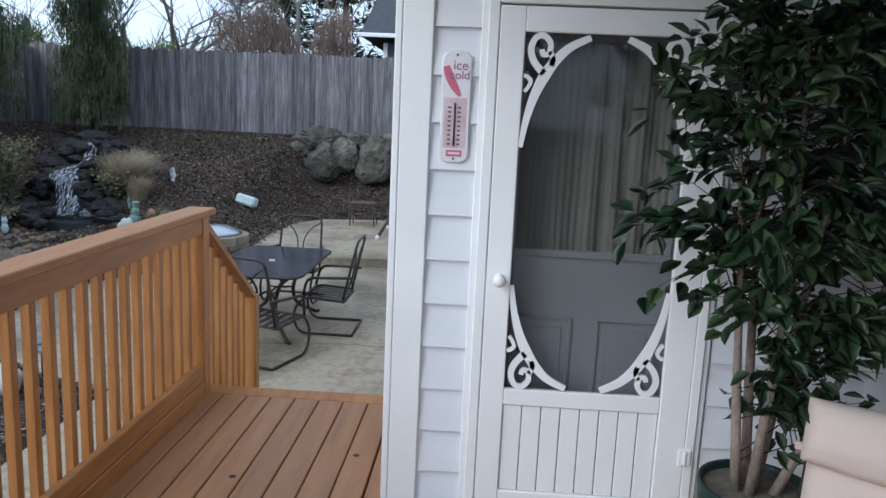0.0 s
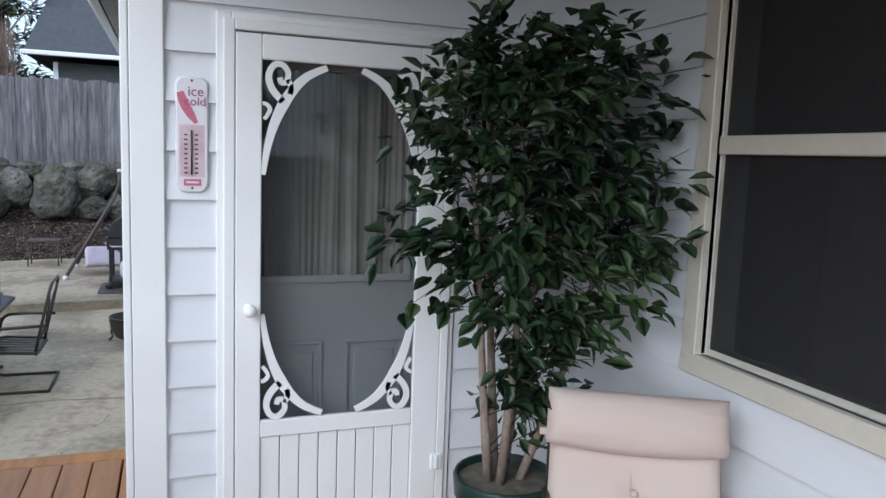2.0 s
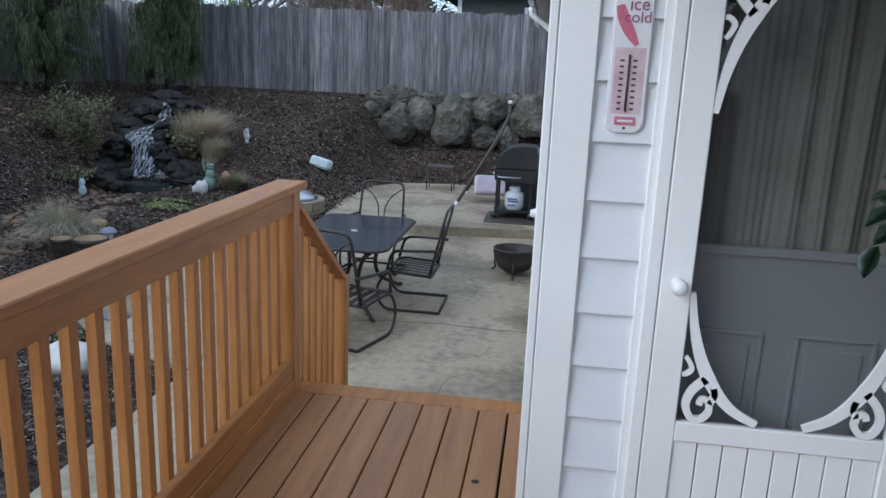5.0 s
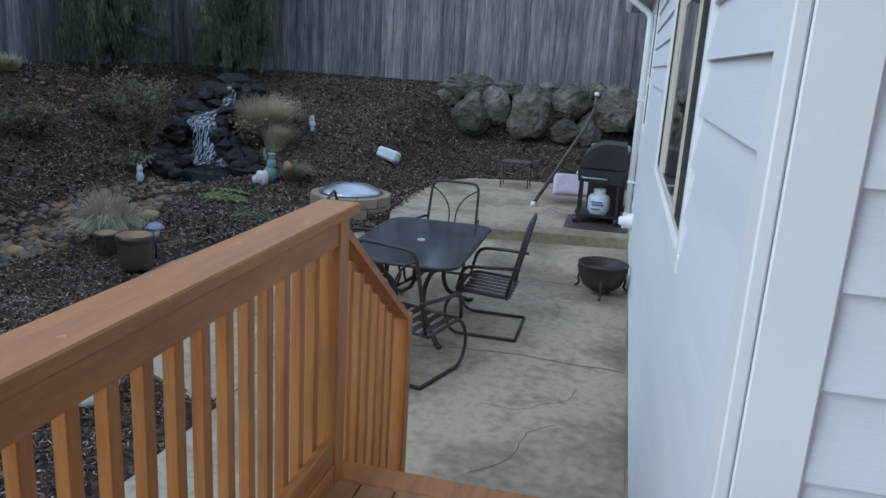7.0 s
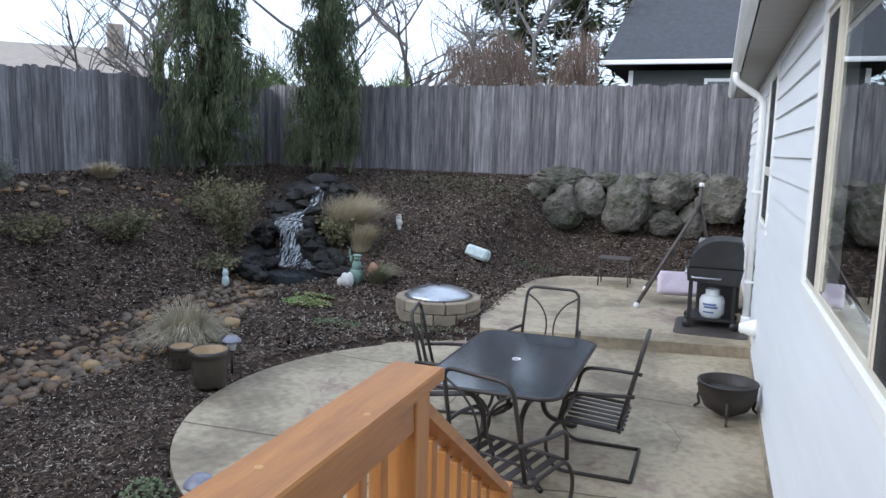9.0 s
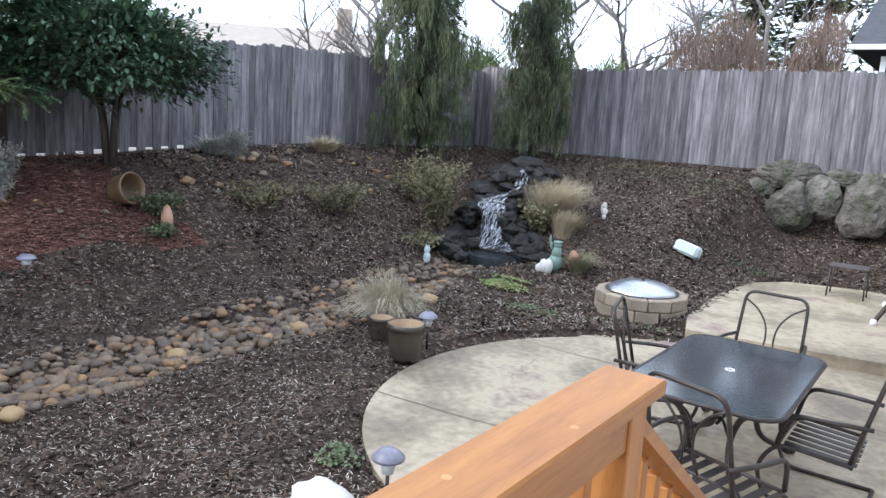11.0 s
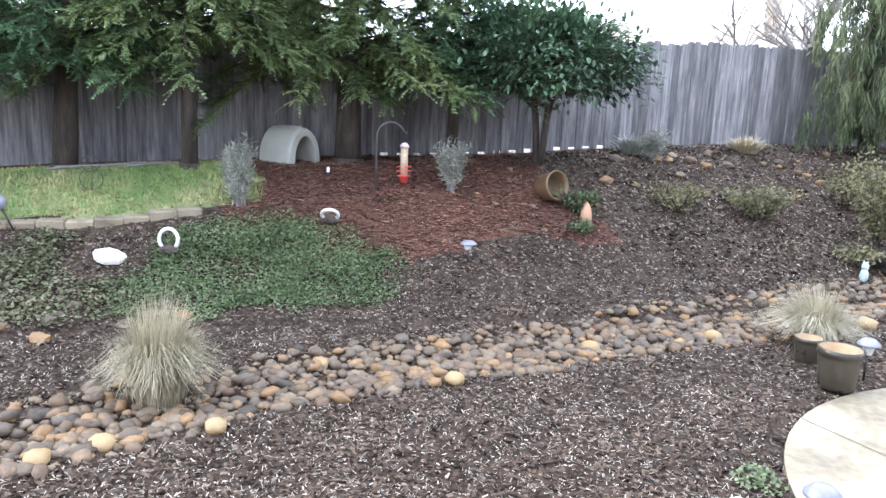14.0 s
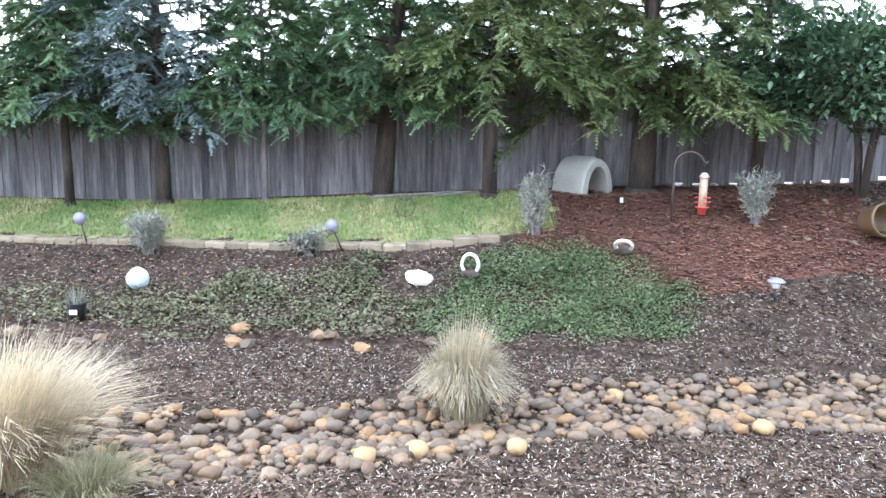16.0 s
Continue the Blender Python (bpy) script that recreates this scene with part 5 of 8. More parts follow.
def patio_chair():
    ch = thing("spring_patio_chair", (0, 0, 0), "dark bronze metal spring patio chair with slatted seat", "chair", "chairs round the patio table")
    for s in (-1, 1):
        x = s * 0.31
        part("side_frame", tube(bmesh.new(), bend([(x, -0.30, 0.014), (x, 0.26, 0.014), (x, 0.33, 0.22), (x, 0.22, 0.40), (x, -0.20, 0.37)], 0.10, 5), 0.014, 8), M_bronze, ch, "", True)
        part("armrest", tube(bmesh.new(), bend([(s * 0.28, -0.29, 0.62), (s * 0.33, -0.05, 0.62), (s * 0.33, 0.17, 0.61), (s * 0.31, 0.22, 0.40)], 0.08, 4), 0.015, 8), M_bronze, ch, "", True)
    part("floor_bar", tube(bmesh.new(), [(-0.31, -0.30, 0.014), (0.31, -0.30, 0.014)], 0.014, 8), M_bronze, ch, "", True)
    part("back_frame", tube(bmesh.new(), bend([(-0.27, -0.19, 0.36), (-0.26, -0.285, 0.78), (-0.25, -0.335, 1.0), (0.25, -0.335, 1.0), (0.26, -0.285, 0.78), (0.27, -0.19, 0.36)], 0.09, 5), 0.014, 8), M_bronze, ch, "", True)
    for s in (-1, 1):
        pts = [(s * 0.25, -0.32, 0.93), (s * 0.13, -0.305, 0.86), (s * 0.045, -0.28, 0.74), (s * 0.03, -0.25, 0.60), (s * 0.06, -0.215, 0.47)]
        part("back_scroll", tube(bmesh.new(), bend(pts, 0.1, 4), 0.008, 6), M_bronze, ch, "", True)
    part("back_rail", tube(bmesh.new(), [(-0.265, -0.217, 0.48), (0.265, -0.217, 0.48)], 0.009, 6), M_bronze, ch, "", True)
    slat = mesh_of(boxes(((-0.028, -0.205, 0.372), (0.028, 0.215, 0.380)), bevel=0.003), M_bronze, name="seat_slat")
    for i in range(6):
        piece("seat_slat", slat, ch, pose(-0.235 + i * 0.094, 0, 0, 4, 0, 0))
    for y, z in ((-0.205, 0.362), (0.215, 0.392)):
        part("seat_rail", tube(bmesh.new(), [(-0.31, y, z), (0.31, y, z)], 0.012, 8), M_bronze, ch, "", True)
    return ch


chair = patio_chair()
chair.matrix_world = pose(-1.24, 7.82, PATIO_Z, 0, 0, 90)
copy_thing(chair, pose(-1.93, 8.98, PATIO_Z, 0, 0, 176))
copy_thing(chair, pose(-2.44, 8.02, PATIO_Z, 0, 0, -76))
copy_thing(chair, pose(-1.64, 6.72, PATIO_Z, 0, 0, -19))


def build_bowl():
    b = thing("fire_bowl", (-0.30, 9.25, PATIO_Z), "black cast iron fire bowl on curved feet", "fire bowl")
    part("bowl", lathe(bmesh.new(), [(0.0, 0.03), (0.10, 0.035), (0.19, 0.09), (0.245, 0.2), (0.255, 0.31), (0.262, 0.315), (0.258, 0.325), (0.243, 0.325), (0.235, 0.22), (0.17, 0.11), (0.0, 0.075)], 32), M_iron, b, "", True)
    part("lid_inside", boxes(((-0.15, -0.1, 0.24), (0.17, 0.11, 0.255)), bevel=0.005), M_black, b, "dark grate lying inside")
    for a in (30, 150, 270):
        d = Vector((math.cos(radians(a)), math.sin(radians(a)), 0))
        part("foot", tube(bmesh.new(), bend([d * 0.22 + Vector((0, 0, 0.2)), d * 0.29 + Vector((0, 0, 0.13)), d * 0.26 + Vector((0, 0, 0.05)), d * 0.31 + Vector((0, 0, 0.013))], 0.05), 0.013, 6), M_iron, b, "", True)
    part("ring_handle", boxes(((-0.262, -0.012, 0.255), (-0.25, 0.012, 0.285)), bevel=0.003), M_steel, b)


build_bowl()


def build_grill():
    g = thing("gas_grill", (-0.47, 12.35, UPPER_Z), "black gas barbecue grill on wheeled cart", "grill")
    def profile(pts, y0, y1, m, name, label=""):
        bm = bmesh.new()
        a = [bm.verts.new((x, y0, z)) for x, z in pts]
        b = [bm.verts.new((x, y1, z)) for x, z in pts]
        bm.faces.new(a)
        bm.faces.new(b[::-1])
        for i in range(len(pts)):
            j = (i + 1) % len(pts)
            bm.faces.new((a[i], a[j], b[j], b[i]))
        bmesh.ops.recalc_face_normals(bm, faces=bm.faces)
        bmesh.ops.bevel(bm, geom=[e for e in bm.edges if abs(e.verts[0].co.y - e.verts[1].co.y) < 1e-4], offset=0.008, segments=1, affect="EDGES")
        return part(name, bm, m, g, label)
    hood = [(-0.30, 0.78)] + [(-0.30 + 0.36 * (1 - math.cos(radians(a))), 0.80 + 0.33 * math.sin(radians(a))) for a in range(10, 91, 16)] + [(0.30, 1.12), (0.33, 1.0), (0.33, 0.78)]
    profile(hood, -0.28, 0.36, M_black, "hood", "curved black hood")
    profile([(-0.31, 0.60), (-0.33, 0.775), (0.34, 0.775), (0.30, 0.56)], -0.27, 0.35, M_black, "firebox")
    part("hood_handle", tube(bmesh.new(), bend([(-0.28, -0.2, 0.88), (-0.36, -0.2, 0.9), (-0.36, 0.28, 0.9), (-0.28, 0.28, 0.88)], 0.03), 0.011, 8), M_black, g, "", True)
    part("side_handle", tube(bmesh.new(), bend([(-0.27, -0.275, 0.67), (-0.25, -0.36, 0.66), (0.08, -0.36, 0.66), (0.1, -0.275, 0.67)], 0.04), 0.012, 8), M_steel, g, "bright side handle", True)
    for i, y in enumerate((-0.1, 0.05, 0.2)):
        bm = lathe(bmesh.new(), [(0.0, 0.03), (0.018, 0.028), (0.022, 0.0)], 12)
        k = part("control_knob", bm, M_steel, g, "", True)
        k.matrix_local = pose(-0.322, y, 0.68, 0, -90, 0)
    for x in (-0.27, 0.25):
        for y in (-0.22, 0.3):
            part("leg", boxes(((x - 0.02, y - 0.02, 0.08), (x + 0.02, y + 0.02, 0.60)), bevel=0.004), M_black, g)
    part("bottom_shelf", boxes(((-0.30, -0.25, 0.10), (0.28, 0.33, 0.135)), bevel=0.005), M_black, g)
    for x in (-0.29, 0.27):
        for y in (-0.26, 0.34):
            bm = lathe(bmesh.new(), [(0.0, -0.018), (0.05, -0.018), (0.055, -0.01), (0.055, 0.01), (0.05, 0.018), (0.0, 0.018)], 16)
            w = part("wheel", bm, M_black, g, "", True)
            w.matrix_local = pose(x, y, 0.055, 90, 0, 0)
    part("hose", tube(bmesh.new(), bend([(-0.02, -0.1, 0.47), (-0.12, -0.15, 0.52), (-0.2, -0.12, 0.60), (-0.15, 0.0, 0.62)], 0.06), 0.008, 6), M_black, g, "", True)
    tank = thing("propane_tank", (-0.47, 12.25, UPPER_Z + 0.136), "white steel propane tank with blue label", "gas tank")
    body = part("body", lathe(bmesh.new(), [(0.0, 0.0), (0.12, 0.0), (0.125, 0.02), (0.15, 0.05), (0.152, 0.21), (0.13, 0.265), (0.07, 0.29), (0.0, 0.295)], 24), M_tank, tank, "", True)
    part("collar", lathe(bmesh.new(), [(0.085, 0.28), (0.085, 0.36), (0.077, 0.36), (0.077, 0.28)], 20), M_tank, body, "", True)
    part("valve", lathe(bmesh.new(), [(0.0, 0.29), (0.018, 0.29), (0.018, 0.32), (0.032, 0.325), (0.032, 0.345), (0.0, 0.35)], 12), M_brass, body)
    lab = bmesh.new()
    for z0, z1, a0, a1 in ((0.165, 0.19, 225, 290), (0.13, 0.155, 232, 300), (0.07, 0.09, 230, 280)):
        ring = [[lab.verts.new((0.1535 * math.cos(radians(a)), 0.1535 * math.sin(radians(a)), z)) for z in (z0, z1)] for a in range(a0, a1 + 1, 5)]
        for a, b in zip(ring, ring[1:]):
            lab.faces.new((a[0], b[0], b[1], a[1]))
    part("label_bars", lab, M_bluelabel, body, "dark blue printed bars")
    mat_ = tagged(part("grill_mat", slab(bmesh.new(), [(x - 0.47, y + 12.2) for x, y in rounded(0.86, 1.0, 0.1)], UPPER_Z + 0.001, UPPER_Z + 0.01), M_pole), "dark rubber grill mat on concrete", "mat")


build_grill()


def build_swing():
    s = thing("swing_stand", (-0.85, 13.9, UPPER_Z), "brown steel swing stand with splayed legs", "swing stand")
    top = Vector((0.12, 0.35, 1.62))
    for k, (x, y) in enumerate(((-0.62, -0.85), (-0.62, 0.55))):
        lg = part("leg", tube(bmesh.new(), bend([(x, y, 0.03), (top.x - 0.1, top.y - 0.12 if k == 0 else top.y + 0.02, 1.22), (top.x, top.y, 1.5)], 0.1), 0.028, 8), M_pole, s, "", True)
        part("rubber_foot", lathe(bmesh.new(), [(0.0, 0.0), (0.04, 0.0), (0.042, 0.03), (0.03, 0.07), (0.0, 0.07)], 12, (x, y, 0)), M_thermo, lg, "pale foot cap", True)
    mast = part("mast", tube(bmesh.new(), [(0.12, 0.35, 1.3), (0.12, 0.35, 1.70)], 0.03, 10), M_pole, s, "", True)
    part("mast_cap", lathe(bmesh.new(), [(0.0, 1.75), (0.035, 1.74), (0.04, 1.69), (0.0, 1.69)], 12, (0.12, 0.35, 0)), M_thermo, mast, "pale cap", True)
    part("back_leg", tube(bmesh.new(), [(0.12, 0.36, 1.4), (0.45, 1.0, 0.03)], 0.026, 8), M_pole, s, "", True)
    cu = tagged(part("seat_pad", pillow_mesh(0.6, 0.36, 0.16), M_lilac, None, "", True), "pale lilac folded seat pad leaning by the swing", "cushion")
    cu.matrix_world = pose(-0.95, 13.7, UPPER_Z + 0.28, 60, 0, 8)
    bx = thing("storage_bin", (-0.42, 13.5, UPPER_Z), "dark grey storage bin with pale lid", "storage bin")
    part("body", boxes(((-0.26, -0.25, 0.0), (0.3, 0.3, 0.92)), bevel=0.02), M_black, bx)
    part("lid", boxes(((-0.28, -0.27, 0.921), (0.32, 0.32, 0.97)), bevel=0.015), M_plasticlid, bx)
    st = thing("side_stool", (-2.0, 14.75, UPPER_Z), "small weathered metal side table", "side table")
    part("top", boxes(((-0.26, -0.2, 0.43), (0.26, 0.2, 0.455)), bevel=0.006), M_pole, st)
    for x in (-0.24, 0.24):
        for y in (-0.18, 0.18):
            part("leg", tube(bmesh.new(), [(x, y, 0.0), (x * 0.96, y * 0.96, 0.43)], 0.012, 6), M_pole, st, "", True)


build_swing()


def build_firepit():
    f = thing("fire_pit", (-3.93, 11.62, PATIO_Z + 0.03), "round tan block fire pit with metal dome lid", "fire pit")
    N = 12
    bm = bmesh.new()
    r0, r1, h, half = 0.42, 0.60, 0.145, math.pi / N * 0.975
    vs = []
    for z in (0, h):
        for r, k in ((r0, 1), (r1 - 0.02, 0.98)):
            for a in (-half * k, half * k):
                vs.append(bm.verts.new((r * math.cos(a), r * math.sin(a), z)))
    for q in ((0, 1, 3, 2), (4, 6, 7, 5), (0, 4, 5, 1), (2, 3, 7, 6), (0, 2, 6, 4), (1, 5, 7, 3)):
        bm.faces.new([vs[i] for i in q])
    bmesh.ops.recalc_face_normals(bm, faces=bm.faces)
    bmesh.ops.bevel(bm, geom=list(bm.edges), offset=0.012, segments=1, affect="EDGES")
    me = mesh_of(bm, M_block, name="block")
    for c in range(2):
        for k in range(N):
            piece("block", me, f, pose(0, 0, 0.15 * c, 0, 0, (k + 0.5 * c) * 360 / N + R.uniform(-0.6, 0.6)))
    part("fire_hole", lathe(bmesh.new(), [(0.0, 0.02), (0.42, 0.02)], 24), M_dark, f)
    dome = part("dome_lid", lathe(bmesh.new(), [(0.44, 0.302), (0.455, 0.302), (0.46, 0.312), (0.40, 0.345), (0.28, 0.405), (0.12, 0.437), (0.0, 0.44)], 36), M_steel, f, "shiny domed steel lid", True)
    part("lid_knob", lathe(bmesh.new(), [(0.0, 0.475), (0.02, 0.47), (0.02, 0.44), (0.0, 0.438)], 10), M_iron, dome)


build_firepit()
# ---------- garden: stones and water ----------
def gz(x, y):
    return ground_z(x, y)


def build_boulders():
    rows = [(-3.53, 17.78, 1.06, 0.60, 0.36, 0.28, 4), (-3.40, 17.36, 0.46, 0.40, 0.34, 0.46, 12), (-2.95, 17.5, 0.68, 0.35, 0.30, 0.36, -10),
            (-2.16, 17.42, 0.58, 0.48, 0.36, 0.54, 5), (-1.84, 17.82, 1.05, 0.28, 0.26, 0.19, 10), (-1.37, 17.56, 0.86, 0.46, 0.34, 0.38, -8),
            (-1.40, 17.36, 0.30, 0.34, 0.28, 0.23, 20), (-0.40, 17.5, 0.76, 0.55, 0.38, 0.46, -12), (-0.85, 17.85, 1.05, 0.34, 0.26, 0.24, 30),
            (-2.62, 17.72, 0.42, 0.28, 0.26, 0.28, 60), (-2.65, 17.88, 1.02, 0.36, 0.26, 0.20, 15), (-1.78, 17.62, 0.42, 0.22, 0.24, 0.36, 80),
            (-0.92, 17.5, 0.34, 0.26, 0.26, 0.34, 40), (0.5, 17.5, 0.6, 0.5, 0.4, 0.5, 40), (-4.05, 17.66, 0.72, 0.30, 0.28, 0.22, 35)]
    rr = random.Random(9)
    for i, (x, y, z, a, b, c, rz) in enumerate(rows):
        bm = bmesh.new()
        cuts = [(Vector((rr.gauss(0, 1), rr.gauss(0, 1), rr.gauss(0, 0.8))).normalized(), rr.uniform(0.78, 1.0)) for k in range(13)]
        bmesh.ops.create_icosphere(bm, subdivisions=4, radius=1)
        for v in bm.verts:
            d = v.co.normalized()
            k = min([1.12] + [h / d.dot(n) for n, h in cuts if d.dot(n) > 0.2])
            k *= 1 + 0.10 * noise.noise(d * 2.3 + Vector((i * 3, 0, 0))) + 0.10 * noise.noise(d * 5 + Vector((0, i, 0))) + 0.06 * noise.noise(d * 12)
            v.co = Vector((d.x * a, d.y * b, d.z * c)) * k
        ob = tagged(part("boulder", bm, M_boulder), "large mossy grey boulder stacked below back fence", "boulder", "boulders of the rock wall")
        ob.matrix_world = pose(x, y, z, R.uniform(-8, 8), R.uniform(-8, 8), rz)


build_boulders()

M_water = mat("white_falling_water", [(0.50, 0.55, 0.62), (0.82, 0.86, 0.90)], 7, (6, 6, 1), 0.3, 0.5, 5, bump_dist=0.02)
M_pool = mat("dark_pool_water", [(0.02, 0.025, 0.03), (0.05, 0.055, 0.06)], 4, rough=0.08, bump=0.5, fine=6, rough_var=0.04, bump_dist=0.02)

# foam in streaks along the fall, clear water between
_n, _l = M_water.node_tree.nodes, M_water.node_tree.links.new
_t, _m = _n.new("ShaderNodeBsdfTransparent"), _n.new("ShaderNodeMixShader")
_c, _p, _z, _r = _n.new("ShaderNodeTexCoord"), _n.new("ShaderNodeMapping"), _n.new("ShaderNodeTexNoise"), _n.new("ShaderNodeMapRange")
_p.inputs["Scale"].default_value = (22, 4, 3.0)
_z.inputs["Scale"].default_value, _z.inputs["Detail"].default_value, _z.inputs["Roughness"].default_value = 1.6, 6, 0.65
_r.inputs["From Min"].default_value, _r.inputs["From Max"].default_value = 0.46, 0.66
_r.inputs["To Max"].default_value = 0.92
_l(_c.outputs["Object"], _p.inputs["Vector"])
_l(_p.outputs[0], _z.inputs["Vector"])
_l(_z.outputs["Fac"], _r.inputs["Value"])
_l(_r.outputs[0], _m.inputs[0])
_l(_t.outputs[0], _m.inputs[1])
_l(_n["Principled BSDF"].outputs[0], _m.inputs[2])
_l(_m.outputs[0], _n["Material Output"].inputs["Surface"])


def build_waterfall():
    rr = random.Random(5)
    wf = thing("waterfall", (-7.3, 13.4, bank(-7.3, 13.4)), "small rock waterfall with white falling water", "waterfall")
    o = Vector(wf.location)
    steps = [(-7.60, 14.85, 0.86), (-7.57, 14.72, 0.80), (-7.55, 14.6, 0.60), (-7.45, 14.25, 0.50), (-7.46, 14.05, 0.43), (-7.58, 13.75, 0.36), (-7.42, 13.45, 0.29), (-7.26, 13.3, 0.20), (-7.16, 13.14, -0.08), (-7.0, 12.98, -0.30), (-6.8, 12.7, -0.36)]
    wid = [0.14, 0.2, 0.24, 0.10, 0.12, 0.40, 0.58, 0.56, 0.50, 0.75, 0.9]
    bm = bmesh.new()
    rows = []
    for i in range(len(steps) - 1):
        for s in range(4):
            t = s / 4
            (x0, y0, z0), (x1, y1, z1) = steps[i], steps[i + 1]
            w = wid[i] + (wid[i + 1] - wid[i]) * t
            c = Vector((x0 + (x1 - x0) * t, y0 + (y1 - y0) * t, z0 + (z1 - z0) * t))
            row = []
            for k in range(17):
                e = k / 16 - 0.5
                wob = Vector((c.x * 4 + e * 9, c.z * 4, 1.5))
                row.append(bm.verts.new(c + Vector((w * e * (1 + 0.35 * noise.noise(wob * 0.6)), 0.07 * noise.noise(wob) + 0.25 * e * e, 0.05 * noise.noise(wob * 1.3) - 0.10 * e * e)) - o))
            rows.append(row)
    for r0, r1 in zip(rows, rows[1:]):
        for k in range(16):
            bm.faces.new((r0[k], r0[k + 1], r1[k + 1], r1[k]))
    part("water_sheet", bm, M_water, wf, "white rushing water", True)
    bm = bmesh.new()
    slab(bm, [(0.55 + 0.5 * math.cos(a), -0.75 + 0.35 * math.sin(a)) for a in [i * math.tau / 20 for i in range(20)]], -0.5 , -0.42 - o.z)
    part("pool", bm, M_pool, wf, "dark pool with ripples")
    me = [mesh_of(blob(bmesh.new(), (1, 0.8, 0.55), rough=0.25, sub=2, seed=s * 4.1), M_wetrock, False, "rock") for s in range(6)]
    def rock(x, y, z, s):
        m = pose(x, y, z, rr.uniform(-20, 20), rr.uniform(-20, 20), rr.uniform(0, 360)) @ Matrix.Diagonal((s * rr.uniform(0.8, 1.3), s, s * rr.uniform(0.8, 1.3), 1))
        piece("rock", me[rr.randrange(6)], wf, Matrix.Translation(-o) @ m)
    for (x, y, z), w in zip(steps, wid):
        for side, far in ((-1, 0.42), (1, 0.34)):
            for k in range(5):
                d = w * 0.5 + 0.06 + far * rr.random()
                px, py = x + side * d, y + rr.uniform(-0.12, 0.2)
                rock(px, py, max(bank(px, py) + 0.03, z - d * 0.45 + rr.uniform(-0.08, 0.06)), rr.uniform(0.10, 0.21))
        rock(x, y + 0.24, z - 0.2, 0.26)
        rock(x + 0.1, y + 0.2, z - 0.45, 0.26)
    for x, y, s in ((-7.55, 12.35, 0.22), (-7.3, 12.2, 0.2), (-7.75, 12.7, 0.26), (-7.05, 12.1, 0.15), (-6.35, 12.75, 0.16), (-6.2, 13.0, 0.18), (-6.6, 13.15, 0.2), (-6.45, 13.35, 0.2)):
        rock(x, y, bank(x, y) + 0.08, s)
    for x, y, z, s in ((-8.3, 15.2, 0.62, 0.3), (-7.95, 15.0, 0.72, 0.26), (-8.6, 14.9, 0.45, 0.24), (-8.15, 14.5, 0.4, 0.28), (-8.0, 14.1, 0.25, 0.24), (-7.9, 15.6, 0.85, 0.3), (-7.3, 15.4, 0.72, 0.26), (-8.5, 15.6, 0.7, 0.28)):
        rock(x, y, z, s)


build_waterfall()


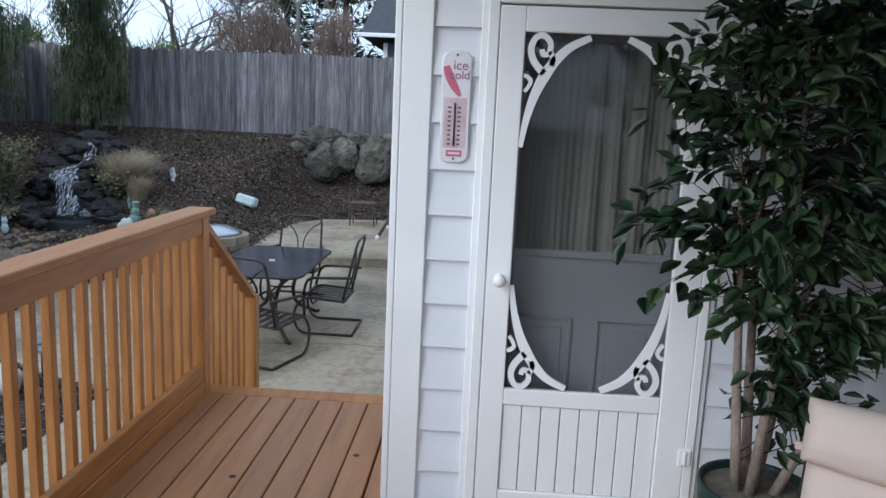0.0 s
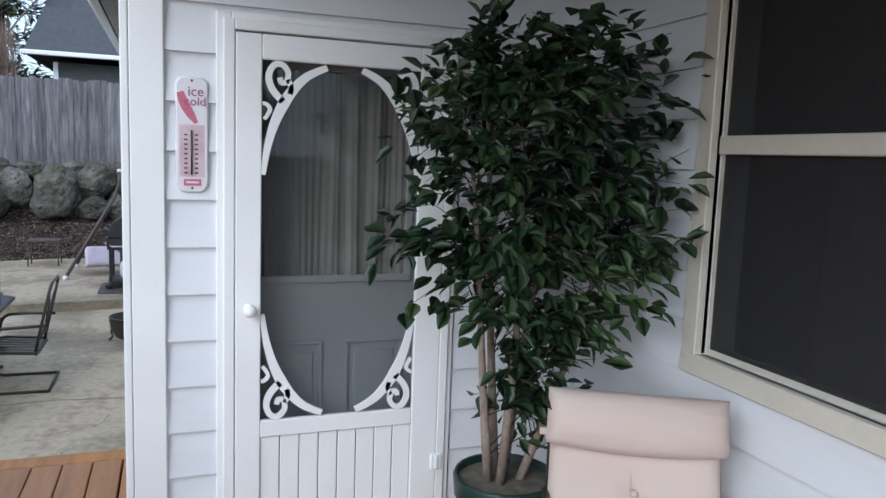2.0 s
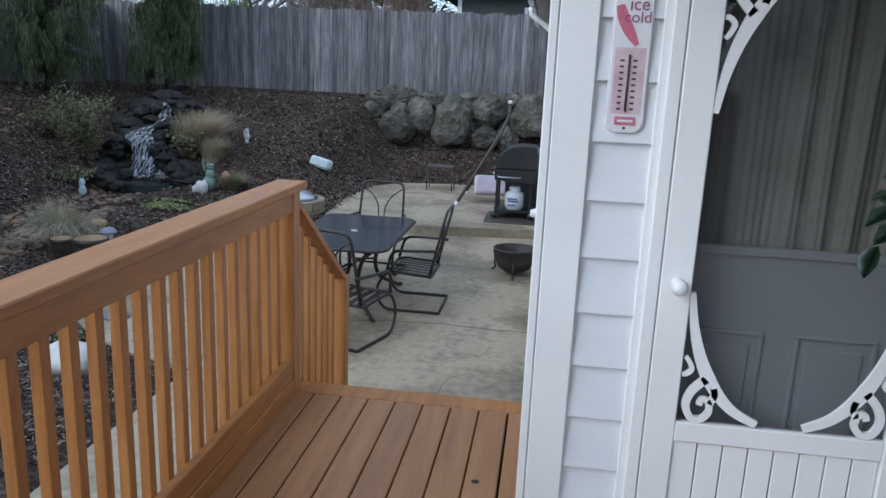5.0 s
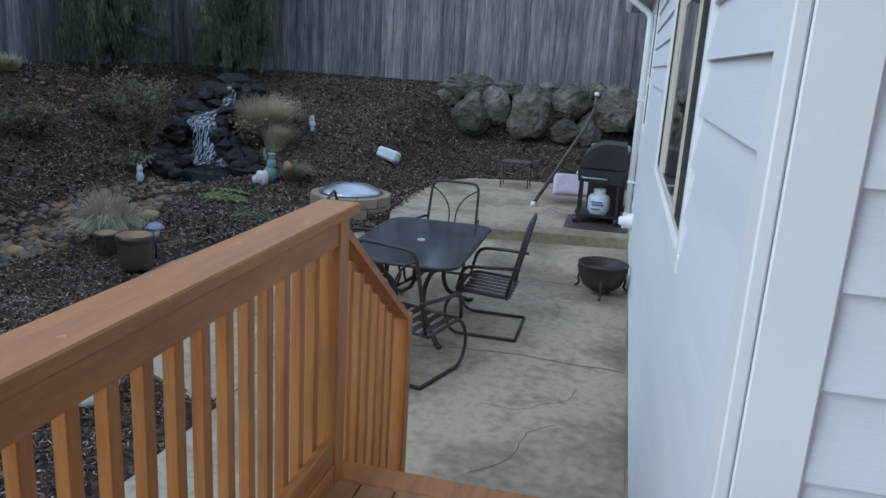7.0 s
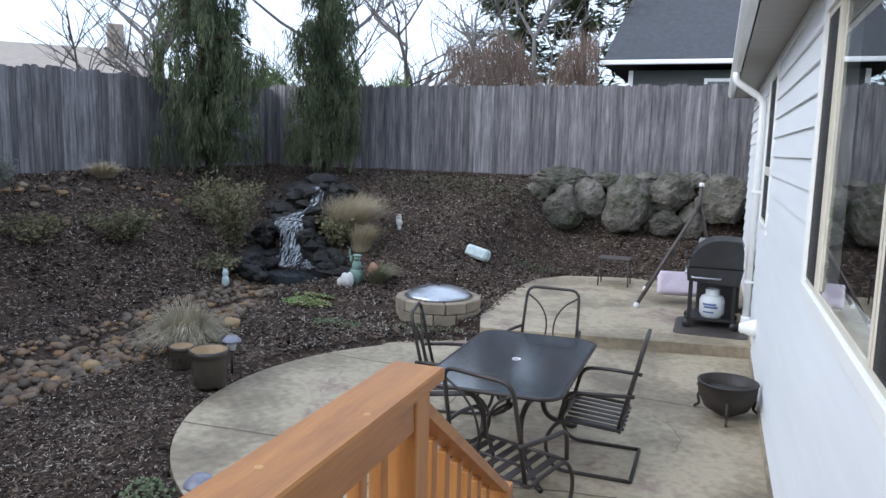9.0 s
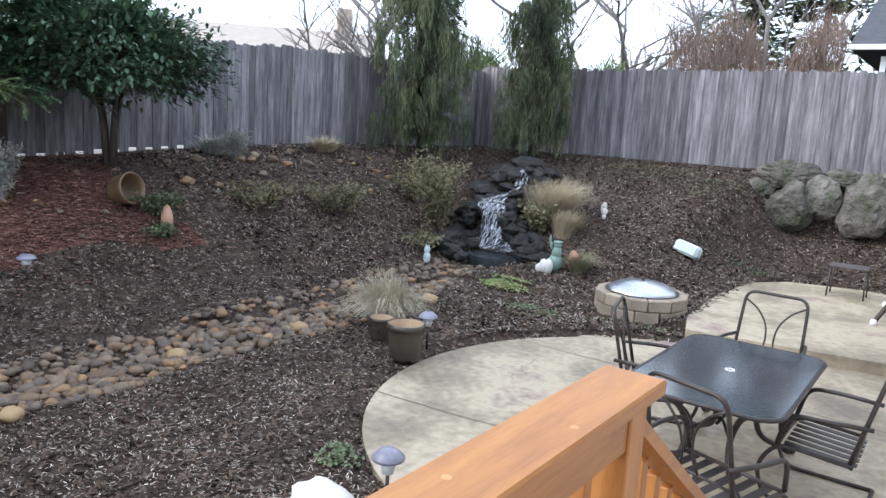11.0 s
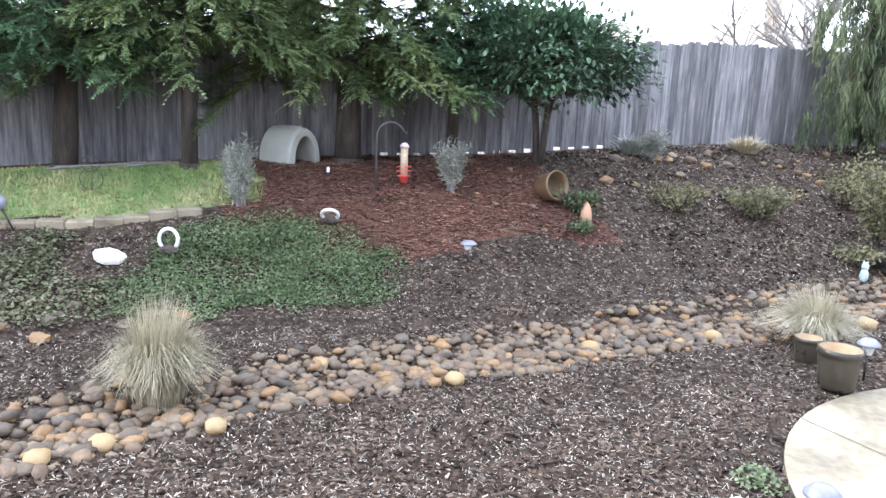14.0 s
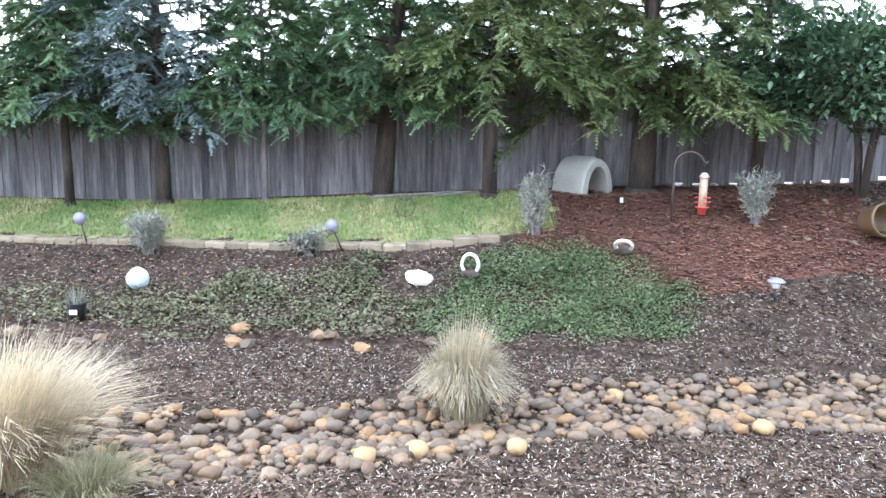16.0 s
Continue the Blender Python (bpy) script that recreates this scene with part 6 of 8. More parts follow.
def build_creek():
    rr = random.Random(21)
    bed = thing("creek_bed", (0, 0, 0), "dry creek bed of rounded river stones", "stones", kind="structure")
    me = [mesh_of(blob(bmesh.new(), (1.0, 0.8, 0.6), rough=0.2, sub=2, seed=s * 2.7 + 0.5), M_stone, True, "stone") for s in range(8)]
    base = [([v.co.copy() for v in m.vertices], [tuple(p.vertices) for p in m.polygons]) for m in me]
    places = []
    y = -2.6
    while len(places) < 3900:
        y = rr.uniform(-2.6, 12.4)
        e = rr.gauss(0, 0.44)
        if abs(e) > 0.62 + 0.22 * noise.noise(Vector((y * 1.6, 3, 0))):
            continue
        s = rr.choice((0.025, 0.031, 0.038, 0.045, 0.054, 0.074))
        if y > 8.5:
            s *= 0.9
        x = creek_x(y) + e * (1.0 - 0.25 * ss((y - 9) / 3))
        if in_patio(x, y, 0.2):
            continue
        places.append((x, y, s))
    places.sort(key=lambda p: math.hypot(p[0] + 0.8, p[1] - 2.6))
    vs, fs = [], []
    for i, (x, y, s) in enumerate(places):
        z = gz(x, y) + s * rr.uniform(0.1, 0.55)
        m = pose(x, y, z, rr.uniform(-18, 18), rr.uniform(-18, 18), rr.uniform(0, 360)) @ Matrix.Diagonal((s * rr.uniform(0.9, 1.25), s, s, 1))
        k = rr.randrange(8)
        if i < 300:
            piece("stone", me[k], bed, m)
        else:
            c, f = base[k]
            o = len(vs)
            vs += [tuple(m @ v) for v in c]
            fs += [tuple(o + j for j in p) for p in f]
    ob = soup("stone_bed", vs, fs, M_stone_i, bed, "many rounded brown and grey river stones", "stuff")
    ob.data.polygons.foreach_set("use_smooth", [True] * len(ob.data.polygons))
    for x, y, s in ((-6.72, 4.0, 0.075), (-6.0, 9.9, 0.10), (-5.62, 3.0, 0.08), (-5.5, 1.95, 0.085), (-6.45, 6.6, 0.09), (-5.9, 4.9, 0.08), (-5.65, 2.3, 0.09), (-6.3, 8.0, 0.09)):
        st = part("ochre_stone", blob(bmesh.new(), (s * 1.2, s, s * 0.7), rough=0.15, sub=2, seed=x), M_ochre, bed, "ochre yellow stone", True)
        st.location = (x, y, gz(x, y) + s * 0.5)
    # stray stones along the foot of the bank
    vs, fs = [], []
    for k in range(90):
        x, y = (rr.uniform(-8.5, -7.9), rr.uniform(-2, 3)) if k < 22 else (rr.uniform(-10.8, -9.0), rr.uniform(9.0, 14.5)) if k < 60 else (rr.uniform(-10.4, -8.7), rr.uniform(6.5, 9.5))
        s = rr.uniform(0.05, 0.11) if k < 60 else rr.uniform(0.025, 0.05)
        m = pose(x, y, gz(x, y) + s * 0.25, 0, 0, rr.uniform(0, 360)) @ Matrix.Scale(s, 4)
        c, f = base[rr.randrange(8)]
        o = len(vs)
        vs += [tuple(m @ v) for v in c]
        fs += [tuple(o + j for j in p) for p in f]
    tagged(soup("stray_stones", vs, fs, M_stone_i, None, "", "stuff"), "scattered tan stones on the mulch bank", "stones")


build_creek()


def build_mulch():
    rr = random.Random(3)
    for name, material, count, lo, hi, label in (("mulch_chips", M_chip, 66000, 0.011, 0.032, "dark brown bark chips"), ("pale_chips", M_chip_pale, 70000, 0.006, 0.019, "pale weathered wood chips")):
        vs, fs = [], []
        n = 0
        while n < count:
            x, y = rr.uniform(-11.6, 0.0), rr.uniform(-4, 18.3)
            if rr.random() > (4.6 / max(4.6, math.hypot(x + 0.7, y - 2.5))) ** 1.1:
                continue
            if in_patio(x, y, 0.01) or (x > -1.3 and y < 15.5) or zone(x, y) == 1:
                continue
            if abs(x - creek_x(y)) < 0.5 and y < 12 and rr.random() < 0.85:
                continue
            if zone(x, y) == 2 and rr.random() < 0.75:
                continue
            n += 1
            L, W = rr.uniform(lo, hi), rr.uniform(lo, hi) * (0.42 if material is M_chip else 0.25)
            if y > 9:
                L, W = L * 1.5, W * 1.5
            a, tx, ty = rr.uniform(0, math.tau), rr.gauss(0, 0.35), rr.gauss(0, 0.35)
            c, s = math.cos(a), math.sin(a)
            z = gz(x, y) + rr.uniform(0.004, 0.022)
            o = len(vs)
            for u, v in ((-L, -W), (L, -W * 0.6), (L * 0.9, W), (-L * 0.8, W * 0.8)):
                dx, dy = u * c - v * s, u * s + v * c
                vs.append((x + dx, y + dy, z + dx * tx + dy * ty))
            fs.append((o, o + 1, o + 2, o + 3))
        tagged(soup(name, vs, fs, material, None, "", "stuff"), label + " over the garden beds", "mulch")
    vs, fs = [], []
    n = 0
    while n < 20000:
        x, y = rr.uniform(-12.4, -8.2), rr.uniform(-3, 8.8)
        if zone(x, y) != 2 and rr.random() < 0.93:
            continue
        n += 1
        L, W = rr.uniform(0.012, 0.042), rr.uniform(0.004, 0.011)
        a = rr.uniform(0, math.tau)
        c, s = math.cos(a), math.sin(a)
        z = gz(x, y) + rr.uniform(0.005, 0.03)
        o = len(vs)
        for u, v in ((-L, -W), (L, -W), (L, W), (-L, W)):
            vs.append((x + u * c - v * s, y + u * s + v * c, z + u * rr.uniform(-0.2, 0.2)))
        fs.append((o, o + 1, o + 2, o + 3))
    tagged(soup("needle_litter", vs, fs, M_twig, None, "", "stuff"), "red brown fallen conifer needles under trees", "litter")


build_mulch()


# ---------- garden: plants ----------
def blades(n, height, spread, lean, rr, width=0.006, droop=0.5, base=0.06):
    vs, fs = [], []
    for k in range(n):
        a = rr.uniform(0, math.tau)
        d = Vector((math.cos(a), math.sin(a), 0))
        h = height * rr.uniform(0.6, 1.08)
        out = spread * rr.uniform(0.1, 1.0) ** 0.8
        b0 = d * base * rr.random() + Vector((rr.gauss(0, base * 0.4), rr.gauss(0, base * 0.4), 0))
        w = Vector((-d.y, d.x, 0)) * width * rr.uniform(0.6, 1.3)
        o = len(vs)
        for i in range(4):
            t = i / 3
            p = b0 + d * out * (t ** 1.4) + Vector((lean[0], lean[1], 0)) * t * t + Vector((0, 0, h * (t - droop * (out / max(spread, 0.01)) * t * t * t * 0.8)))
            ww = w * (1 - t * 0.85)
            vs += [tuple(p - ww), tuple(p + ww)]
        for i in range(3):
            fs.append((o + 2 * i, o + 2 * i + 1, o + 2 * i + 3, o + 2 * i + 2))
    return vs, fs


def tuft(x, y, n, height, spread, material, label, seed, lean=(0, 0), width=0.006, droop=0.5, base=0.08, name="grass_tuft"):
    t = thing(name, (x, y, gz(x, y) - 0.01), label, "ornamental grass")
    rr = random.Random(seed)
    vs, fs = blades(n, height, spread, lean, rr, width, droop, base)
    soup("foliage", vs, fs, material, t, "", "stuff")
    bm = lathe(bmesh.new(), [(0.0, 0.05), (base * 0.8, 0.04), (base * 1.2, -0.01)], 10)
    part("crown", bm, M_soil, t)


tuft(-6.4, 2.68, 2600, 0.98, 0.42, M_feather, "tuft of dry pale feather grass among stones", 1, (0.0, 0.03), 0.004, 0.9, 0.11)
tuft(-5.35, -0.35, 3000, 1.05, 0.78, M_straw, "large clump of dry straw coloured grass", 2, (0.05, 0.1), 0.004, 0.55, 0.22)
tuft(-4.95, 0.35, 700, 0.40, 0.42, M_greygrass, "low clump of grey-green grass", 3, (0, 0), 0.004, 0.8, 0.12)
tuft(-5.8, 8.85, 1900, 0.72, 0.55, M_feather, "arching pale grey-green grass behind clay pots", 4, (-0.05, 0), 0.005, 0.95, 0.10)
tuft(-6.78, 14.35, 1900, 0.80, 0.62, M_straw, "wind-swept straw grass above waterfall", 5, (0.30, -0.08), 0.006, 0.25, 0.2)
tuft(-6.15, 13.75, 700, 0.5, 0.28, M_straw, "short straw grass on the bank", 6, (0.12, 0), 0.006, 0.15, 0.10)
tuft(-5.3, 12.6, 600, 0.36, 0.34, M_greygrass, "small grey-green grass beside statue", 7, (0.08, 0), 0.006, 0.5, 0.08)
tuft(-10.6, 12.6, 700, 0.35, 0.5, M_straw, "low straw grass below side fence", 8, (0, 0), 0.007, 0.7, 0.12)
tuft(-7.85, 14.95, 700, 0.62, 0.45, M_greygrass, "straw grass over the top of the rocks", 9, (-0.05, 0), 0.007, 0.7, 0.14)
tuft(-10.95, 10.4, 500, 0.4, 0.45, M_lav, "grey grass clump below side fence", 10, (0, 0), 0.007, 0.6, 0.12)


def shrub(x, y, height, rad, material, label, seed, n=900, leaf=0.03, twig=None, name="shrub", upright=False):
    rr = random.Random(seed)
    t = thing(name, (x, y, gz(x, y) - 0.01), label, "shrub")
    br = bmesh.new()
    vs, fs = [], []
    stems = 26
    for k in range(stems):
        a = rr.uniform(0, math.tau)
        out = rad * rr.uniform(0.2, 1.0) * (0.5 if upright else 1)
        end = Vector((math.cos(a) * out, math.sin(a) * out, height * rr.uniform(0.6, 1.05)))
        mid = end * 0.5 + Vector((0, 0, height * 0.1))
        tube(br, [Vector((rr.gauss(0, 0.03), rr.gauss(0, 0.03), 0)), mid, end], 0.008, 4, 0.003)
        for j in range(n // stems):
            u = rr.uniform(0.2, 1.0)
            p = mid * (u * 2) if u < 0.5 else mid.lerp(end, u * 2 - 1)
            p = p + Vector((rr.gauss(0, rad * 0.12), rr.gauss(0, rad * 0.12), rr.gauss(0, height * 0.05)))
            d = Vector((rr.gauss(0, 1), rr.gauss(0, 1), rr.gauss(0.6 if upright else 0.1, 0.7))).normalized() * leaf * rr.uniform(0.6, 1.5)
            s = d.orthogonal().normalized() * leaf * (0.085 if upright else 0.4)
            o = len(vs)
            vs += [tuple(p), tuple(p + d * 0.5 + s), tuple(p + d), tuple(p + d * 0.5 - s)]
            fs.append((o, o + 1, o + 2, o + 3))
    part("branchwork", br, M_bark if twig is None else twig, t, kind="stuff")
    soup("foliage", vs, fs, material, t, "", "stuff")


shrub(-8.05, 12.75, 1.3, 0.62, M_shrub, "olive green leafy shrub beside waterfall", 31, 2600, 0.05)
shrub(-8.75, 11.1, 0.55, 0.6, M_shrub, "sparse olive shrub on the bank", 32, 1100, 0.05)
shrub(-9.0, 9.8, 0.45, 0.55, M_shrub, "low sparse olive shrub on mulch", 33, 600, 0.05)
shrub(-9.0, 13.3, 0.7, 0.6, M_shrub, "olive shrub on the slope", 34, 1000, 0.05)
shrub(-10.05, 3.84, 0.74, 0.36, M_lav, "grey upright lavender bush at lawn edge", 35, 3400, 0.08, M_greybark, "lavender_bush", True)
shrub(-9.85, 6.6, 0.62, 0.4, M_lav, "bare grey lavender bush on needle litter", 36, 1800, 0.08, M_greybark, "lavender_bush", True)
shrub(-10.25, -1.05, 0.5, 0.5, M_lav, "rounded grey lavender bush by block edging", 37, 3600, 0.075, M_greybark, "lavender_bush", True)
shrub(-10.0, 1.0, 0.32, 0.4, M_lav, "dry brown winter stems below edging", 38, 500, 0.06, M_greybark)
shrub(-10.4, 10.4, 0.5, 0.45, M_lav, "grey-green shrub below side fence", 39, 1800, 0.07, M_greybark, "lavender_bush", True)
shrub(-6.62, 13.75, 0.55, 0.4, M_shrub, "dark leafy growth beside falling water", 40, 800, 0.06)
shrub(-7.75, 12.0, 0.3, 0.42, M_shrub, "low leafy growth round owl ornament", 43, 500, 0.05)
shrub(-9.1, 8.15, 0.3, 0.36, M_weep, "dark trailing plant spilling from tipped pot", 41, 900, 0.05, name="trailing_plant")
shrub(-8.72, 8.0, 0.14, 0.3, M_weep, "low dark mat of trailing plant", 42, 500, 0.05, name="trailing_plant")


def cover(name, label, spots, n, material, size, seed, mound=0.12):
    rr = random.Random(seed)
    vs, fs = [], []
    for k in range(n):
        cx, cy, rx, ry = spots[rr.randrange(len(spots))]
        a, r = rr.uniform(0, math.tau), rr.random() ** 0.6 * (1.0 + abs(rr.gauss(0, 0.13)))
        x, y = cx + rx * r * math.cos(a), cy + ry * r * math.sin(a)
        x += 0.2 * noise.noise(Vector((x * 1.7, y * 1.7, 4)))
        y += 0.2 * noise.noise(Vector((x * 1.7, y * 1.7, 8)))
        z = gz(x, y) + mound * max(0, 1 - r * r) * rr.uniform(0.3, 1.0) + rr.uniform(0.01, 0.05)
        d = Vector((rr.gauss(0, 1), rr.gauss(0, 1), rr.gauss(0.2, 0.3))).normalized() * size * rr.uniform(0.6, 1.3)
        s = d.cross(Vector((rr.gauss(0, 0.4), rr.gauss(0, 0.4), 1))).normalized() * size * 0.42
        p = Vector((x, y, z))
        o = len(vs)
        vs += [tuple(p), tuple(p + d * 0.5 + s), tuple(p + d), tuple(p + d * 0.5 - s)]
        fs.append((o, o + 1, o + 2, o + 3))
    tagged(soup(name, vs, fs, material, None, "", "stuff"), label, "groundcover")


cover("groundcover", "dense green leafy groundcover on the bank", [(-9.0, 3.55, 0.75, 1.05), (-8.75, 4.3, 0.75, 1.0), (-9.35, 3.9, 0.5, 0.8), (-8.6, 3.2, 0.6, 0.9), (-8.5, 4.65, 0.5, 0.7)], 28000, M_cover, 0.032, 51, 0.06)
cover("groundcover", "dull green groundcover straggling over mulch", [(-9.1, -2.4, 0.7, 1.0), (-9.0, -0.9, 0.5, 0.9), (-8.75, 0.2, 0.55, 0.7), (-8.95, 1.2, 0.6, 0.6), (-8.6, 1.9, 0.5, 0.7), (-9.5, 1.6, 0.35, 0.5), (-9.3, 0.3, 0.3, 0.4)], 9500, M_cover_b, 0.042, 52, 0.09)
cover("moss_patch", "bright green moss patch by the creek", [(-5.85, 11.45, 0.35, 0.22)], 1600, M_blade, 0.03, 53, 0.08)
cover("weed_patch", "sparse green weeds along back fence foot", [(-6.6, 17.3, 0.9, 0.6), (-5.4, 17.2, 0.8, 0.6), (-4.5, 16.7, 0.5, 0.6)], 1500, M_cover_b, 0.04, 55, 0.05)
cover("weed_patch", "small green weeds at patio edge", [(-3.75, 10.75, 0.45, 0.25), (-3.78, 5.95, 0.12, 0.12), (-3.4, 15.4, 0.5, 0.2), (-4.9, 10.6, 0.3, 0.25)], 800, M_cover, 0.035, 54, 0.05)


def build_lawn():
    rr = random.Random(61)
    vs, fs = [], []
    n = 0
    while n < 26000:
        x, y = rr.uniform(-13, -9.9), rr.uniform(-6, 4.4)
        if zone(x, y) != 1 or x > WALL_X(y) - 0.12:
            continue
        n += 1
        a = rr.uniform(0, math.tau)
        h, w = rr.uniform(0.03, 0.07), 0.007
        z = gz(x, y)
        o = len(vs)
        vs += [(x - w * math.cos(a), y - w * math.sin(a), z), (x + w * math.cos(a), y + w * math.sin(a), z), (x + rr.gauss(0, 0.02), y + rr.gauss(0, 0.02), z + h)]
        fs.append((o, o + 1, o + 2))
    tagged(soup("lawn_grass", vs, fs, M_blade, None, "", "stuff"), "patchy green winter lawn above block edging", "grass")


build_lawn()


M_edge = mat("tan_edging_block", [(0.13, 0.115, 0.075), (0.24, 0.195, 0.135), (0.30, 0.25, 0.18)], 5, rough=0.9, bump=0.6, fine=9, rand=0.2, bump_dist=0.012)


def build_edging():
    wall = thing("block_edging", (0, 0, 0), "low tan concrete block edging along the lawn", "retaining wall", kind="structure")
    me = [mesh_of(boxes(((-0.15, -0.1, -0.12), (0.15, 0.1, 0.085)), bevel=0.014), M_edge, name="block"), mesh_of(boxes(((-0.15, -0.09, -0.12), (0.15, 0.1, 0.075)), bevel=0.02), M_edge, name="block")]
    y, i = -8.0, 0
    while y < 3.45:
        x = WALL_X(y)
        turn = math.degrees(math.atan2(0.3, WALL_X(y + 0.3) - x))
        piece("block", me[i % 2], wall, pose(x, y, gz(x - 0.15, y) - 0.095, R.uniform(-1.5, 1.5), R.uniform(-1.5, 1.5), turn + R.uniform(-3, 3)))
        y += 0.292 * math.sin(radians(turn))
        i += 1


build_edging()


# ---------- garden: ornaments ----------
M_glaze = mat("brown_glazed_clay", [(0.035, 0.029, 0.022), (0.07, 0.057, 0.042)], 5, rough=0.3, bump=0.05)
M_insidepot = mat("pale_tan_bare_clay", [(0.38, 0.27, 0.16), (0.50, 0.37, 0.24)], 5, rough=0.85, bump=0.1)
M_terra = mat("orange_terracotta", [(0.38, 0.20, 0.12), (0.52, 0.31, 0.21)], 5, rough=0.8, bump=0.15)
M_ochrepot = mat("ochre_glazed_pot", [(0.085, 0.052, 0.028), (0.16, 0.10, 0.05)], 4, rough=0.45, bump=0.1)
M_plaster = mat("white_cast_plaster", [(0.55, 0.54, 0.50), (0.70, 0.69, 0.65)], 6, rough=0.8, bump=0.3)
M_celadon = mat("pale_green_glaze", [(0.13, 0.22, 0.18), (0.24, 0.33, 0.28)], 5, rough=0.45, bump=0.1)
M_paleblue = mat("pale_aqua_stone", [(0.36, 0.47, 0.48), (0.64, 0.71, 0.69)], 9, rough=0.6, bump=0.3)
M_whiterock = mat("white_quartz_rock", [(0.55, 0.52, 0.46), (0.74, 0.72, 0.67)], 4, rough=0.7, bump=0.4)
M_solar = mat("grey_lilac_solar_cap", [(0.16, 0.16, 0.20), (0.28, 0.28, 0.34)], 6, rough=0.35, bump=0.02)
M_doghouse = mat("beige_plastic", [(0.34, 0.34, 0.30), (0.42, 0.42, 0.38)], 3, rough=0.6, bump=0.1)
M_feedred = mat("red_plastic", [(0.55, 0.05, 0.05), (0.68, 0.12, 0.10)], 5, rough=0.35, bump=0)
M_seed = mat("bird_seed_in_tube", [(0.35, 0.25, 0.17), (0.55, 0.42, 0.30)], 30, rough=0.4, bump=0.2)


def pot_thing(x, y, r, h, label):
    p = thing("clay_pot", (x, y, gz(x, y) - 0.005), label, "pot")
    part("vessel", lathe(bmesh.new(), [(0.0, 0.0), (r * 0.72, 0.0), (r * 0.8, h * 0.1), (r * 0.93, h * 0.75), (r * 0.94, h * 0.84), (r, h * 0.86), (r * 1.01, h), (r * 0.92, h), (r * 0.88, h * 0.85), (r * 0.78, h * 0.48), (0.0, h * 0.47)], 28), M_glaze, p, "", True)
    part("inside", lathe(bmesh.new(), [(0.0, h * 0.52), (r * 0.78, h * 0.54), (r * 0.872, h * 0.88), (r * 0.912, h * 0.99)], 28), M_insidepot, p, "bare orange clay inside", True)


pot_thing(-4.88, 8.02, 0.185, 0.36, "brown glazed clay pot, empty, beside patio")
pot_thing(-5.44, 8.32, 0.13, 0.24, "small brown glazed clay pot")


def solar_lamp(x, y, h, label, tilt=0.0, glob=False):
    l = thing("solar_lamp", (x, y, gz(x, y)), label, "solar lamp")
    l.matrix_world = pose(x, y, gz(x, y) - 0.02, tilt, 0, 0)
    part("stake", tube(bmesh.new(), [(0, 0, 0), (0, 0, h * 0.62)], 0.011, 8), M_black, l, "", True)
    if glob:
        part("globe", lathe(bmesh.new(), [(0.0, h * 0.6), (0.035, h * 0.62), (0.075, h * 0.74), (0.08, h * 0.84), (0.05, h * 0.95), (0.0, h * 0.98)], 16), M_solar, l, "pale grey lilac glass head", True)
    else:
        part("lens", lathe(bmesh.new(), [(0.0, h * 0.6), (0.035, h * 0.62), (0.055, h * 0.84), (0.0, h * 0.84)], 14), M_tank, l, "ribbed clear lens", True)
        part("cap", lathe(bmesh.new(), [(0.0, h), (0.05, h * 0.98), (0.095, h * 0.88), (0.098, h * 0.84), (0.0, h * 0.84)], 18), M_solar, l, "grey lilac cap", True)


solar_lamp(-4.92, 8.42, 0.40, "black stake solar lamp beside clay pot")
solar_lamp(-3.17, 5.72, 0.40, "black stake solar lamp at patio edge")
solar_lamp(-8.42, 6.2, 0.30, "low solar lamp on the mulch bank")
solar_lamp(-10.0, 1.43, 0.46, "leaning solar lamp with globe head by edging", 22, True)
solar_lamp(-10.6, -1.95, 0.46, "leaning solar lamp with globe head at lawn edge", 12, True)


def stone_thing(name, x, y, size, material, label, category, seed, sub=3, lift=0.55, rz=0.0, rough=0.16):
    ob = tagged(part(name, blob(bmesh.new(), size, rough=rough, sub=sub, seed=seed), material, None, "", True), label, category)
    ob.matrix_world = pose(x, y, gz(x, y) + size[2] * lift, 0, 0, rz)
    return ob


stone_thing("white_rock", -3.36, 5.38, (0.21, 0.17, 0.15), M_whiterock, "rough white quartz rock at patio edge", "rock", 4.4)
slabstone = bmesh.new()
slab(slabstone, [(-0.15, -0.13), (0.02, -0.17), (0.13, -0.1), (0.16, 0.05), (0.06, 0.16), (-0.08, 0.12), (-0.17, 0.05)], -0.04, 0.035)
bmesh.ops.bevel(slabstone, geom=list(slabstone.edges), offset=0.018, segments=2, affect="EDGES")
flat = tagged(part("flat_white_stone", slabstone, M_whiterock), "flat white stone slab tilted on the bank", "rock")
flat.matrix_world = pose(-9.3, 2.38, gz(-9.3, 2.38) + 0.05, 0, 14, 20)
stone_thing("globe_ornament", -9.55, -0.95, (0.13, 0.13, 0.13), M_paleblue, "pale aqua glass globe ornament on mulch", "ornament", 7.7, lift=0.85, rough=0.05)
blk = tagged(part("stone_block", boxes(((-0.21, -0.1, -0.08), (0.21, 0.1, 0.12)), bevel=0.04), M_paleblue), "pale aqua stone block lying on mulch", "ornament")
blk.matrix_world = pose(-4.22, 14.25, gz(-4.22, 14.25) + 0.09, -18, 12, -12)


def statue(name, x, y, rows, material, label, rz=0.0):
    bm = bmesh.new()
    for (px, py, pz, a, b, c) in rows:
        blob(bm, (a, b, c), (px, py, pz), 0.06, 2, px * 7 + pz)
    ob = tagged(part(name, bm, material, None, "", True), label, "statue")
    ob.matrix_world = pose(x, y, gz(x, y) - 0.01, 0, 0, rz) @ Matrix.Diagonal((0.78, 0.78, 0.88, 1))
    return ob


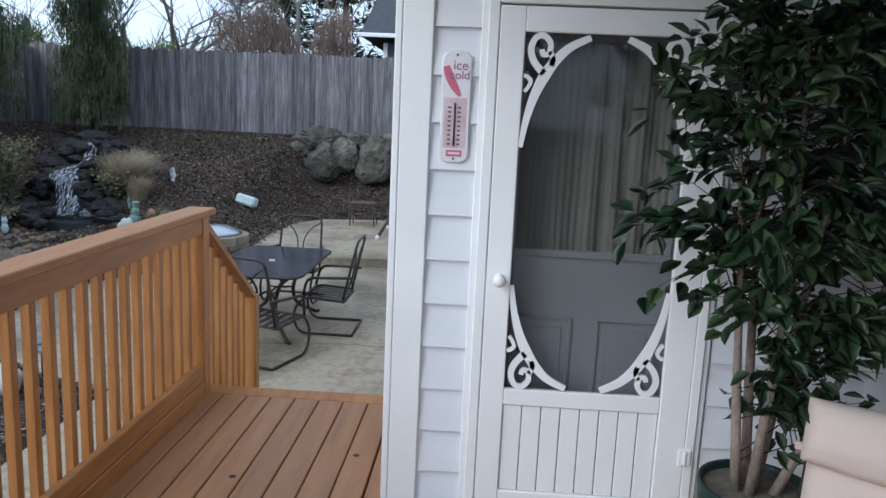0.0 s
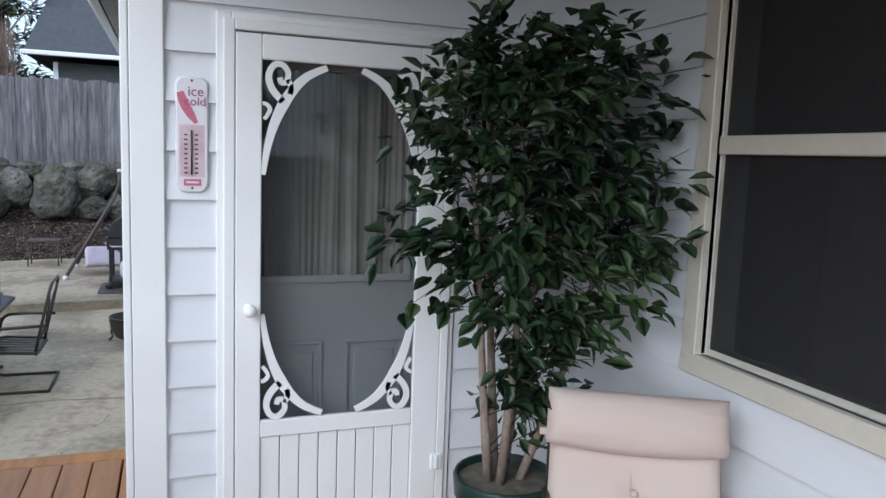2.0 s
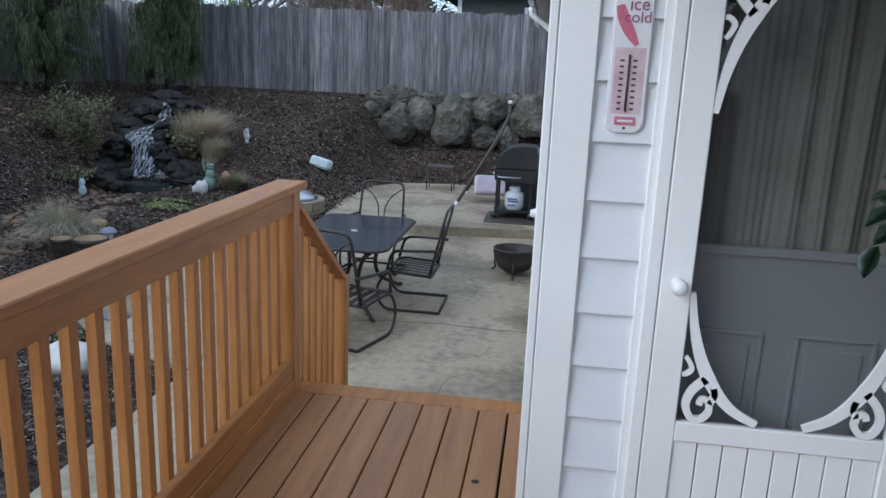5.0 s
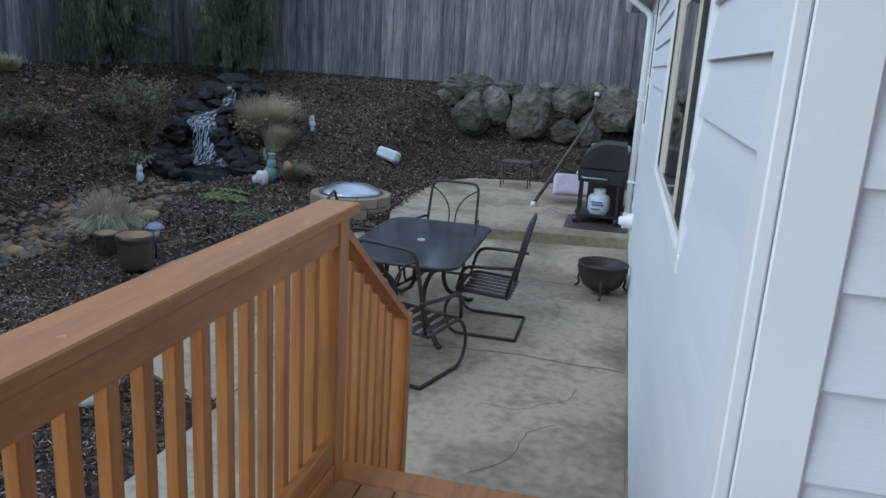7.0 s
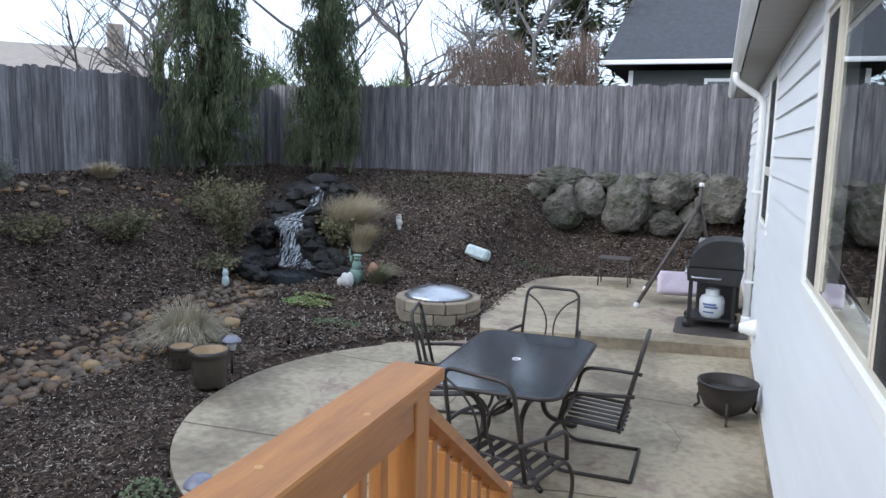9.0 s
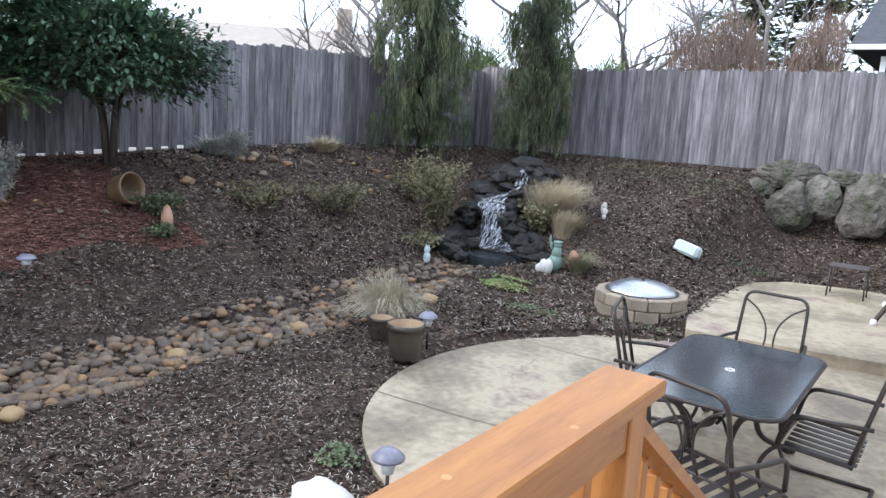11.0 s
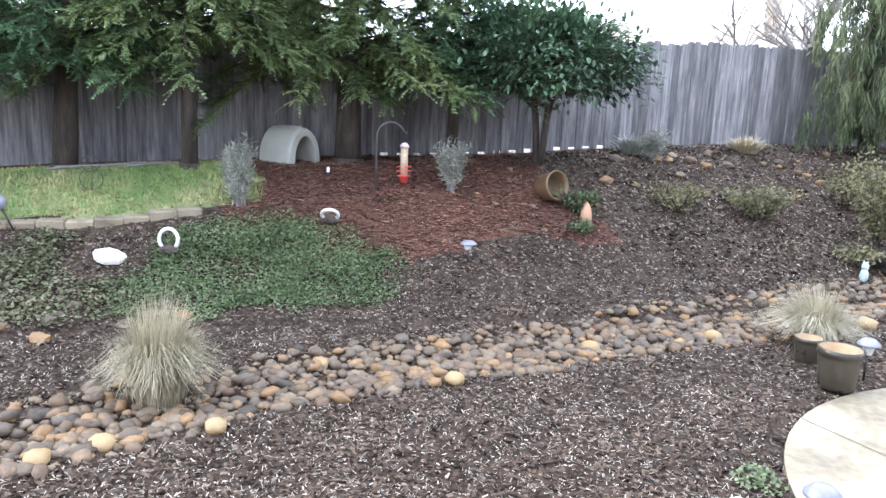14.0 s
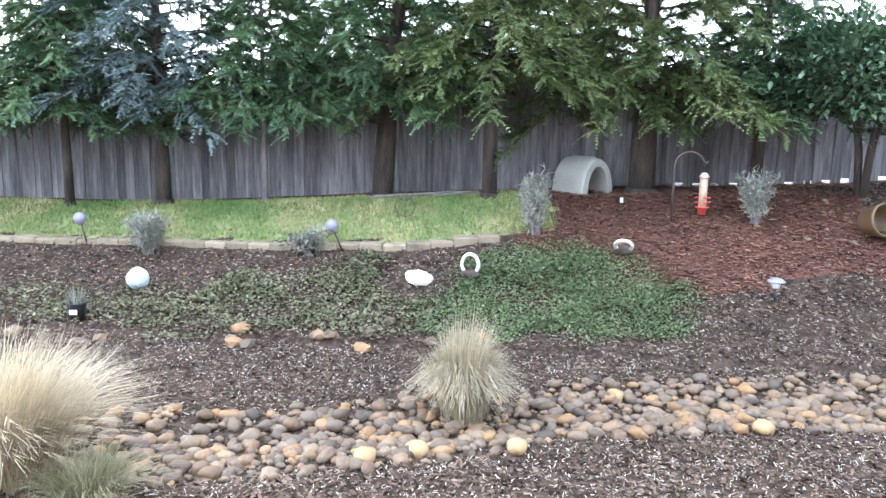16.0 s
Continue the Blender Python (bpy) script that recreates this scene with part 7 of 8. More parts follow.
statue("frog_statue", -5.62, 12.5, [(0, 0, 0.13, 0.15, 0.13, 0.16), (-0.1, 0, 0.08, 0.12, 0.1, 0.12), (0.02, 0, 0.30, 0.10, 0.09, 0.13), (0.03, 0, 0.44, 0.075, 0.07, 0.06), (0.03, 0, 0.49, 0.10, 0.09, 0.025), (-0.10, 0, 0.42, 0.03, 0.03, 0.07), (-0.13, 0, 0.52, 0.025, 0.025, 0.08)], M_celadon, "pale green garden figure in cap on white stump")
statue("stump_base", -5.72, 12.34, [(0, 0, 0.11, 0.10, 0.09, 0.13), (0.12, -0.02, 0.12, 0.08, 0.08, 0.14), (-0.08, 0.02, 0.07, 0.10, 0.08, 0.09)], M_plaster, "white ribbed cast stump below green figure")
stone_thing("orange_brick", -5.38, 12.62, (0.09, 0.06, 0.17), M_terra, "upright terracotta piece beside statue", "brick", 1.1, 2, 0.8, rough=0.04)
statue("gnome_statue", -5.86, 14.7, [(0, 0, 0.05, 0.05, 0.06, 0.06), (0, 0, 0.15, 0.075, 0.065, 0.09), (0, 0, 0.26, 0.055, 0.055, 0.055), (0, 0, 0.31, 0.05, 0.05, 0.02), (-0.07, 0, 0.22, 0.02, 0.02, 0.07)], M_plaster, "small white cast garden figure on slope")
statue("owl_statue", -7.45, 11.75, [(0, 0, 0.10, 0.075, 0.07, 0.12), (0, 0, 0.24, 0.065, 0.06, 0.07), (-0.035, 0, 0.31, 0.015, 0.012, 0.025), (0.035, 0, 0.31, 0.015, 0.012, 0.025)], M_paleblue, "small pale blue and white cast owl ornament")


def ring_ornament(x, y, label, tilt):
    r = thing("ring_ornament", (x, y, gz(x, y)), label, "ornament")
    pts = [(0.10 * math.cos(a), 0.0, 0.13 + 0.12 * math.sin(a)) for a in [radians(-50 + i * 20) for i in range(15)]]
    ob = part("ring", tube(bmesh.new(), pts, 0.022, 8), M_plaster, r, "", True)
    ob.matrix_local = pose(0, 0, 0.02, tilt, 0, 70)
    part("base", blob(bmesh.new(), (0.14, 0.12, 0.06), (0, 0, 0.03), 0.1, 2, 3), M_bark, r, "dark base")


ring_ornament(-9.3, 2.97, "white ring ornament on dark base", 0)
ring_ornament(-9.52, 4.85, "white ring ornament lying in groundcover", 50)

bp = thing("nursery_pot", (-8.7, -1.3, gz(-8.7, -1.3)), "small black plastic nursery pot with dry stems", "pot")
part("vessel", lathe(bmesh.new(), [(0.0, 0.0), (0.075, 0.0), (0.10, 0.19), (0.105, 0.2), (0.095, 0.2), (0.0, 0.17)], 18), M_black, bp, "", True)
part("label", boxes(((0.092, -0.04, 0.09), (0.1, 0.04, 0.14))), M_thermo, bp)
_v, _f = blades(60, 0.22, 0.1, (0, 0), random.Random(8), 0.004, 0.2, 0.06)
soup("dry_stems", [(x, y, z + 0.17) for x, y, z in _v], _f, M_lav, bp, "", "stuff")


def build_tipped_pot():
    p = thing("tipped_pot", (-9.35, 7.95, gz(-9.35, 7.95)), "ochre glazed pot tipped on its side", "pot")
    ob = part("vessel", lathe(bmesh.new(), [(0.0, 0.0), (0.15, 0.0), (0.2, 0.1), (0.235, 0.33), (0.245, 0.36), (0.235, 0.38), (0.215, 0.375), (0.2, 0.3), (0.15, 0.06), (0.0, 0.05)], 28), M_ochrepot, p, "", True)
    d = Vector((0.9, 0.2, 0.2)).normalized()
    ob.matrix_local = Matrix.Translation((-0.15, -0.15, 0.17)) @ d.to_track_quat("Z", "Y").to_matrix().to_4x4() @ Matrix.Scale(0.85, 4)
    stone_thing("terracotta_shard", -8.9, 8.15, (0.09, 0.07, 0.17), M_terra, "broken orange terracotta pot piece", "pot shard", 9.1, 2, 0.6)


build_tipped_pot()


def build_feeder():
    h = thing("shepherd_hook", (-10.05, 5.6, gz(-10.05, 5.6)), "thin black iron shepherd hook in the bank", "garden hook")
    pts = [(0, 0, -0.1), (0, 0, 0.72)] + [(0, 0.19 - 0.19 * math.cos(radians(a)), 0.72 + 0.17 * math.sin(radians(a))) for a in range(20, 161, 20)] + [(0, 0.40, 0.74), (0, 0.42, 0.78)]
    part("rod", tube(bmesh.new(), pts, 0.016, 6), M_pole, h, "", True)
    f = thing("bird_feeder", (-10.05, 5.99, gz(-10.05, 5.6) + 0.05), "red tube bird feeder hanging from hook", "bird feeder")
    tb = part("tube", lathe(bmesh.new(), [(0.0, 0.13), (0.05, 0.13), (0.05, 0.52), (0.0, 0.52)], 16), M_seed, f, "clear tube with seed", True)
    part("roof", lathe(bmesh.new(), [(0.0, 0.585), (0.03, 0.58), (0.062, 0.54), (0.062, 0.52), (0.0, 0.52)], 16), M_rose, f, "pale pink cap", True)
    part("tray", lathe(bmesh.new(), [(0.0, 0.05), (0.05, 0.05), (0.06, 0.13), (0.09, 0.14), (0.09, 0.15), (0.0, 0.15)], 16), M_feedred, f, "red seed tray", True)
    for z in (0.2, 0.26):
        part("perch", boxes(((-0.1, -0.012, z), (0.1, 0.012, z + 0.015)), ((-0.012, -0.1, z), (0.012, 0.1, z + 0.015)), bevel=0.002), M_feedred, tb)
    part("wire", tube(bmesh.new(), [(0, 0, 0.58), (0, 0, 0.70)], 0.004, 5), M_pole, f)
    m = thing("marker_light", (-10.6, 5.1, gz(-10.6, 5.1)), "small black and white marker stake", "marker")
    part("stake", boxes(((-0.02, -0.025, 0), (0.02, 0.025, 0.12)), bevel=0.004), M_black, m)
    part("face", boxes(((0.021, -0.02, 0.05), (0.025, 0.02, 0.115))), M_thermo, m)


build_feeder()


def build_doghouse():
    d = thing("dog_house", (-11.75, 4.85, gz(-11.6, 4.85) - 0.03), "beige plastic arched dog house under conifer", "dog house", rz=-60)
    d.scale = (0.86, 0.86, 0.92)
    def arch(w, h, n=14):
        return [(-w, 0.0)] + [(-w * math.cos(math.pi * i / n), h * (0.14 + 0.86 * math.sin(math.pi * i / n))) for i in range(n + 1)] + [(w, 0.0)]
    bm = bmesh.new()
    rings = []
    for y, k in ((-0.42, 0.94), (-0.38, 1.0), (0.3, 1.0), (0.36, 0.96)):
        rings.append([bm.verts.new((x * k, y, z * k)) for x, z in arch(0.35, 0.60)])
    for a, b in zip(rings, rings[1:]):
        for i in range(len(a) - 1):
            bm.faces.new((a[i], a[i + 1], b[i + 1], b[i]))
    bm.faces.new(rings[0])
    outer = rings[-1]
    inner = [bm.verts.new((x, 0.36, z)) for x, z in arch(0.23, 0.47)]
    deep = [bm.verts.new((x, -0.3, z)) for x, z in arch(0.23, 0.47)]
    for i in range(len(outer) - 1):
        bm.faces.new((outer[i], outer[i + 1], inner[i + 1], inner[i]))
        bm.faces.new((inner[i], inner[i + 1], deep[i + 1], deep[i]))
    bm.faces.new(deep)
    bmesh.ops.recalc_face_normals(bm, faces=bm.faces)
    part("shell", bm, M_doghouse, d)
    # near-black floor paints the shade inside the doorway
    part("dark_inside", boxes(((-0.2, -0.29, 0.01), (0.2, 0.2, 0.02))), M_dark, d)
    part("vent_ridge", tube(bmesh.new(), [(0, -0.3, 0.59), (0, 0.25, 0.59)], 0.03, 8), M_doghouse, d, "", True)


build_doghouse()


def build_fallen():
    rr = random.Random(91)
    for k in range(7):
        x, y, a, L = -11.75 + rr.uniform(-0.15, 0.2), rr.uniform(1.9, 3.2), rr.uniform(70, 110), rr.uniform(0.5, 1.1)
        c, s = math.cos(radians(a)) * L / 2, math.sin(radians(a)) * L / 2
        pts = [(-c, -s, 0.02), (0.02, 0.0, 0.05), (c, s, 0.025)]
        ob = tagged(part("fallen_branch", tube(bmesh.new(), pts, 0.018, 6, 0.008), M_greybark, None, "", True), "grey fallen branch lying under conifers", "branch", "fallen branches under the conifers")
        ob.location = (x, y, gz(x, y) + 0.01)
    w = thing("wire_ornament", (-10.75, 2.2, gz(-10.75, 2.2)), "thin dark wire garden ornament on lawn", "ornament")
    for r, z in ((0.13, 0.15), (0.1, 0.34)):
        pts = [(0.0, r * math.cos(t), z + r * math.sin(t)) for t in [i * math.tau / 16 for i in range(17)]]
        part("hoop", tube(bmesh.new(), pts, 0.006, 5), M_pole, w, "", True)
    part("stem", tube(bmesh.new(), [(0, 0, -0.05), (0.01, 0.02, 0.46)], 0.006, 5), M_pole, w, "", True)


build_fallen()
# ---------- trees ----------
def conifer(x, y, trunk_r, crown_base, height, reach, material, label, seed, lean=(0.0, 0.0), sprays=9000, bark=None, droop=0.35, size=0.15):
    rr = random.Random(seed)
    z0 = gz(x, y) - 0.05
    crown_base, droop = crown_base + 0.32, droop * 0.7
    sprays, size = int(sprays * 2.1), size * 1.0
    t = thing("conifer_tree", (x, y, z0), label, "tree")
    top = Vector((lean[0] * 1.6, lean[1] * 1.6, height))
    pts = [Vector((0, 0, 0)), Vector((lean[0] * 0.25, lean[1] * 0.25, height * 0.18)), Vector((lean[0], lean[1], height * 0.5)), top]
    bm = tube(bmesh.new(), [(0, 0, -0.05), (0, 0, 0.12)], trunk_r * 1.45, 12, trunk_r * 1.08)
    tube(bm, bend(pts, height * 0.15, 4), trunk_r * 0.95, 12, 0.02)
    part("trunk", bm, bark or M_bark, t, "", True)
    def axis(z):
        k = z / height
        return pts[0].lerp(pts[1], k / 0.18) if k < 0.18 else pts[1].lerp(pts[2], (k - 0.18) / 0.32) if k < 0.5 else pts[2].lerp(pts[3], (k - 0.5) / 0.5)
    br = bmesh.new()
    vs, fs = [], []
    limbs = 96
    for k in range(limbs):
        u = (k + rr.random()) / limbs
        z = crown_base + (height - crown_base) * u ** 1.9
        a = axis(min(z, height * 0.98))
        ang = k * 2.4 + rr.uniform(-0.4, 0.4)
        L = reach * (0.85 - 0.5 * u ** 1.9) * rr.uniform(0.5, 1.12)
        d = Vector((math.cos(ang), math.sin(ang), 0))
        mid = a + d * L * 0.5 + Vector((0, 0, L * 0.10))
        end = a + d * L + Vector((0, 0, -L * droop * rr.uniform(0.5, 1.3)))
        tube(br, [a, mid, end], 0.028 * (1 - u * 0.6), 5, 0.006)
        side = Vector((-d.y, d.x, 0))
        # drooping flat fans of needles along the limb
        for j in range(sprays // 300):
            s = rr.uniform(0.15, 1.02)
            p = a.lerp(mid, s * 2) if s < 0.5 else mid.lerp(end, s * 2 - 1)
            sg = rr.choice((-1, 1))
            run = (d * rr.uniform(0.3, 1) + side * sg * rr.uniform(0.2, 1.0) + Vector((0, 0, rr.uniform(-0.5, 0.45)))).normalized()
            length = (0.16 + 0.20 * rr.random()) * (1.2 - 0.4 * u)
            across = run.cross(Vector((rr.gauss(0, 0.25), rr.gauss(0, 0.25), 1))).normalized()
            steps = 9
            for i in range(steps):
                f = i / steps
                b0 = p + run * length * f + Vector((0, 0, -length * 0.32 * f * f))
                dirn = (run + Vector((0, 0, -0.5 * f))).normalized()
                reach_i = size * 0.5 * (1 - 0.65 * f) * rr.uniform(0.7, 1.3)
                for g in (-1, 1):
                    q = (dirn * 0.75 + across * g * 0.8 + Vector((rr.gauss(0, 0.18), rr.gauss(0, 0.18), rr.gauss(-0.2, 0.18)))) * reach_i
                    w = dirn * size * 0.13
                    o = len(vs)
                    vs += [tuple(b0 - w), tuple(b0 + w), tuple(b0 + q)]
                    fs.append((o, o + 1, o + 2))
    part("branchwork", br, bark or M_bark, t, kind="stuff")
    soup("crown", vs, fs, material, t, "", "stuff")


conifer(-12.05, -2.78, 0.075, 1.15, 6.4, 1.9, M_conif, "dark green conifer with slim trunk by side fence", 101, sprays=8000)
conifer(-12.1, -1.42, 0.125, 1.3, 7.6, 2.0, M_blue, "blue-grey spruce with dark trunk", 102, sprays=7500)
conifer(-12.05, 0.1, 0.05, 1.15, 5.6, 1.7, M_conif, "young conifer with pale slender trunk", 103, sprays=7500, bark=M_greybark)
conifer(-12.1, 1.85, 0.18, 1.2, 8.0, 2.1, M_conif, "leaning dark-trunked conifer at lawn edge", 104, (0.35, 0.35), 9500)
conifer(-11.35, 3.4, 0.12, 1.4, 7.2, 2.1, M_conif_y, "yellow-green cedar with drooping sprays", 105, sprays=12500, droop=0.42, size=0.14)
conifer(-11.5, 5.65, 0.21, 1.0, 8.0, 2.3, M_conif_y, "large yellow-green conifer over dog house", 106, sprays=13500, droop=0.42, size=0.14)
conifer(-11.8, -5.0, 0.11, 1.2, 7.0, 2.1, M_conif, "dark green conifer at end of row", 107, sprays=7000)
conifer(-14.6, -3.6, 0.16, 1.6, 9.5, 2.5, M_conif, "tall dark conifer beyond side fence", 108, sprays=10500, size=0.2)
conifer(-14.9, 1.0, 0.16, 1.6, 10.0, 2.6, M_conif, "tall dark conifer beyond side fence", 109, sprays=10500, size=0.2)
conifer(-14.6, 5.0, 0.16, 1.6, 9.5, 2.6, M_conif, "tall dark conifer beyond side fence", 110, sprays=10500, size=0.2)
conifer(-11.4, 7.3, 0.10, 1.0, 6.0, 2.0, M_conif, "dark conifer between fence and laurel", 111, sprays=7500)


def build_laurel():
    rr = random.Random(77)
    x, y = -10.45, 8.3
    t = thing("laurel_tree", (x, y, gz(x, y) - 0.03), "broad glossy-leaved laurel before side fence", "tree")
    bm = bmesh.new()
    mats = []
    for k in range(4):
        a = k * 1.6
        tube(bm, bend([(0.05 * math.cos(a), 0.05 * math.sin(a), 0), (0.12 * math.cos(a), 0.12 * math.sin(a), 0.8), (0.5 * math.cos(a), 0.5 * math.sin(a), 1.8)], 0.3), 0.045, 8, 0.02)
    part("trunk", bm, M_bark, t, "", True)
    br = bmesh.new()
    for k in range(300):
        a, el = rr.uniform(0, math.tau), rr.uniform(-0.55, 1.4)
        d = Vector((math.cos(a) * math.cos(el) * 1.25, math.sin(a) * math.cos(el) * 1.65, math.sin(el) * 0.78)) * rr.uniform(0.75, 1.05)
        c = Vector((0, 0, 1.45))
        tube(br, [c + d * 0.15, c + d * 0.6 + Vector((0, 0, 0.05)), c + d], 0.012, 4, 0.004)
        for j in range(38):
            p = c + d * rr.uniform(0.6, 1.06) + Vector((rr.gauss(0, 0.12), rr.gauss(0, 0.12), rr.gauss(0, 0.1)))
            dd = d.normalized() + Vector((rr.gauss(0, 0.6), rr.gauss(0, 0.6), rr.gauss(0, 0.5)))
            mats.append(Matrix.Translation(p) @ dd.to_track_quat("Y", "Z").to_matrix().to_4x4() @ Matrix.Scale(rr.uniform(1.1, 1.9), 4))
    part("branchwork", br, M_bark, t, kind="stuff")
    vs, fs = leaf_rows(leaf_mesh("leaf", M_laurel, 0.08, 0.036), mats)
    soup("crown", vs, fs, M_laurel, t, "", "stuff")


build_laurel()


def weeping(x, y, height, wide, label, seed):
    rr = random.Random(seed)
    t = thing("weeping_cedar", (x, y, gz(x, y) - 0.03), label, "tree")
    bm = tube(bmesh.new(), bend([(0, 0, 0), (0.05, 0.02, height * 0.5), (0.0, 0, height)], 0.5), 0.09, 8, 0.015)
    part("trunk", bm, M_bark, t, "", True)
    br = bmesh.new()
    vs, fs = [], []
    for k in range(104):
        u = (k + rr.random()) / 104
        z = 0.7 + (height - 0.75) * u
        a = k * 2.4 + rr.uniform(-0.5, 0.5)
        L = wide * rr.choice((0.2, 0.35, 0.5, 0.75, 1.05, 1.3)) * (1 - 0.55 * u)
        d = Vector((math.cos(a), math.sin(a), 0))
        out = Vector((0, 0, z)) + d * L + Vector((0, 0, rr.uniform(-0.25, 0.05)))
        hang = min(out.z - 0.1, rr.uniform(0.45, 1.5) * (1.1 - 0.5 * u))
        tube(br, [(0, 0, z), Vector((0, 0, z + 0.12)) + d * L * 0.6, out, out + Vector((0, 0, -hang * 0.6))], 0.018, 4, 0.004)
        for s in range(19):
            f = rr.uniform(0.3, 1.05)
            q0 = Vector((0, 0, z + 0.08)).lerp(out, f) + Vector((rr.gauss(0, 0.06), rr.gauss(0, 0.06), 0))
            drop = hang * (0.45 + 0.55 * f) * rr.uniform(0.6, 1.0)
            n = int(20 * drop) + 4
            for j in range(n):
                v = j / n
                p = q0 + Vector((rr.gauss(0, 0.035), rr.gauss(0, 0.035), -drop * v))
                if p.z < 0.06:
                    break
                for g in range(2):
                    q = Vector((rr.gauss(0, 0.22), rr.gauss(0, 0.22), -1)).normalized() * rr.uniform(0.10, 0.24) * (1.15 - 0.4 * v)
                    w = Vector((rr.gauss(0, 1), rr.gauss(0, 1), 0)).normalized() * rr.uniform(0.006, 0.013)
                    o = len(vs)
                    vs += [tuple(p), tuple(p + q * 0.45 + w), tuple(p + q), tuple(p + q * 0.45 - w)]
                    fs.append((o, o + 1, o + 2, o + 3))
    part("branchwork", br, M_bark, t, kind="stuff")
    soup("crown", vs, fs, M_weep, t, "", "stuff")


weeping(-10.35, 15.2, 6.0, 1.02, "tall weeping cedar with hanging dark sprays", 201)
weeping(-9.0, 17.6, 6.4, 0.85, "slim weeping cedar with hanging dark sprays", 202)


def bare_tree(x, y, z, height, label, seed, spread=0.55, r=0.12, depth=4, upright=0.4):
    rr = random.Random(seed)
    t = thing("bare_tree", (x, y, z), label, "tree")
    bm = bmesh.new()
    def grow(p, d, L, rad, lev):
        n = 3
        pts = [p]
        for i in range(n):
            d = (d + Vector((rr.gauss(0, 0.12), rr.gauss(0, 0.12), rr.gauss(0.03, 0.08)))).normalized()
            pts.append(pts[-1] + d * L / n)
        tube(bm, pts, rad, 5 if lev < 2 else 3, rad * 0.6)
        if lev >= depth:
            return
        for k in range(rr.randint(3, 4) if lev else 6):
            q = pts[rr.randint(1, n)]
            a = rr.uniform(0, math.tau)
            e = (d * upright + Vector((math.cos(a), math.sin(a), rr.uniform(0.0, 0.9))) * spread).normalized()
            grow(q, e, L * rr.uniform(0.55, 0.8), rad * 0.55, lev + 1)
    grow(Vector((0, 0, 0)), Vector((0, 0, 1)), height * 0.4, r, 0)
    part("branchwork", bm, M_greybark, t, kind="stuff")


bare_tree(-15.5, 19.5, 0.6, 9, "bare grey winter tree beyond the fence", 301, 0.6, 0.13)
bare_tree(-16.8, 21.0, 0.6, 9, "bare grey winter tree beyond the fence", 302, 0.6, 0.13)
bare_tree(-9.6, 22.0, 0.9, 8, "bare spreading winter tree behind back fence", 303, 0.75, 0.12)
bare_tree(-8.0, 25.0, 0.9, 7, "bare spreading winter tree behind back fence", 304, 0.7, 0.1)
bare_tree(-12.8, 24.0, 0.9, 9, "bare grey winter tree behind back fence", 305, 0.6, 0.12)
bare_tree(-6.9, 29.0, 0.9, 12, "tall bare pale tree beside conifers", 306, 0.4, 0.12)
bare_tree(-21.0, 14.0, 0.9, 10, "bare grey winter tree beyond side fence", 307, 0.6, 0.13)


def tall_fir(x, y, z, height, reach, seed):
    rr = random.Random(seed)
    t = thing("tall_fir", (x, y, z), "tall dark fir far behind the back fence", "tree")
    part("trunk", tube(bmesh.new(), [(0, 0, 0), (0, 0, height)], 0.2, 8, 0.02), M_bark, t)
    vs, fs = [], []
    for k in range(130):
        u = rr.random()
        zz = 1.0 + (height - 1) * u
        a = rr.uniform(0, math.tau)
        d = Vector((math.cos(a), math.sin(a), 0))
        L = reach * (1 - 0.8 * u) * rr.uniform(0.6, 1.1)
        for j in range(50):
            p = Vector((0, 0, zz)) + d * L * rr.uniform(0.15, 1) + Vector((rr.gauss(0, 0.18), rr.gauss(0, 0.18), rr.gauss(-0.1, 0.12)))
            q = Vector((rr.gauss(d.x, 0.5), rr.gauss(d.y, 0.5), rr.gauss(-0.2, 0.3))).normalized() * rr.uniform(0.25, 0.55)
            w = q.cross(Vector((0, 0.2, 1))).normalized() * 0.09
            o = len(vs)
            vs += [tuple(p), tuple(p + q * 0.5 + w), tuple(p + q), tuple(p + q * 0.5 - w)]
            fs.append((o, o + 1, o + 2, o + 3))
    soup("crown", vs, fs, M_weep, t, "", "stuff")


tall_fir(-8.2, 32.0, 0.8, 13, 2.6, 401)
tall_fir(-6.0, 33.5, 0.8, 15, 2.4, 402)
tall_fir(-3.4, 36.0, 0.8, 14, 2.4, 403)


def hedge(name, x0, x1, y, z0, z1, n, material, label, seed, up=0.8, wide=0.007):
    rr = random.Random(seed)
    vs, fs = [], []
    t = thing(name, ((x0 + x1) / 2, y, z0), label, "hedge")
    for k in range(n):
        x = rr.uniform(x0, x1) - (x0 + x1) / 2
        top = (z1 - z0) * (0.72 + 0.35 * noise.noise(Vector((x * 0.9, seed, 0))))
        p = Vector((x, rr.gauss(0, 0.4), rr.uniform(0.0, 1) * top))
        q = Vector((rr.gauss(0, 0.22), rr.gauss(0, 0.22), up)).normalized() * rr.uniform(0.2, 0.75)
        w = Vector((q.z, 0, -q.x)).normalized() * wide
        o = len(vs)
        vs += [tuple(p - w), tuple(p + w), tuple(p + q)]
        fs.append((o, o + 1, o + 2))
    soup("foliage", vs, fs, material, t, "", "stuff")


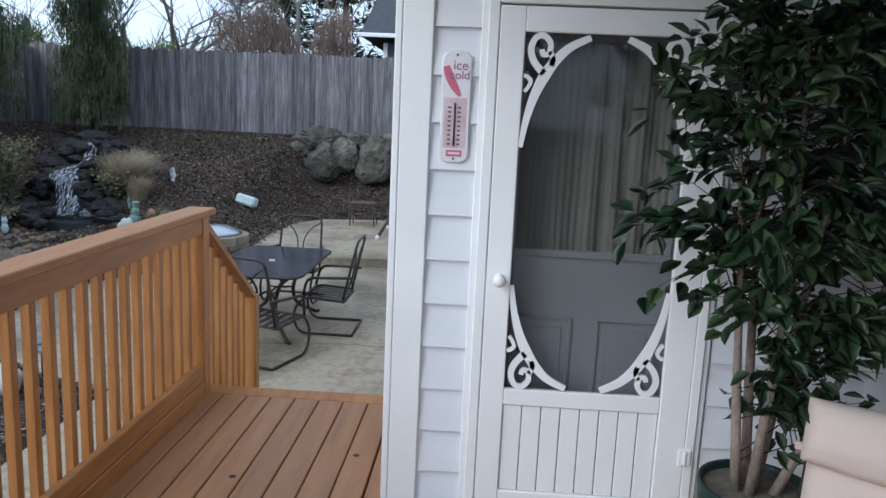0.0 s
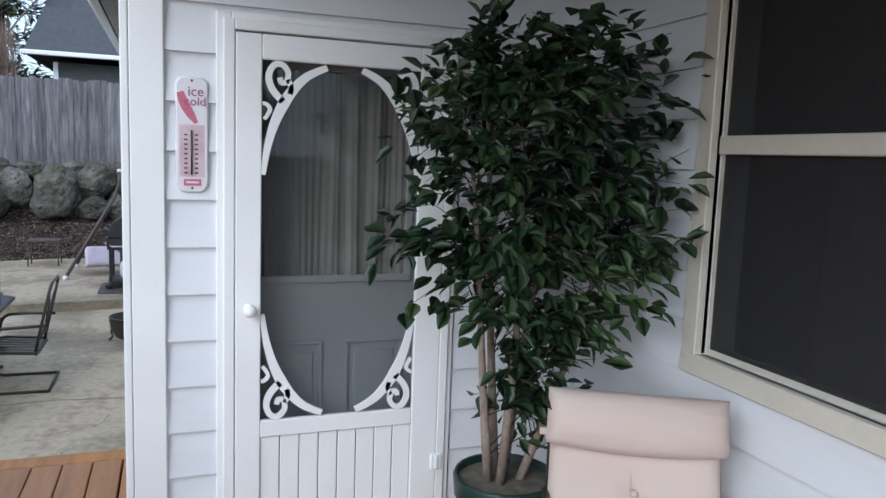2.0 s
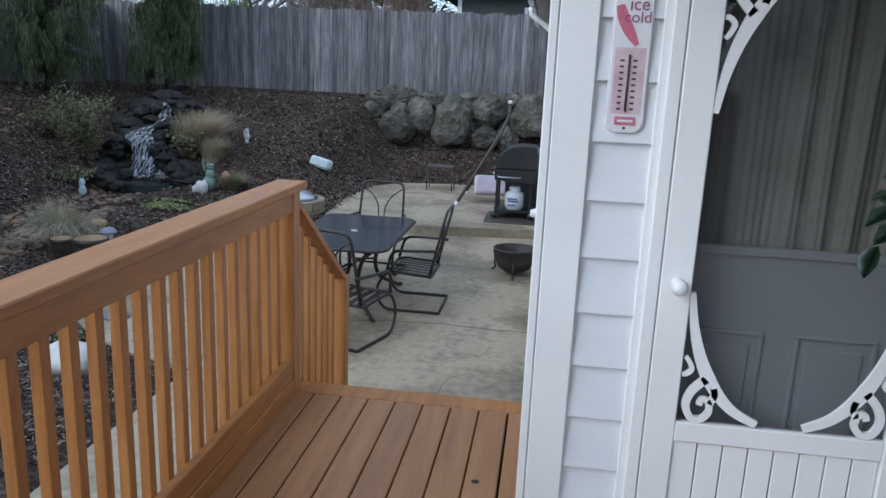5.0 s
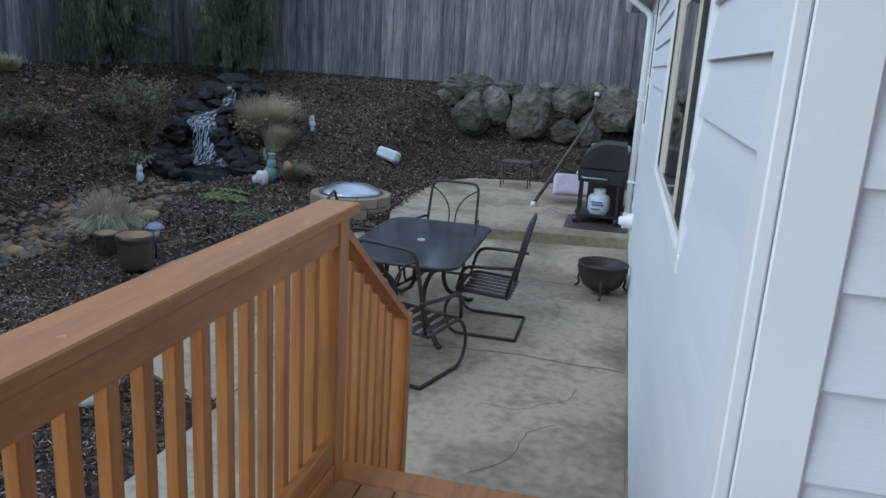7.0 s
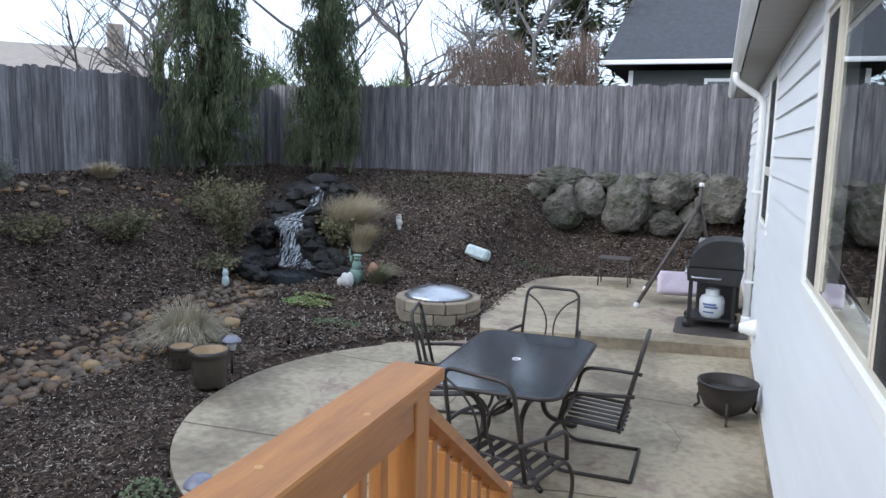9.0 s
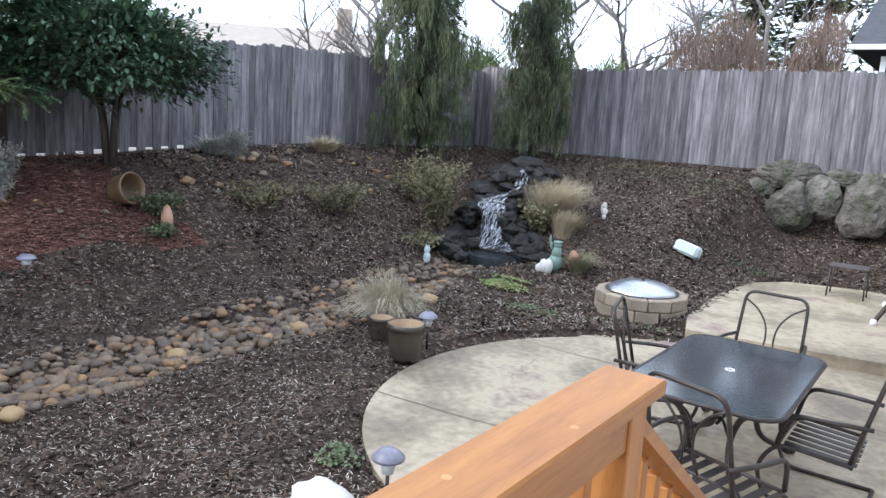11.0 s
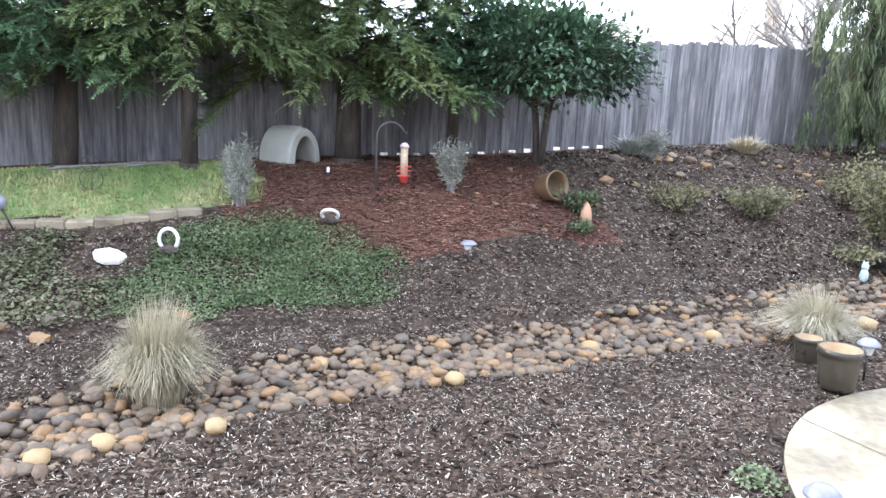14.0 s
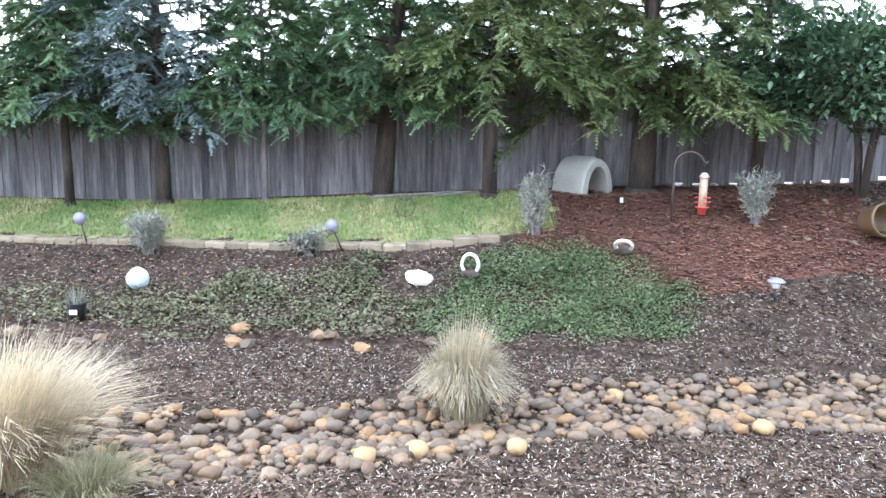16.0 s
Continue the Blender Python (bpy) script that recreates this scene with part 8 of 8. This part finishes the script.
hedge("twig_hedge", -7.0, -3.3, 20.3, 0.9, 4.9, 9000, M_hedge, "brown leafless twig hedge behind back fence", 501)
hedge("twig_hedge", -2.6, 1.5, 21.5, 0.75, 3.7, 4500, M_hedge, "low red-brown twig hedge by neighbour house", 502)
hedge("yew_hedge", -13.5, -8.5, 20.8, 0.9, 4.0, 9000, M_conif_y, "yellow-green evergreen hedge behind fence corner", 503, 0.3, 0.02)
conifer(-13.5, 20.3, 0.1, 0.6, 4.2, 1.0, M_weep, "small dark conifer behind fence corner", 504, sprays=4000)


# ---------- neighbouring houses ----------
def build_neighbours():
    h = thing("neighbour_house", (0, 26, 0.9), "dark green-grey house with dark shingle roof", "house")
    part("wall", boxes(((-3.3, 0.6, 0), (8, 8, 3.25))), M_greenwall, h)
    bm = bmesh.new()
    v = [bm.verts.new(p) for p in ((-4.1, 0, 3.42), (9, 0, 3.42), (9, 4.5, 6.6), (-3.6, 4.5, 6.6), (-4.1, 9, 3.42), (9, 9, 3.42))]
    for f in ((0, 1, 2, 3), (3, 2, 5, 4), (0, 3, 4), (0, 4, 5, 1), (1, 5, 2)):
        bm.faces.new([v[i] for i in f])
    bmesh.ops.recalc_face_normals(bm, faces=bm.faces)
    part("roof", bm, M_shingle, h, "dark blue-grey shingles")
    part("gutter", boxes(((-4.15, -0.12, 3.36), (9, -0.002, 3.50)), bevel=0.02), M_white, h, "white gutter")
    w = part("window", boxes(((-1.0, 0.55, 1.6), (0.8, 0.599, 2.9))), M_glass, h)
    part("window_frame", boxes(((-1.1, 0.56, 1.5), (-1.001, 0.6, 3.0)), ((0.801, 0.56, 1.5), (0.9, 0.6, 3.0)), ((-1.0, 0.56, 2.901), (0.8, 0.6, 3.0)), ((-1.0, 0.56, 1.5), (0.8, 0.6, 1.599))), M_white, h)
    part("corner_board", boxes(((-3.34, 0.56, 0), (-3.2, 0.599, 3.25))), M_white, h)
    M_tanroof = mat("pale_tan_shingles", [(0.30, 0.26, 0.22), (0.38, 0.33, 0.28)], 3, rough=0.9, bump=0.3)
    M_tanwall = mat("tan_siding", [(0.35, 0.28, 0.22), (0.42, 0.34, 0.27)], 3, (1, 1, 6), 0.8, 0.2)
    g = thing("tan_house", (-28.6, 23.8, 1.1), "tan house with pale roof and brick chimney", "house", rz=47)
    part("wall", boxes(((-7, 0, 0), (7, 8, 3.0))), M_tanwall, g)
    bm = bmesh.new()
    v = [bm.verts.new(p) for p in ((-7.6, -0.6, 2.95), (7.6, -0.6, 2.95), (7.6, 4, 4.7), (-7.6, 4, 4.7), (-7.6, 8.6, 2.95), (7.6, 8.6, 2.95))]
    for f in ((0, 1, 2, 3), (3, 2, 5, 4), (0, 3, 4), (0, 4, 5, 1), (1, 5, 2)):
        bm.faces.new([v[i] for i in f])
    bmesh.ops.recalc_face_normals(bm, faces=bm.faces)
    rf = part("roof", bm, M_tanroof, g)
    ch = part("chimney", boxes(((5.4, 2.6, 3.5), (6.1, 3.3, 5.7)), bevel=0.03), M_tanwall, rf, "tan brick chimney")


build_neighbours()
